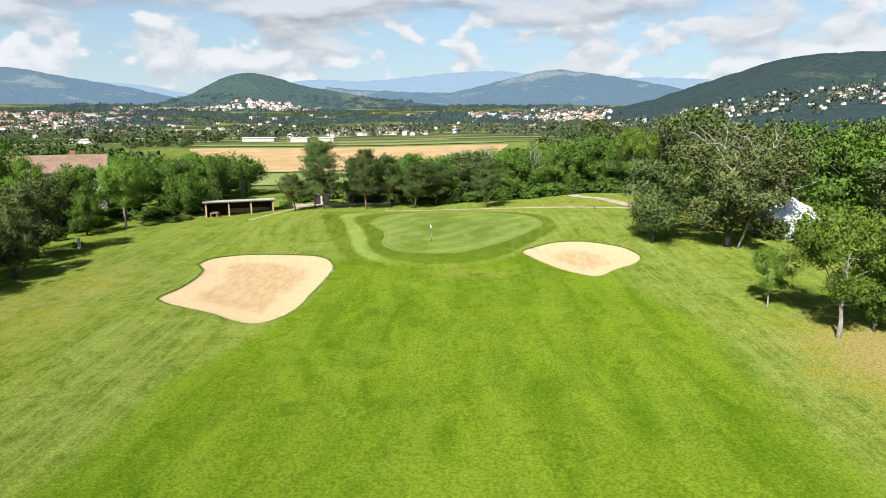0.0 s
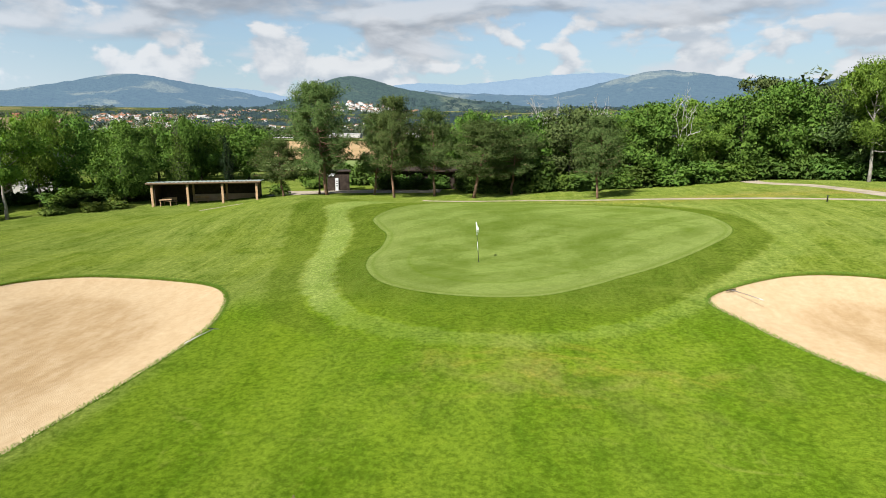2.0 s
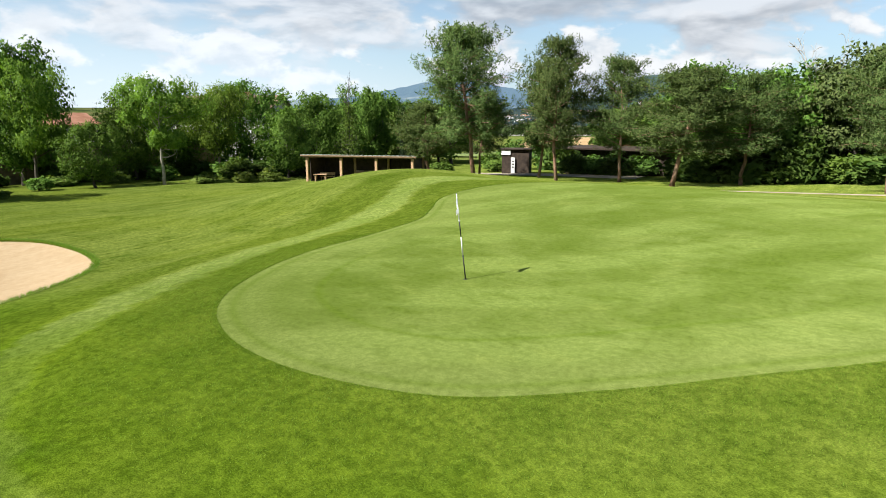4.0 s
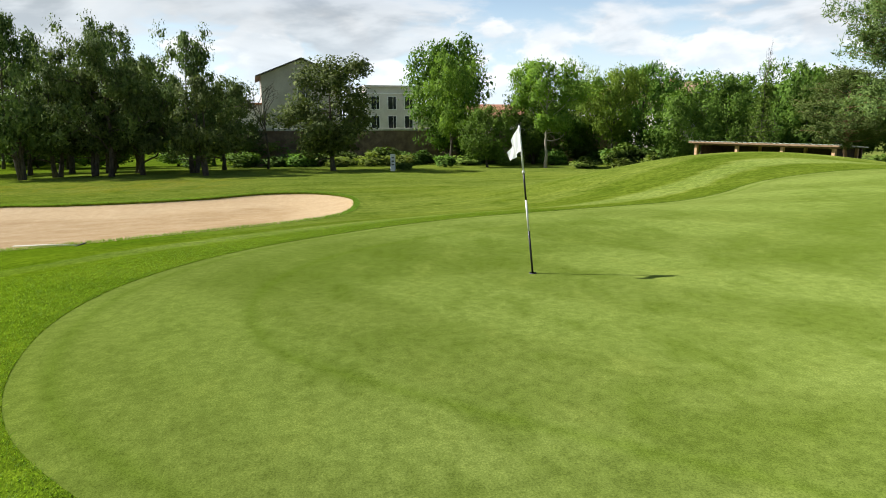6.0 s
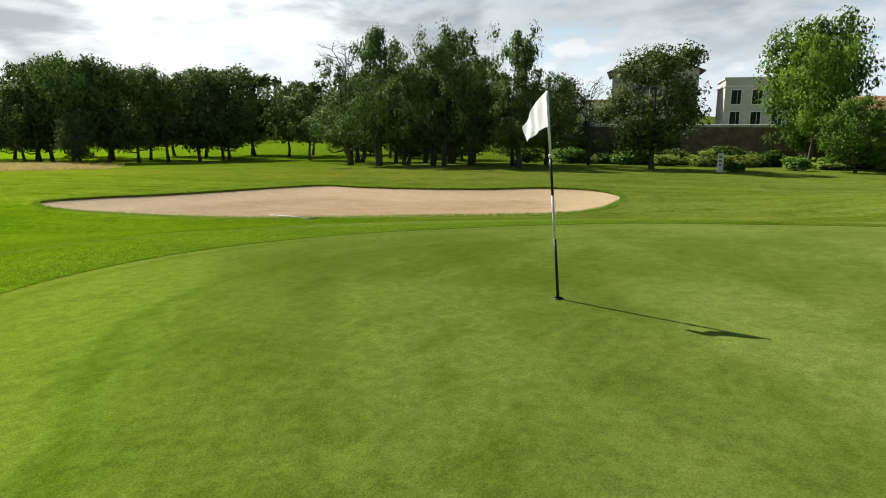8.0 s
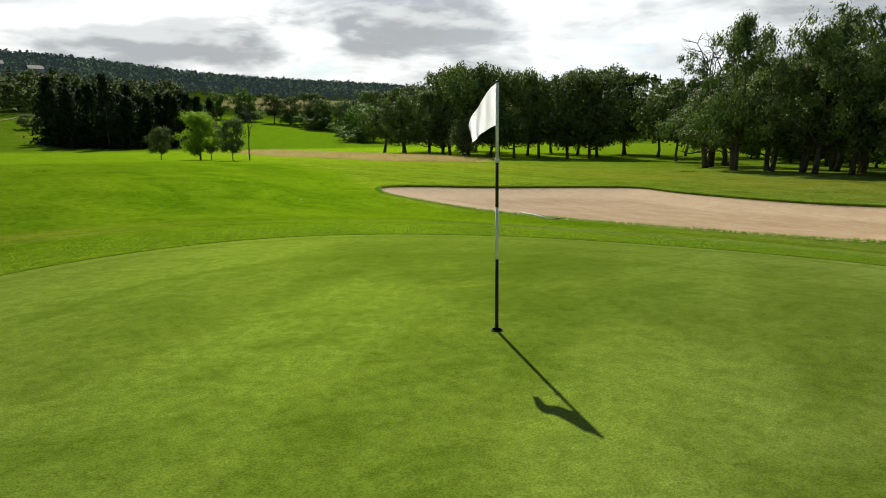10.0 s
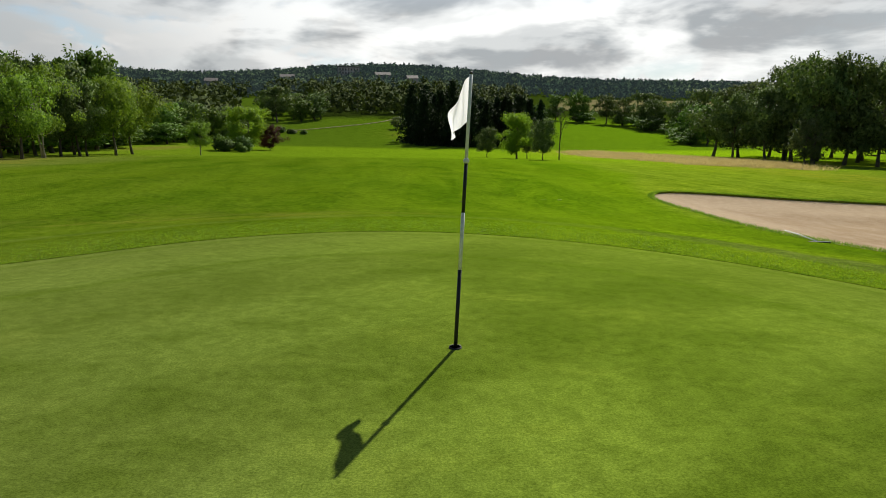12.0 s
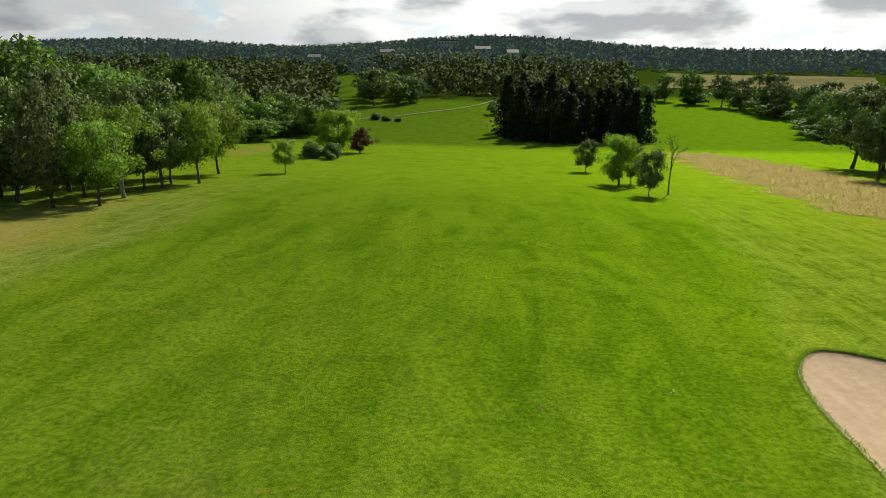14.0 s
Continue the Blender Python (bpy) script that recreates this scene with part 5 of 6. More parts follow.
# belt behind the pines
scatter(["maple", "ash", "maple", "oak"], 22, (-14, 16, 37, 50), (7.2, 9.0), (6.5, 9), 4.4, 7, "belt behind the pines", lambda x, y: x < -6 and y < 46, 0.6)
scatter(["maple", "oak", "ash", "maple"], 12, (14, 34, 38, 54), (8.4, 10.2), (7, 9.5), 4.8, 27, "belt behind the pines", lambda x, y: x > 24 and y < 42, 0.6)
scatter(["maple", "oak"], 8, (-17, -5, 46, 58), (6.0, 7.6), (6, 8), 3.6, 17, "belt behind the pines", None, 0.5)
scatter(["maple", "oak", "ash"], 14, (-66, -40, 40, 62), (8, 10), (7, 10), 6.0, 8, "belt behind the shed", lambda x, y: x < -55 and y < 52, 0.5)
plant("maple", -42.2, 42.0, 10.0, 5.6, "belt behind the shed", 1)
for k, x, y, h, w in [("dead", 3.2, 40.0, 12.6, 5.4), ("dead", 17.5, 37.0, 11.6, 4.4), ("dead", 9.5, 41.5, 12.4, 3.6)]:
    plant(k, x, y, h, w)
for x, y, h, w in [(2, 35, 2.0, 3.6), (6, 36.0, 2.4, 4.0), (12, 35, 2.6, 4.2), (16.5, 34.5, 2.8, 4.4), (20, 36, 3.0, 4.6), (-2, 36.5, 2.0, 3.6), (23.5, 37.5, 2.6, 4.2), (-16.5, 44.5, 2.6, 4.4), (-12.5, 40.0, 1.8, 3.4), (-26.5, 35.5, 1.8, 3.0), (1.5, 40.5, 2.6, 4.4), (-25.5, 44.0, 2.4, 4.2)]:
    plant("shrub", x, y, h, w)

# eastern wood, with the great half-dead oak
EAST = "trees east of the green"
plant("old_oak", 32.0, -8.2, 13.6, 14.0, EAST)
plant("dead_limbs", 32.6, -9.0, 15.2, 13.0, EAST)
plant("oak", 24.9, -5.1, 9.4, 7.6, EAST, 0)
plant("pale", 29.2, -32.1, 9.4, 8.2, EAST, 1)
plant("pale", 27.3, -26.0, 4.9, 3.6, EAST, 1)
plant("maple", 32.4, -31.2, 7.6, 4.6, EAST)
plant("pale", 34.0, 32.8, 11.5, 8.4, EAST, 1)
scatter(["oak", "maple", "grey", "oak"], 30, (38, 96, 4, 78), (10, 14), (9, 13), 7.2, 9, "eastern wood", lambda x, y: x < 50 and y < 22, 0.3)
scatter(["oak", "grey", "maple"], 14, (48, 92, -52, 2), (7.5, 10.5), (9, 12), 7.5, 10, "eastern wood", None, 0.35)
scatter(["oak", "grey"], 6, (34, 48, 38, 58), (10, 12.5), (8, 10), 5.0, 11, "eastern wood", None, 0.4)

# spruce plantation and hedgerow trees to the south
scatter(["spruce"], 66, (-43, -6, -200, -158), (11, 17.0), (7.5, 10.5), 3.9, 12, "spruce plantation", lambda x, y: y < -158 - 0.0 and y > -160 + (x + 24) * 0.25 or y > -154 - abs(x + 26) * 0.5)
for x, y, h, w in [(-88, -322, 13, 11), (-97, -312, 16, 12), (-106, -296, 14, 12), (-110, -284, 13, 11), (-113, -268, 15, 13), (-112, -252, 13, 12), (-115, -238, 12, 11), (-110, -224, 13, 12), (-108, -208, 12, 12), (-100, -192, 13, 13), (-96, -178, 12, 12), (-120, -276, 14, 13), (-124, -244, 13, 12), (-120, -212, 14, 13), (-112, -186, 14, 13), (-70, -338, 9, 10), (-80, -330, 8, 9)]:
    plant("oak" if x < -100 else "maple", x, y, h, w, "hedgerow to the south", detail=0.16)
scatter(["oak", "maple"], 12, (30, 60, -330, -268), (10, 14), (10, 14), 8.5, 14, "copse on the southern slope")


# ---- far woods and fields ----
def far_trees(name, spots, cards, mat, label, seed, cone=0.3, size=0.13, up=0.12):
    """Many distant trees as one mass of leaf cards."""
    rng = np.random.RandomState(seed)
    out, facing = [], []
    for x, y, h, w, *at in spots:
        z = at[0] if at else zat(x, y)
        n = int(cards * rng.uniform(0.8, 1.2))
        u = unit(rng, n)
        if rng.uniform() < cone:
            t = rng.uniform(0, 1, n) ** 0.7
            c = np.column_stack([u[:, 0] * w * 0.34 * t, u[:, 1] * w * 0.34 * t, h * (1.05 - 0.98 * t)])
        else:
            r = rng.uniform(0.6, 1, n) ** 0.6
            c = np.column_stack([u[:, 0] * w * 0.5 * r, u[:, 1] * w * 0.5 * r, h * 0.55 + u[:, 2] * h * 0.46 * r])
            lump = rng.normal(size=(6, 3))
            lump /= np.linalg.norm(lump, axis=1)[:, None]
            c *= (1 + 0.16 * np.max(u @ lump.T, axis=1) - 0.08)[:, None]
        cards_ = leaf_cards(rng, c + np.array((x, y, z)), size * w, size * 0.65 * w, None, 3)
        out.append(cards_)
        facing.append(soft_normals(cards_, (c - np.array((0, 0, h * 0.4))) / np.array((w, w, h)) + np.array((0, 0, up)), 0.7))
    me = quads_of(name, np.concatenate(out), mat, np.concatenate(facing))
    return thing(name, label, "woods", kind="stuff", data=me)


def strew(n, seed, rule, r0, r1, a0, a1, h, w):
    """Spots in a ring sector; azimuth in degrees anticlockwise from +y."""
    rng = random.Random(seed)
    out = []
    while len(out) < n:
        r = math.sqrt(rng.uniform(r0 * r0, r1 * r1))
        a = radians(rng.uniform(a0, a1))
        x, y = -math.sin(a) * r, math.cos(a) * r
        if rule(x, y, rng):
            out.append((x, y, rng.uniform(*h), rng.uniform(*w)))
    return out


def south_rule(x, y, rng):
    r, a = math.hypot(x, y), math.degrees(math.atan2(-x, y)) % 360
    if 148.5 < a < 167.5 and 350 < r < 545:
        return False  # stubble field
    return float(south_open(r, a)) < 0.3


far_trees("hill_wood", strew(1900, 21, south_rule, 215, 520, 120, 250, (8, 12), (8, 11)), 70, M["wood_far"], "mixed wood on the southern hillside", 31, 0.25, 0.125)
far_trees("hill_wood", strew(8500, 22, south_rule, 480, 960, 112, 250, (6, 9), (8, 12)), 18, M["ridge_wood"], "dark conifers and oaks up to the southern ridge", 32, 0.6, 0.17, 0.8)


def north_rule(x, y, rng):
    r, a = math.hypot(x, y), math.degrees(math.atan2(-x, y))
    if r < 560 and -12 < a < 36 and (r > 90 or a > -8):
        return r > 330 and a > 22 and noise.noise((x * 0.02, y * 0.02, 0.3)) > 0.1  # fields with a few hedges
    return noise.noise((x * 0.006, y * 0.006, 0.3)) > (0.04 if r > 300 else -0.25)


far_trees("valley_wood", strew(800, 23, north_rule, 85, 560, -75, 75, (5, 8), (7, 11)), 110, M["wood_far"], "hedges and copses on the valley floor", 33, 0.08, 0.085)
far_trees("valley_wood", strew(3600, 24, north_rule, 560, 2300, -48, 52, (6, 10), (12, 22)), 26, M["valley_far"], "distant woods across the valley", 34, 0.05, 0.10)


def field(name, corners, mat, lift, label):
    """A crop field draped on the ground."""
    p = np.array(corners, float)
    n = 24
    vs, fs = [], []
    for j in range(n + 1):
        for i in range(n + 1):
            u, v = i / n, j / n
            q = (1 - u) * (1 - v) * p[0] + u * (1 - v) * p[1] + u * v * p[2] + (1 - u) * v * p[3]
            q = q + 3.0 * np.array((noise.noise((u * 4, v * 4, 1.0)), noise.noise((u * 4, v * 4, 5.0))))
            vs.append((q[0], q[1], zat(*q) + lift))
    for j in range(n):
        for i in range(n):
            k = j * (n + 1) + i
            fs.append((k, k + 1, k + n + 2, k + n + 1))
    return thing(name, label, "field", kind="structure", data=mesh_of(name, vs, fs, mat))


field("wheat_field", [(-75, 128), (16, 128), (40, 300), (-150, 300)], M["wheat"], 0.35, "ripe pale gold wheat field in the valley")
field("meadow", [(-62, 78), (-8, 78), (2, 122), (-76, 122)], M["meadow"], 0.25, "bright green meadow behind the trees")
field("stubble_field", [(-150, 330), (30, 330), (60, 360), (-180, 360)], M["meadow"], 0.5, "green strip of field beyond the wheat")
field("stubble_field", [(-106, -408), (-214, -362), (-268, -464), (-142, -520)], M["stubble"], 0.5, "straw-coloured strip of field on the hillside")

# ---- mountains ----
def ridge(name, crest, dist, depth, mat, label, seed, foot=-40.0):
    """A mountain range: a crest line by azimuth and elevation seen from the course, with gullied slopes."""
    az = np.array([c[0] for c in crest], float)
    el = np.array([c[1] for c in crest], float)
    o = np.argsort(az)
    az, el = az[o], el[o]
    cols = np.linspace(az[0] - 2.5, az[-1] + 2.5, 160)
    rows = np.concatenate([np.linspace(-1, 0, 15), np.linspace(0.15, 1, 6)])
    vs, fs = [], []
    for a in cols:
        e = np.mean([np.interp(a + q, az, el, left=el[0] - 1.2, right=el[-1] - 1.2) for q in (-0.8, -0.4, 0, 0.4, 0.8)])
        top = 15 + dist * math.tan(radians(e))
        top += dist * 0.0016 * (noise.fractal((a * 0.9, seed, 0.0), 1.0, 2.0, 4))
        for s in rows:
            d = dist + s * depth
            ra = radians(a)
            x, y = -math.sin(ra) * d, -73 + math.cos(ra) * d
            f = (1 - abs(s)) ** 1.25
            z = foot + (top - foot) * f
            z += (top - foot) * 0.10 * noise.fractal((x * 0.0025, y * 0.0025, seed), 1.0, 2.1, 5) * (1 - f) * min(1, abs(s) * 4)
            vs.append((x, y, z))
    n = len(rows)
    for i in range(len(cols) - 1):
        for j in range(n - 1):
            k = i * n + j
            fs.append((k, k + 1, k + n + 1, k + n))
    return thing(name, label, "mountain", "mountains round the valley", "structure", data=mesh_of(name, vs, fs, mat))


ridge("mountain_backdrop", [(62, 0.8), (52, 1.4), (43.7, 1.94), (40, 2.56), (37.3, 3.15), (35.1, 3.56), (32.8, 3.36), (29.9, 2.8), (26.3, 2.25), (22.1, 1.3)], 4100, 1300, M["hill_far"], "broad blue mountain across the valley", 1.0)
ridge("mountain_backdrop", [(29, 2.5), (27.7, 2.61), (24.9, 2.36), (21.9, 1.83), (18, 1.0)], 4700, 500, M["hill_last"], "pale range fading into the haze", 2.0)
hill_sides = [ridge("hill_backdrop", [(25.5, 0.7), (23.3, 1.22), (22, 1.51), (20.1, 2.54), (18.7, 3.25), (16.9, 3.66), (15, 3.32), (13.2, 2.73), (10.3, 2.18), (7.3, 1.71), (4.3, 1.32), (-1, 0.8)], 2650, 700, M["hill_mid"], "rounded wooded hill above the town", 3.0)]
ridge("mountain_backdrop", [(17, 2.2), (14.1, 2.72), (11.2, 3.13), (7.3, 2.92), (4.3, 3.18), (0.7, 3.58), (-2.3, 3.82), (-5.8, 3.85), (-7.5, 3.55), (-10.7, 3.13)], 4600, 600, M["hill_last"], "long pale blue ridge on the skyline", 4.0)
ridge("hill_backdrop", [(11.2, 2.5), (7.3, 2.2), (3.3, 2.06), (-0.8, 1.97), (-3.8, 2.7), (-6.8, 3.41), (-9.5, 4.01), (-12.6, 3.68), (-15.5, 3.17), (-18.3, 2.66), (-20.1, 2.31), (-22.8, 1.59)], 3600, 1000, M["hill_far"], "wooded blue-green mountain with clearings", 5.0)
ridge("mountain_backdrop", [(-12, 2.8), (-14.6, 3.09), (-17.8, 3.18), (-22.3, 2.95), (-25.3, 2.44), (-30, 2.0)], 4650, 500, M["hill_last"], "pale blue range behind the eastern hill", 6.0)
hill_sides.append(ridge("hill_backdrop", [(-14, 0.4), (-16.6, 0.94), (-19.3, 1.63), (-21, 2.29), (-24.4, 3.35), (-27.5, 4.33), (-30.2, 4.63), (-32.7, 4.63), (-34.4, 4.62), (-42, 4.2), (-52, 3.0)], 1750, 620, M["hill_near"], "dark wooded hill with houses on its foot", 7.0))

# ---- buildings ----
def gable_house(name, label, size, roof_h, wall_m, roof_m, m, group="", windows=0, category="house"):
    """A house: walls, a pitched roof with an overhang, and shuttered windows on its fronts."""
    w, d, h = size
    ob = thing(name, label, category, group, m=m)
    vs = [(-w / 2, -d / 2, -1.5), (w / 2, -d / 2, -1.5), (w / 2, d / 2, -1.5), (-w / 2, d / 2, -1.5), (-w / 2, -d / 2, h), (w / 2, -d / 2, h), (w / 2, d / 2, h), (-w / 2, d / 2, h), (-w / 2, 0, h + roof_h), (w / 2, 0, h + roof_h)]
    fs = [(0, 1, 5, 4), (1, 2, 6, 9, 5), (2, 3, 7, 6), (3, 0, 4, 8, 7), (4, 5, 9, 8), (6, 7, 8, 9)]
    part("wall", mesh_of(name + "_wall", vs, fs, wall_m, False), ob)
    o, t = 0.04 * w + 0.25, 0.18
    k = roof_h / (d / 2)
    rv, rf = [], []
    for sy in (-1, 1):
        y0, z0 = sy * (d / 2 + o), h - o * k + 0.05
        b = len(rv)
        rv += [(-w / 2 - o, y0, z0), (w / 2 + o, y0, z0), (w / 2 + o, 0, h + roof_h + 0.05), (-w / 2 - o, 0, h + roof_h + 0.05)]
        rv += [(-w / 2 - o, y0, z0 + t), (w / 2 + o, y0, z0 + t), (w / 2 + o, 0, h + roof_h + t + 0.05), (-w / 2 - o, 0, h + roof_h + t + 0.05)]
        q = [(0, 1, 2, 3), (7, 6, 5, 4), (0, 4, 5, 1), (1, 5, 6, 2), (3, 7, 4, 0), (2, 6, 7, 3)]
        rf += [tuple(b + i for i in (f if sy < 0 else f[::-1])) for f in q]
    part("roof", mesh_of(name + "_roof", rv, rf, roof_m, False), ob)
    return ob


def window_on(house, x, y, z, w, h, face, pane_m="glass", surround=True):
    """A window with a white surround and a dark pane; face 'x' looks along +x, 'y' along -y."""
    turn = pose(x, y, z, 0, 0, 90 if face == "x" else 0)
    bm = bmesh.new()
    bar = 0.10
    for cx, cz, sx, sz in ((0, h / 2 + bar / 2, w + 2 * bar, bar), (0, -h / 2 - bar / 2, w + 2 * bar, bar), (-w / 2 - bar / 2, 0, bar, h), (w / 2 + bar / 2, 0, bar, h), (w * 0.12, 0, 0.05, h)):
        r = bmesh.ops.create_cube(bm, size=1.0)
        bmesh.ops.scale(bm, vec=(sx, 0.14, sz), verts=r["verts"])
        bmesh.ops.translate(bm, vec=(cx, -0.02, cz), verts=r["verts"])
    me = bpy.data.meshes.new("window_surround")
    bm.to_mesh(me)
    bm.free()
    me.materials.append(M["white"])
    win = part("window", me, house, "", turn)
    part("pane", box_mesh("window_pane", (w, 0.06, h), M[pane_m], 0), win)
    return win


# grey gabled building beyond the western wall: its gable faces the course
gz = zat(-105, -3)
big = gable_house("gabled_building", "tall grey rendered building with a low gable roof", (16, 13.6, 10.2 - gz), 2.8, M["render"], M["slate"], pose(-113, -3.1, gz, 0, 0, 4))
for wz, hh in ((7.3, 2.7), (4.1, 2.7)):
    window_on(big, 8.02, 0.3, wz - gz, 2.0, hh, "x")
part("gutter", box_mesh("gutter", (16.8, 0.16, 0.16), M["metal"], 0.03, (0, 7.3, 10.15 - gz)), big)
part("vent", box_mesh("vent", (0.1, 0.5, 0.5), M["glass"], 0.02, (8.03, 4.6, 8.6 - gz)), big)
side = thing("side_wing", "pale side wing of the grey building", "building", m=pose(-113, -12.5, gz, 0, 0, 4))
part("wall", box_mesh("wing_wall", (12, 5, 9.0), M["pale_render"], 0.02, (0, 0, 4.5)), side)
part("roof", box_mesh("wing_roof", (12.6, 5.6, 0.35), M["tile"], 0.05, (0, 0, 9.15)), side)

flat = thing("flat_roofed_building", "three-storey pale building with a flat roof", "building", m=pose(-106, 12.2, gz, 0, 0, 2))
part("wall", box_mesh("flat_wall", (12, 9.0, 8.2 - gz), M["pale_render"], 0.02, (0, 0, (8.2 - gz) / 2)), flat)
part("roof_edge", box_mesh("flat_edge", (12.4, 9.4, 0.35), M["coping"], 0.03, (0, 0, 8.2 - gz + 0.17)), flat)
part("cornice", box_mesh("flat_cornice", (12.25, 9.25, 0.2), M["white"], 0.03, (0, 0, 7.2 - gz)), flat)
for wy in (-2.9, 0.0, 2.9):
    for wz, hh in ((5.6, 2.1), (2.4, 2.0), (-0.6, 1.8)):
        window_on(flat, 6.02, wy, wz - gz, 1.35, hh, "x")

low = gable_house("tiled_outbuilding", "low outbuilding with an orange tiled roof", (9, 7, 3.4 - zat(-86, 27)), 1.5, M["render"], M["tile"], pose(-88, 27, zat(-86, 27), 0, 0, 95), category="building")
hz = zat(-65, 40)
villa = gable_house("country_house", "two-storey cream house with a brown tiled roof", (15, 11, 8.8), 2.4, M["pale_render"], M["tile_old"], pose(-71.5, 44.5, hz - 1.4, 0, 0, 28))
for wx in (-5, -1.7, 1.7, 5):
    for wz in (2.2, 5.6):
        window_on(villa, wx, -5.52, wz, 1.1, 1.6, "y")
part("chimney", box_mesh("chimney", (0.9, 0.7, 2.2), M["tile"], 0.05, (2.5, 1.5, 11.0)), villa)

# stone boundary wall with a pale coping
wall = thing("boundary_wall", "old brown stone wall with a pale coping", "wall", kind="structure")
seg = [(-65.8, -10), (-66.0, 4), (-65.0, 22), (-62.0, 36)]
for (ax_, ay_), (bx_, by_) in zip(seg[:-1], seg[1:]):
    ln = math.hypot(bx_ - ax_, by_ - ay_)
    tz = math.degrees(math.atan2(by_ - ay_, bx_ - ax_))
    mx, my = (ax_ + bx_) / 2, (ay_ + by_) / 2
    part("wall_run", box_mesh("wall_run", (ln, 0.5, 5.0), M["stone"], 0.04, (0, 0, -1.2)), wall, "", pose(mx, my, 0.1, 0, 0, tz))
    part("coping", box_mesh("coping", (ln + 0.1, 0.66, 0.30), M["coping"], 0.03, (0, 0, 1.40)), wall, "", pose(mx, my, 0.1, 0, 0, tz))


def open_shed():
    """Long open-fronted shelter with timber posts, block walls and a corrugated roof."""
    a, b = np.array((-38.5, 29.2)), np.array((-27.9, 33.1))
    ln = float(np.linalg.norm(b - a))
    tz = math.degrees(math.atan2(b[1] - a[1], b[0] - a[0]))
    ob = thing("open_shed", "long open-fronted shelter with timber posts and a pale corrugated roof", "shed", m=pose((a[0] + b[0]) / 2, (a[1] + b[1]) / 2, -2.0, 0, 0, tz))
    dp, hf, hb = 3.6, 2.45, 2.42
    for i in range(4):
        x = -ln / 2 + 0.2 + (ln - 0.4) * i / 3
        part("post", box_mesh("shed_post", (0.24, 0.24, hf + 0.5), M["timber"], 0.015, (x, 0, (hf - 0.5) / 2)), ob)
    for i in range(4):
        x = -ln / 2 + 0.2 + (ln - 0.4) * i / 3
        part("rear_post", box_mesh("shed_rear_post", (0.2, 0.2, hb), M["timber"], 0.015, (x, dp - 0.3, hb / 2)), ob)
    part("beam", box_mesh("shed_beam", (ln + 0.3, 0.16, 0.22), M["brown_timber"], 0.015, (0, 0, hf + 0.11)), ob)
    part("back_wall", box_mesh("shed_back", (ln, 0.2, hb + 0.3), M["dark_timber"], 0.01, (0, dp, hb / 2 - 0.15)), ob, "dark boarded back wall")
    part("dado_wall", box_mesh("shed_dado", (ln * 0.62, 0.15, 1.2), M["block"], 0.01, (ln * 0.15, dp - 0.25, 0.4)), ob, "tan blockwork lower wall")
    for sx in (-1, 1):
        part("side_wall", box_mesh("shed_side", (0.10, dp - 0.5, hb), M["dark_timber"], 0.01, (sx * (ln / 2 - 0.35), dp / 2 + 0.15, hb / 2 - 0.05)), ob, "dark boarded end wall")
    # corrugated sheet
    vs, fs = [], []
    n = int(ln / 0.11)
    for i in range(n + 1):
        x = -ln / 2 - 0.3 + (ln + 0.6) * i / n
        w = 0.025 * math.sin(i * 1.57)
        for y, z in ((-0.45, hf + 0.30), (dp + 0.35, hb + 0.06)):
            vs.append((x, y, z + w))
            vs.append((x, y, z + w - 0.02))
    for i in range(n):
        k = i * 4
        fs += [(k, k + 4, k + 6, k + 2), (k + 3, k + 7, k + 5, k + 1), (k + 1, k + 5, k + 4, k), (k + 2, k + 6, k + 7, k + 3)]
    part("roof", mesh_of("shed_roof", vs, fs, M["sheet_roof"], False), ob, "pale green corrugated roof")
    part("fascia", box_mesh("shed_fascia", (ln + 0.6, 0.05, 0.12), M["brown_timber"], 0.01, (0, -0.42, hf + 0.19)), ob)
    part("floor_slab", box_mesh("shed_slab", (ln + 0.3, dp + 0.6, 0.5), M["gravel"], 0.02, (0, dp / 2, -0.22)), ob)
    return ob, tz


shed = open_shed()[0]


def bench(m, group=""):
    ob = thing("bench", "plain tan wooden bench inside the shelter", "bench", group, m=m)
    part("seat", box_mesh("bench_seat", (1.5, 0.38, 0.06), M["timber"], 0.01, (0, 0, 0.45)), ob)
    part("backrest", box_mesh("bench_back", (1.5, 0.05, 0.3), M["timber"], 0.01, (0, 0.2, 0.72)), ob)
    for sx in (-0.6, 0.6):
        part("leg", box_mesh("bench_leg", (0.08, 0.34, 0.45), M["timber"], 0.01, (sx, 0, 0.22)), ob)
    return ob


b0 = shed.matrix_basis @ pose(-4.0, 1.4, 0.03, 0, 0, 20)
bench0 = bench(b0, "benches in the shelter")
copy_thing(bench0, shed.matrix_basis @ pose(-0.8, 2.4, 0.03, 0, 0, 0))
tab = thing("table", "small pale wooden table inside the shelter", "table", m=shed.matrix_basis @ pose(-4.3, 0.55, 0.03, 0, 0, 10))
part("tabletop", box_mesh("table_top", (1.3, 0.7, 0.06), M["timber"], 0.01, (0, 0, 0.74)), tab)
for sx in (-0.5, 0.5):
    part("leg", box_mesh("table_leg", (0.1, 0.5, 0.72), M["timber"], 0.01, (sx, 0, 0.36)), tab)

plant("cypress", -35.6, 41.0, 7.4, 1.7)

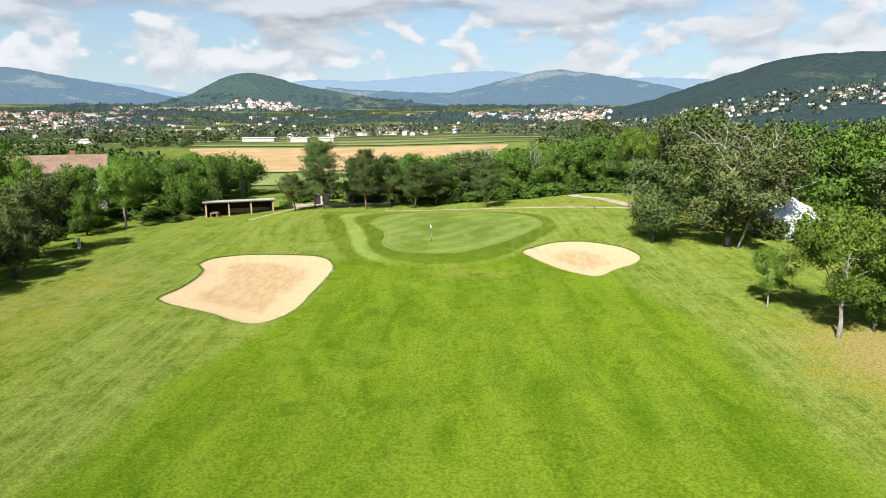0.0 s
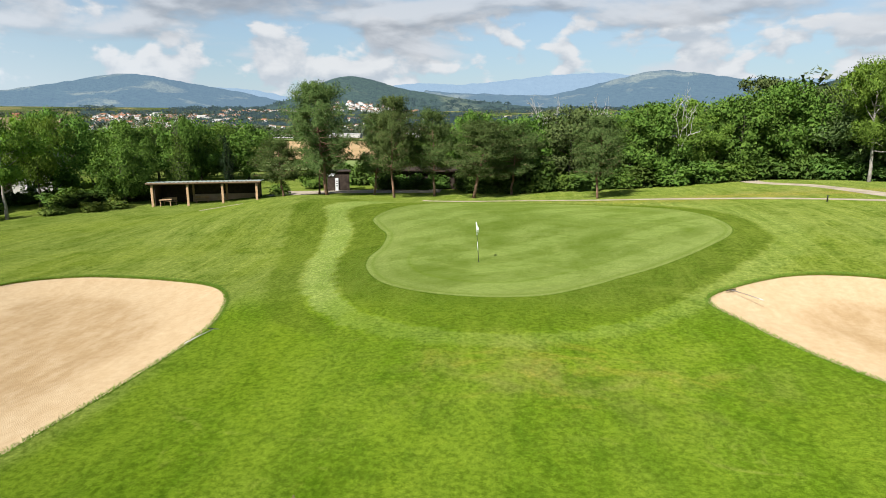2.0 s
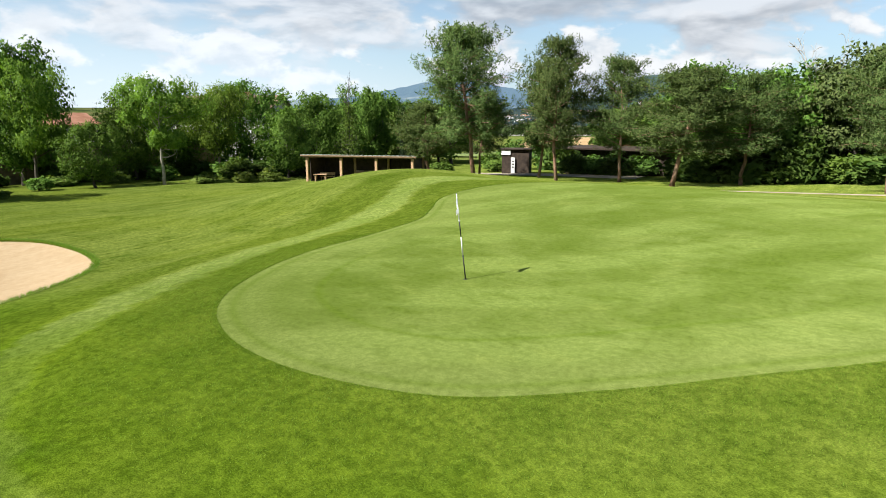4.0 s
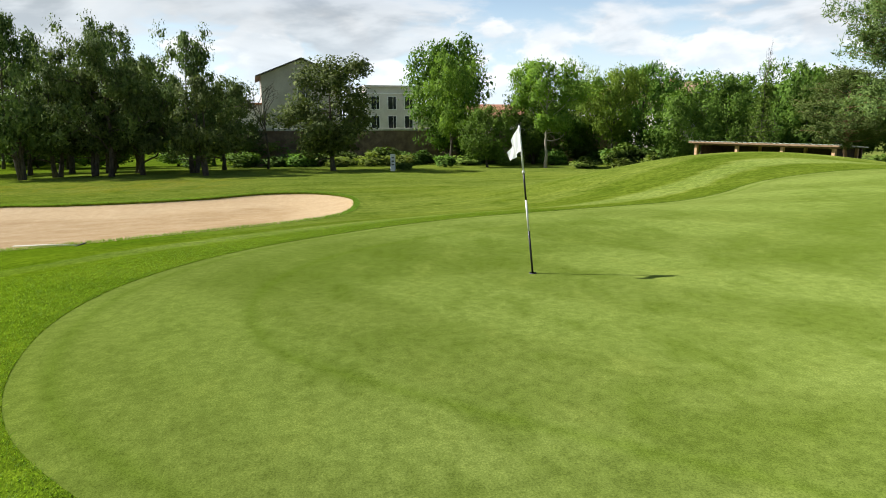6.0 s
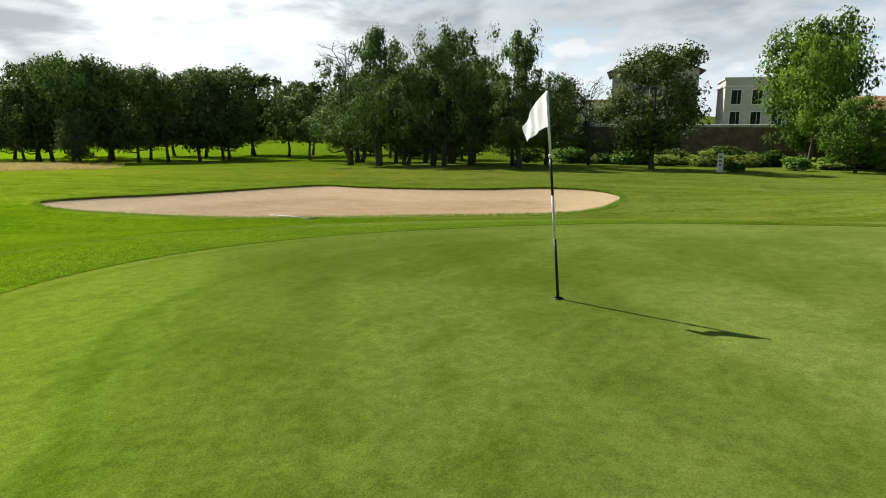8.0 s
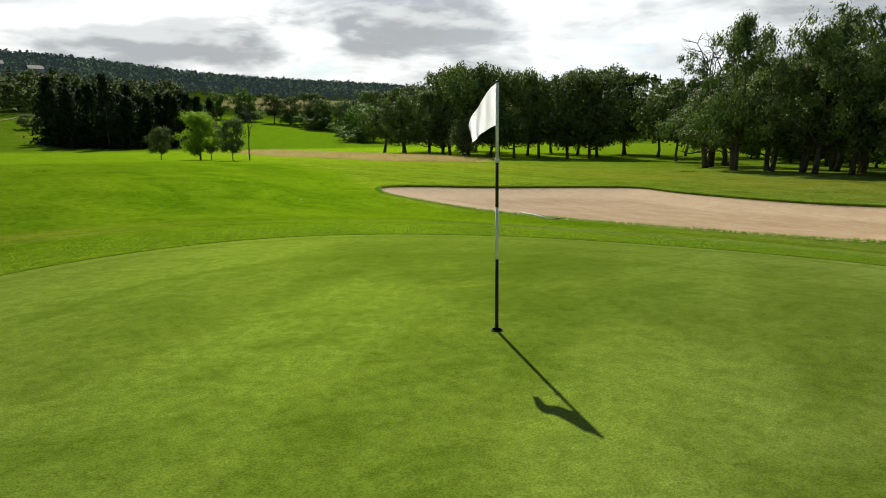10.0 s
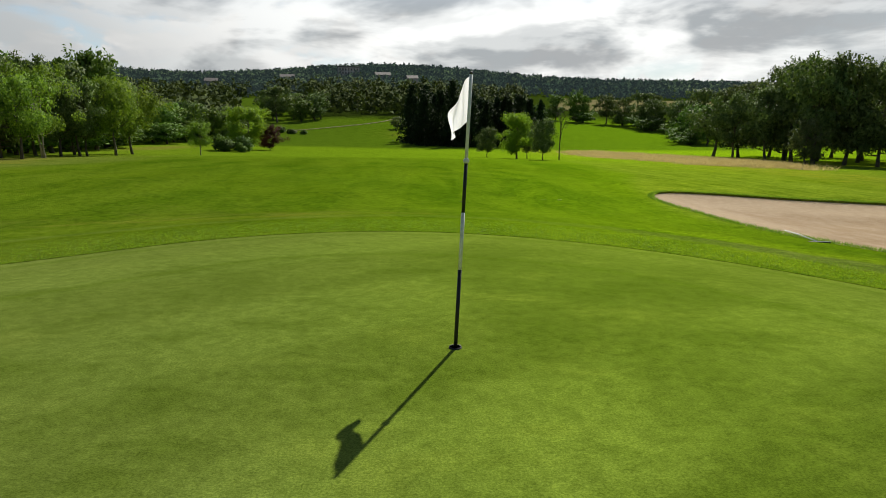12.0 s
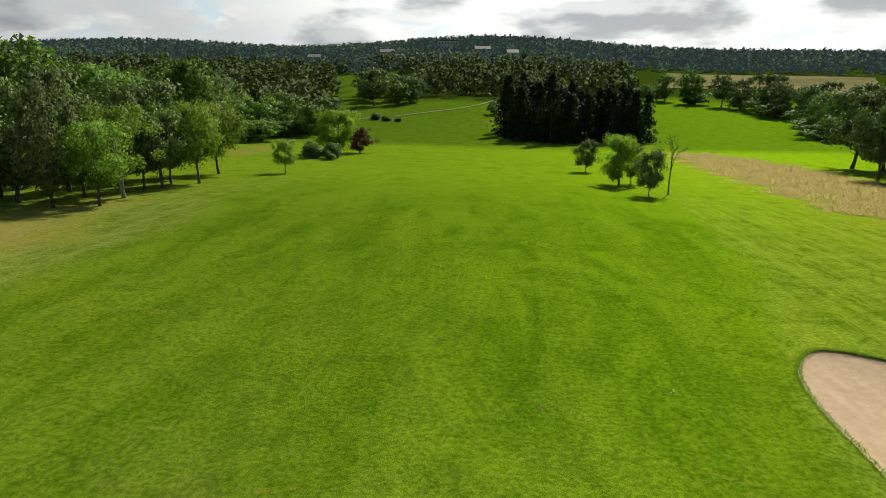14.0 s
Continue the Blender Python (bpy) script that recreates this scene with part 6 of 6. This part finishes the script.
# hut with boards under the pines
kz = zat(-21.5, 39.5)
kiosk = thing("timber_hut", "small dark timber hut with white notice boards under the pines", "hut", m=pose(-21.0, 40.2, kz, 0, 0, 20))
part("wall", box_mesh("hut_wall", (2.6, 1.8, 2.3), M["dark_timber"], 0.02, (0, 0, 1.1)), kiosk)
part("roof", box_mesh("hut_roof", (3.0, 2.3, 0.14), M["dark_timber"], 0.03, (0, 0, 2.32)), kiosk)
part("notice_board", box_mesh("hut_notice", (0.9, 0.06, 0.42), M["white"], 0.01, (-0.9, -1.0, 2.0)), kiosk, "white notice board")
part("tall_board", box_mesh("hut_board", (0.36, 0.06, 1.5), M["white"], 0.01, (-0.2, -1.05, 0.8)), kiosk, "tall white board with dark bars of writing")
for k in range(3):
    part("writing_bar", box_mesh("hut_bar", (0.2, 0.02, 0.1), M["black"], 0, (-0.2, -1.09, 1.2 - 0.28 * k)), kiosk)
barn = thing("long_barn", "long low dark timber barn behind the pines", "barn", m=pose(-9.5, 43.0, zat(-9.5, 43.0) - 0.6, 0, 0, -6))
part("wall", box_mesh("barn_wall", (14, 5, 3.0), M["dark_timber"], 0.02, (0, 0, 1.2)), barn)
part("roof", box_mesh("barn_roof", (15, 6.4, 0.2), M["dark_timber"], 0.03, (0, 0, 2.85)), barn)


def marquee():
    """White party tent: pyramid canvas roof on a frame, with windowed side walls."""
    ob = thing("marquee_tent", "white party tent with a peaked roof and windowed sides", "tent", m=pose(41.9, -2.0, zat(41.9, -2.0), 0, 0, 24))
    s, e, p = 3.0, 2.3, 4.3
    vs = []
    for k in range(6):
        f = k / 5
        r = s * 1.04 * (1 - f) ** 1.35 + 0.03
        z = e + (p - e) * f
        vs += [(-r, -r, z), (r, -r, z), (r, r, z), (-r, r, z)]
    fs = [(k * 4 + i, k * 4 + (i + 1) % 4, k * 4 + 4 + (i + 1) % 4, k * 4 + 4 + i) for k in range(5) for i in range(4)]
    part("roof", mesh_of("tent_roof", vs, fs, M["canvas"], False), ob)
    part("valance", mesh_of("tent_valance", [(x * 1.04, y * 1.04, z) for z in (e + 0.02, e - 0.28) for x, y in ((-s, -s), (s, -s), (s, s), (-s, s))], [(4 + i, 4 + (i + 1) % 4, (i + 1) % 4, i) for i in range(4)], M["canvas"], False), ob)
    for i in range(4):
        turn = pose(0, 0, 0, 0, 0, 90 * i)
        w = part("side_wall", box_mesh("tent_side", (2 * s, 0.04, e), M["canvas"], 0, (0, -s, e / 2)), ob, "", turn)
        for x in (-1.7, 0, 1.7):
            part("window", box_mesh("tent_window", (1.0, 0.05, 1.1), M["metal"], 0.01, (x, -s - 0.015, 1.2)), w)
        part("pole", box_mesh("tent_pole", (0.09, 0.09, e), M["metal"], 0.01, (s, s, e / 2)), ob, "", turn)
    return ob


marquee()

# villa on the southern hill
vz = zat(38, -640)
chat = thing("hill_mansion", "large pale mansion among the trees on the hill", "mansion", m=pose(38, -640, vz - 10.0, 0, 0, 6))
part("wall", box_mesh("mansion_wall", (21, 12, 22), M["render"], 0.05, (0, 0, 10)), chat)
part("roof", box_mesh("mansion_roof", (22, 13, 1.0), M["slate"], 0.2, (0, 0, 21.4)), chat)
for wx in range(-3, 4):
    for wz in (12, 15.5, 18.8):
        part("window", box_mesh("mansion_window", (1.3, 0.3, 2.0), M["glass"], 0.02, (wx * 2.8, 6.0, wz)), chat)
for x, y, w in ((4, -592, 13), (92, -600, 12), (150, -560, 10), (-22, -560, 9)):
    gable_house("hill_house", "pale house among the trees on the hill", (w, 9, 11), 2.5, M["render"], M["slate"], pose(x, y, zat(x, y) - 4, 0, 0, 8), "houses on the southern hill")

# town across the valley
town = [gable_house("town_house", "distant white house with an orange tiled roof", (13, 10, 7), 2.6, M["town_wall"], M["tile"], pose(-700, 1500, zat(-700, 1500)), "houses of the town"),
        gable_house("town_house", "distant pale block of flats", (24, 12, 10), 1.2, M["town_wall"], M["coping"], pose(-900, 1550, zat(-900, 1550)), "houses of the town"),
        gable_house("town_house", "distant cream house with a brown roof", (16, 11, 6), 3.0, M["town_wall"], M["tile_old"], pose(-500, 1650, zat(-500, 1650)), "houses of the town")]
rng = random.Random(77)
HILLS = [bvhtree.BVHTree.FromPolygons([v.co for v in o.data.vertices], [q.vertices[:] for q in o.data.polygons]) for o in hill_sides]


def surface(x, y):
    """Height of the land at a far place, the hills above the town included."""
    z = zat(x, y)
    for h in HILLS:
        hit = h.ray_cast(Vector((x, y, 900)), Vector((0, 0, -1)))[0]
        if hit is not None:
            z = max(z, hit.z)
    return z


# patches: azimuth span, distance span, houses apart and joined, share of flats
PATCHES = [(26, 37, 1380, 2050, 60, 230, 0.22), (11, 24, 2225, 2330, 45, 130, 0.12), (23.5, 27.6, 2180, 2380, 8, 34, 0.05), (1.5, 10.5, 850, 1300, 34, 50, 0.08), (-8, -2.4, 1720, 2050, 24, 50, 0.25), (-15, -8, 1600, 2350, 36, 130, 0.05), (-36, -15, 1380, 1530, 40, 70, 0.03), (-10, 35, 800, 2000, 26, 60, 0.08)]
joined, joined_f, joined_m, town_green = [], [], [], []
for a0, a1, d0, d1, n, n_far, flats in PATCHES:
    for q in range(n + n_far):
        a, d = radians(rng.uniform(a0, a1)), rng.uniform(d0, d1)
        x, y = -math.sin(a) * d, -73 + math.cos(a) * d
        z = surface(x, y)
        k = rng.uniform(0.65, 1.10) * (0.6 if d < 1600 else 0.9)
        for _ in range(4 if a0 == -36 else 1):
            tx, ty = x + rng.uniform(-30, 30), y + rng.uniform(-45, 25)
            town_green.append((tx, ty, rng.uniform(5, 9), rng.uniform(9, 18), surface(tx, ty) - 0.5))
        if q < n:
            proto = town[1] if rng.random() < flats else town[rng.choice((0, 2, 2))]
            copy_thing(proto, pose(x, y, z, 0, 0, rng.uniform(0, 180)) @ Matrix.Diagonal((k, k, k, 1)))
            continue
        w, dp, h, rf = 14 * k, 10 * k, 6 * k, 2.8 * k
        t = rng.uniform(0, 3.14)
        o = len(joined)
        for u, v, s in ((-1, -1, -3), (1, -1, -3), (1, 1, -3), (-1, 1, -3), (-1, -1, h), (1, -1, h), (1, 1, h), (-1, 1, h), (-1, 0, h + rf), (1, 0, h + rf)):
            px, py = u * w / 2, v * dp / 2
            joined.append((x + px * math.cos(t) - py * math.sin(t), y + px * math.sin(t) + py * math.cos(t), z + s))
        joined_f += [tuple(o + i for i in g) for g in ((0, 1, 5, 4), (1, 2, 6, 9, 5), (2, 3, 7, 6), (3, 0, 4, 8, 7), (4, 5, 9, 8), (6, 7, 8, 9))]
        joined_m += [0, 0, 0, 0, 1, 1] if rng.random() < 0.6 else [0, 0, 0, 0, 2, 2]
slope_spots = []
for _ in range(2600):
    a, d = radians(rng.uniform(-16, 38)), rng.uniform(1500, 2650)
    x, y = -math.sin(a) * d, -73 + math.cos(a) * d
    z = surface(x, y)
    if z < 85 and noise.noise((x * 0.004, y * 0.004, 2.0)) > -0.05:
        slope_spots.append((x, y, rng.uniform(7, 11), rng.uniform(18, 36), z - 1))
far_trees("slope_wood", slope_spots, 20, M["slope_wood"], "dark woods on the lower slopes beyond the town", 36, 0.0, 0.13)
me = mesh_of("town_roofscape", joined, joined_f, [M["town_wall"], M["tile"], M["tile_old"]], False)
me.polygons.foreach_set("material_index", joined_m)
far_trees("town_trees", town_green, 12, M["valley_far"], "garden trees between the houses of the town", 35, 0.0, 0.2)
thing("town_roofscape", "many small distant houses with tiled roofs", "town", kind="stuff", data=me)
for x, y, w, t in ((-292, 452, 26, 4), (-262, 470, 34, 8), (-215, 482, 50, 2), (-160, 478, 44, 6), (-118, 450, 22, 3), (-330, 500, 30, 0), (-98, 462, 20, 5)):
    w_ = thing("industrial_hall", "long white industrial hall on the valley floor", "warehouse", "industrial halls in the valley", m=pose(x, y, zat(x, y), 0, 0, t))
    part("wall", box_mesh("hall_wall", (w * 0.62, 12, 4.2), M["pale_render"], 0.05, (0, 0, 1.0)), w_)
    part("roof", box_mesh("hall_roof", (w * 0.62 + 1, 13, 0.5), M["coping"], 0.05, (0, 0, 3.2)), w_)

# ---- tracks and small things ----
ribbon("gravel_path", [(46, 8), (36, 12.5), (27.3, 16.1), (21.7, 18.6), (16.2, 21.2), (12.2, 23.2), (6, 25.0), (-1, 26.0), (-8, 26.6)], 0.9, M["gravel"], 0.03, "pale gravel path behind the green", "path")
ribbon("gravel_path", [(29.5, 17.0), (28.4, 22), (27.0, 27.5), (24.5, 33.0), (25, 40)], 1.8, M["gravel"], 0.03, "pale gravel path leading into the wood", "path")
ribbon("gravel_path", [(-29.2, 23.0), (-28.2, 25.8), (-26.2, 31.0), (-22, 37)], 1.5, M["gravel"], 0.006, "worn gravel path past the shelter", "path")
ribbon("gravel_yard", [(-28, 38.5), (-23, 37.5), (-16, 37.0), (-8, 37.5)], 4.5, M["gravel"], 0.05, "pale gravel yard behind the pines", "yard")
ribbon("hillside_track", [(46, -226), (30, -242), (14, -262), (2, -285), (-6, -312)], 1.1, M["track"], 0.2, "pale track climbing the southern slope", "path", 3.0)


def flagstick():
    """Flagstick leaning a little in the hole: banded rod, flag and cup."""
    top = Vector((-0.14, -0.22, 2.18))
    tilt = Vector((0, 0, 1)).rotation_difference(top.normalized()).to_matrix().to_4x4()
    ob = thing("flagstick", "leaning black and white banded flagstick with a limp white flag", "flagstick", m=Matrix.Translation((0, 0, zat(0, 0) - 0.018)))
    ln = top.length
    for lo, hi, mat, r in ((-0.10, 0.65, "black", 0.0160), (0.65, 1.11, "rod_white", 0.0152), (1.11, 1.50, "black", 0.0145), (1.50, ln, "rod_white", 0.0138)):
        v, f = tube([(0, 0, lo), (0, 0, (lo + hi) / 2), (0, 0, hi)], [r, r, r], 14)
        part("rod_section", mesh_of("rod_section", v, f, M[mat]), ob, mat.replace("rod_", "") + " painted rod section", tilt)
    v, f = tube([(0, 0, 1.50), (0, 0, 1.512), (0, 0, 1.53), (0, 0, 1.54)], [0.015, 0.024, 0.024, 0.015], 14)
    part("ferrule", mesh_of("rod_ferrule", v, f, M["rod_white"]), ob, "", tilt)
    v, f = tube([(0, 0, ln - 0.005), (0, 0, ln + 0.012), (0, 0, ln + 0.016)], [0.0150, 0.0150, 0.007], 12)
    part("cap", mesh_of("rod_cap", v, f, M["black"]), ob, "", tilt)
    # cloth: hangs from the rod's upper end and falls away in folds
    nu, nv = 26, 22
    vs, fs = [], []
    side_ = Vector((0.60, -0.80, 0))
    out = Vector((0.80, 0.60, 0))
    for j in range(nv + 1):
        for i in range(nu + 1):
            u, v_ = i / nu, j / nv
            run = 0.26 * u ** 0.85
            drop = 0.36 * u ** 1.25 + 0.05 * u * v_ - 0.11 * v_ * u
            fold = 0.030 * math.sin(u * 9.5 + v_ * 2.2) * u ** 0.6 + 0.015 * math.sin(u * 17 - v_ * 3) * u
            narrow = 1 - 0.42 * u ** 1.3
            p = top.normalized() * (ln - 0.012 - 0.36 * v_ * narrow) + side_ * run * (1 - 0.15 * v_) + Vector((0, 0, -drop)) + out * fold
            vs.append(p)
    for j in range(nv):
        for i in range(nu):
            k = j * (nu + 1) + i
            fs.append((k, k + 1, k + nu + 2, k + nu + 1))
    part("flag", mesh_of("flag_cloth", vs, fs, M["flag"]), ob, "limp white cloth flag")
    v, f = tube([(0, 0, -0.10), (0, 0, 0.0), (0, 0, 0.022), (0, 0, 0.022), (0, 0, -0.09)], [0.054, 0.054, 0.052, 0.045, 0.045], 28)
    part("cup", mesh_of("hole_cup", v, f, M["cup"]), ob, "black rim of the hole cup")
    return ob


flagstick()


def rake(m, handle_m, group):
    ob = thing("bunker_rake", "bunker rake lying at the sand's edge", "rake", group, m=m)
    v, f = tube([(0, 0, 0.03), (0.9, 0, 0.05), (1.75, 0, 0.03)], [0.014, 0.014, 0.014], 8)
    part("handle", mesh_of("rake_handle", v, f, M[handle_m]), ob)
    part("head", box_mesh("rake_head", (0.05, 0.55, 0.03), M["black"], 0.005, (0, 0, 0.04)), ob)
    for k in range(8):
        part("tooth", box_mesh("rake_tooth", (0.015, 0.015, 0.09), M["black"], 0, (0, -0.24 + 0.069 * k, 0.0)), ob)
    return ob


rake(pose(-10.0, -9.3, zat(-10, -9.3) - 0.03, 0, 0, 262), "rod_white", "bunker rakes")
rake(pose(11.6, -3.6, zat(11.6, -3.6) - 0.02, 0, 0, 300), "metal", "bunker rakes")

post = thing("marker_post", "white distance marker board on the grass", "marker post", m=pose(-45.4, 4.5, zat(-45.4, 4.5), 0, 0, 75))
part("board", box_mesh("marker_board", (0.42, 0.10, 1.5), M["white"], 0.02, (0, 0, 0.7)), post)
for k in range(3):
    part("writing_bar", box_mesh("marker_bar", (0.2, 0.02, 0.1), M["black"], 0, (0, -0.06, 1.15 - 0.3 * k)), post)


stake = thing("marker_stake", "short black marker stake beside the gravel path", "marker post", m=pose(23.4, 16.0, zat(23.4, 16.0), 0, 4, 30))
v, f = tube([(0, 0, -0.15), (0, 0, 0.3), (0, 0, 0.42)], [0.05, 0.05, 0.035], 10)
part("post", mesh_of("stake_post", v, f, M["black"]), stake)
part("cap", box_mesh("stake_cap", (0.13, 0.13, 0.05), M["black"], 0.015, (0, 0, 0.43)), stake)


def divot(x, y, n, size, mats, seed):
    """Torn turf: a few curled scraps lying on the mown grass."""
    rng = random.Random(seed)
    ob = thing("turf_divot", "torn scrap of turf with pale dry grass", "divot", "divots on the fairway", m=pose(x, y, zat(x, y), 0, 0, rng.uniform(0, 360)))
    for i in range(n):
        bm = bmesh.new()
        bmesh.ops.create_icosphere(bm, subdivisions=1, radius=size * rng.uniform(0.5, 1.0))
        for q in bm.verts:
            q.co = Vector((q.co.x * 1.6 + rng.uniform(-0.3, 0.3) * size, q.co.y + rng.uniform(-0.3, 0.3) * size, q.co.z * 0.35))
        me = bpy.data.meshes.new("divot_scrap")
        bm.to_mesh(me)
        bm.free()
        me.materials.append(M[rng.choice(mats)])
        part("scrap", me, ob, "", pose(rng.uniform(-4, 4) * size, rng.uniform(-1.5, 1.5) * size, size * 0.25, 0, 0, rng.uniform(0, 180)))
    return ob


divot(-6.84, -21.28, 8, 0.036, ("blade", "earth", "hay"), 1)
divot(-6.1, -21.2, 5, 0.025, ("blade", "earth"), 2)
divot(-2.39, -19.63, 6, 0.038, ("earth", "earth", "blade"), 3)

# ---- grass edges and tall grass ----
def blades(name, spots, height, width, lean, mat, label, seed, quad=True):
    """Upright grass blades, each a narrow pointed card."""
    rng = np.random.RandomState(seed)
    p = np.asarray(spots, float)
    n = len(p)
    h = height * rng.uniform(0.5, 1.3, (n, 1))
    a = rng.uniform(0, 6.283, n)
    s = np.column_stack([np.cos(a), np.sin(a), 0 * a]) * width * rng.uniform(0.6, 1.3, (n, 1))
    l = rng.normal(size=(n, 3)) * lean
    l[:, 2] = 1
    tip = p + l * h
    mid = p + l * h * 0.5
    cards = np.stack([p - s * 0.5, mid + s * 0.6, tip, mid - s * 0.6], 1) if quad else np.stack([p - s * 0.5, p + s * 0.5, tip], 1)
    return thing(name, label, "grass", kind="stuff", data=quads_of(name, cards, mat))


def along(curve, per_metre, jitter, seed, dz=0.0, outward=0.0):
    rng = np.random.RandomState(seed)
    out = []
    for i in range(len(curve)):
        a, b = curve[i], curve[(i + 1) % len(curve)]
        d = b - a
        nrm = np.array((d[1], -d[0])) / (np.linalg.norm(d) + 1e-9)
        for _ in range(max(1, int(np.linalg.norm(d) * per_metre))):
            q = a + d * rng.uniform() + nrm * (rng.uniform(-1, 1) * jitter + outward)
            out.append(q)
    out = np.array(out)
    return np.column_stack([out, ground(out[:, 0], out[:, 1]) + dz])


def outer(curve):
    s = np.sum(curve[:, 0] * np.roll(curve[:, 1], -1) - np.roll(curve[:, 0], -1) * curve[:, 1])
    return curve if s > 0 else curve[::-1]


blades("bunker_lip_grass", np.vstack([along(outer(BUNKER_WEST), 190, 0.12, 1, -0.02, 0.0), along(outer(BUNKER_EAST), 190, 0.12, 2, -0.02, 0.0)]), 0.105, 0.016, 0.6, M["blade"], "ragged grass lip round the bunkers", 41)
blades("fringe_grass", along(outer(GREEN), 260, 0.05, 3, -0.004, 0.05), 0.022, 0.006, 0.4, M["blade"], "short grass fringe round the putting green", 42)

HAY = closed_curve([(-41, -138), (-37.5, -118), (-36, -100), (-34.3, -82), (-33.4, -68), (-35.0, -57.0), (-41, -54.5), (-48, -67), (-51.5, -84), (-53, -102), (-52, -122), (-47, -134)], 2.0)
rng_h = np.random.RandomState(8)
hx, hy = rng_h.uniform(-57, -24, 170000), rng_h.uniform(-139, -49, 170000)
# the strip frays out: wandering edge, stray stalks, thin places
fray_x = 1.3 * np.sin(hy * 0.55 + 1.1) + 0.9 * np.sin(hy * 1.37 + hx * 0.6) + rng_h.normal(size=len(hx)) * 0.8
fray_y = 1.6 * np.sin(hx * 0.62 + 0.4) + 1.0 * np.sin(hx * 1.51 - hy * 0.3) + rng_h.normal(size=len(hx)) * 0.8
thin = 0.5 + 0.3 * np.sin(hx * 0.9 + 1.7 * np.sin(hy * 0.31)) + 0.25 * np.sin(hy * 0.7 - hx * 0.45)
ok = inside(HAY, hx + fray_x, hy + fray_y) & (rng_h.uniform(size=len(hx)) < np.clip(0.45 + thin, 0.25, 1))
hx, hy = hx[ok][:60000], hy[ok][:60000]
blades("tall_dry_grass", np.column_stack([hx, hy, ground(hx, hy)]), 0.50, 0.045, 1.1, M["hay"], "strip of tall straw-coloured dry grass", 43, False)

# lush collar of grass on the side where the green is passed closest
rng_c = np.random.RandomState(12)
cx, cy = rng_c.uniform(-12, 11, 420000), rng_c.uniform(-11, 4, 420000)
gap_ = reach(GREEN[::2], cx, cy)
ok = (gap_ < -0.04) & (rng_c.uniform(0, 1, len(cx)) < ramp01(gap_, -3.4, -0.2)) & (rng_c.uniform(0, 1, len(cx)) < ramp01(cy, 4, -2))
cx, cy = cx[ok][:130000], cy[ok][:130000]
blades("collar_grass", np.column_stack([cx, cy, ground(cx, cy) - 0.004]), 0.026, 0.011, 0.9, M["turf_blade"], "lush short grass of the collar round the green", 44, False)
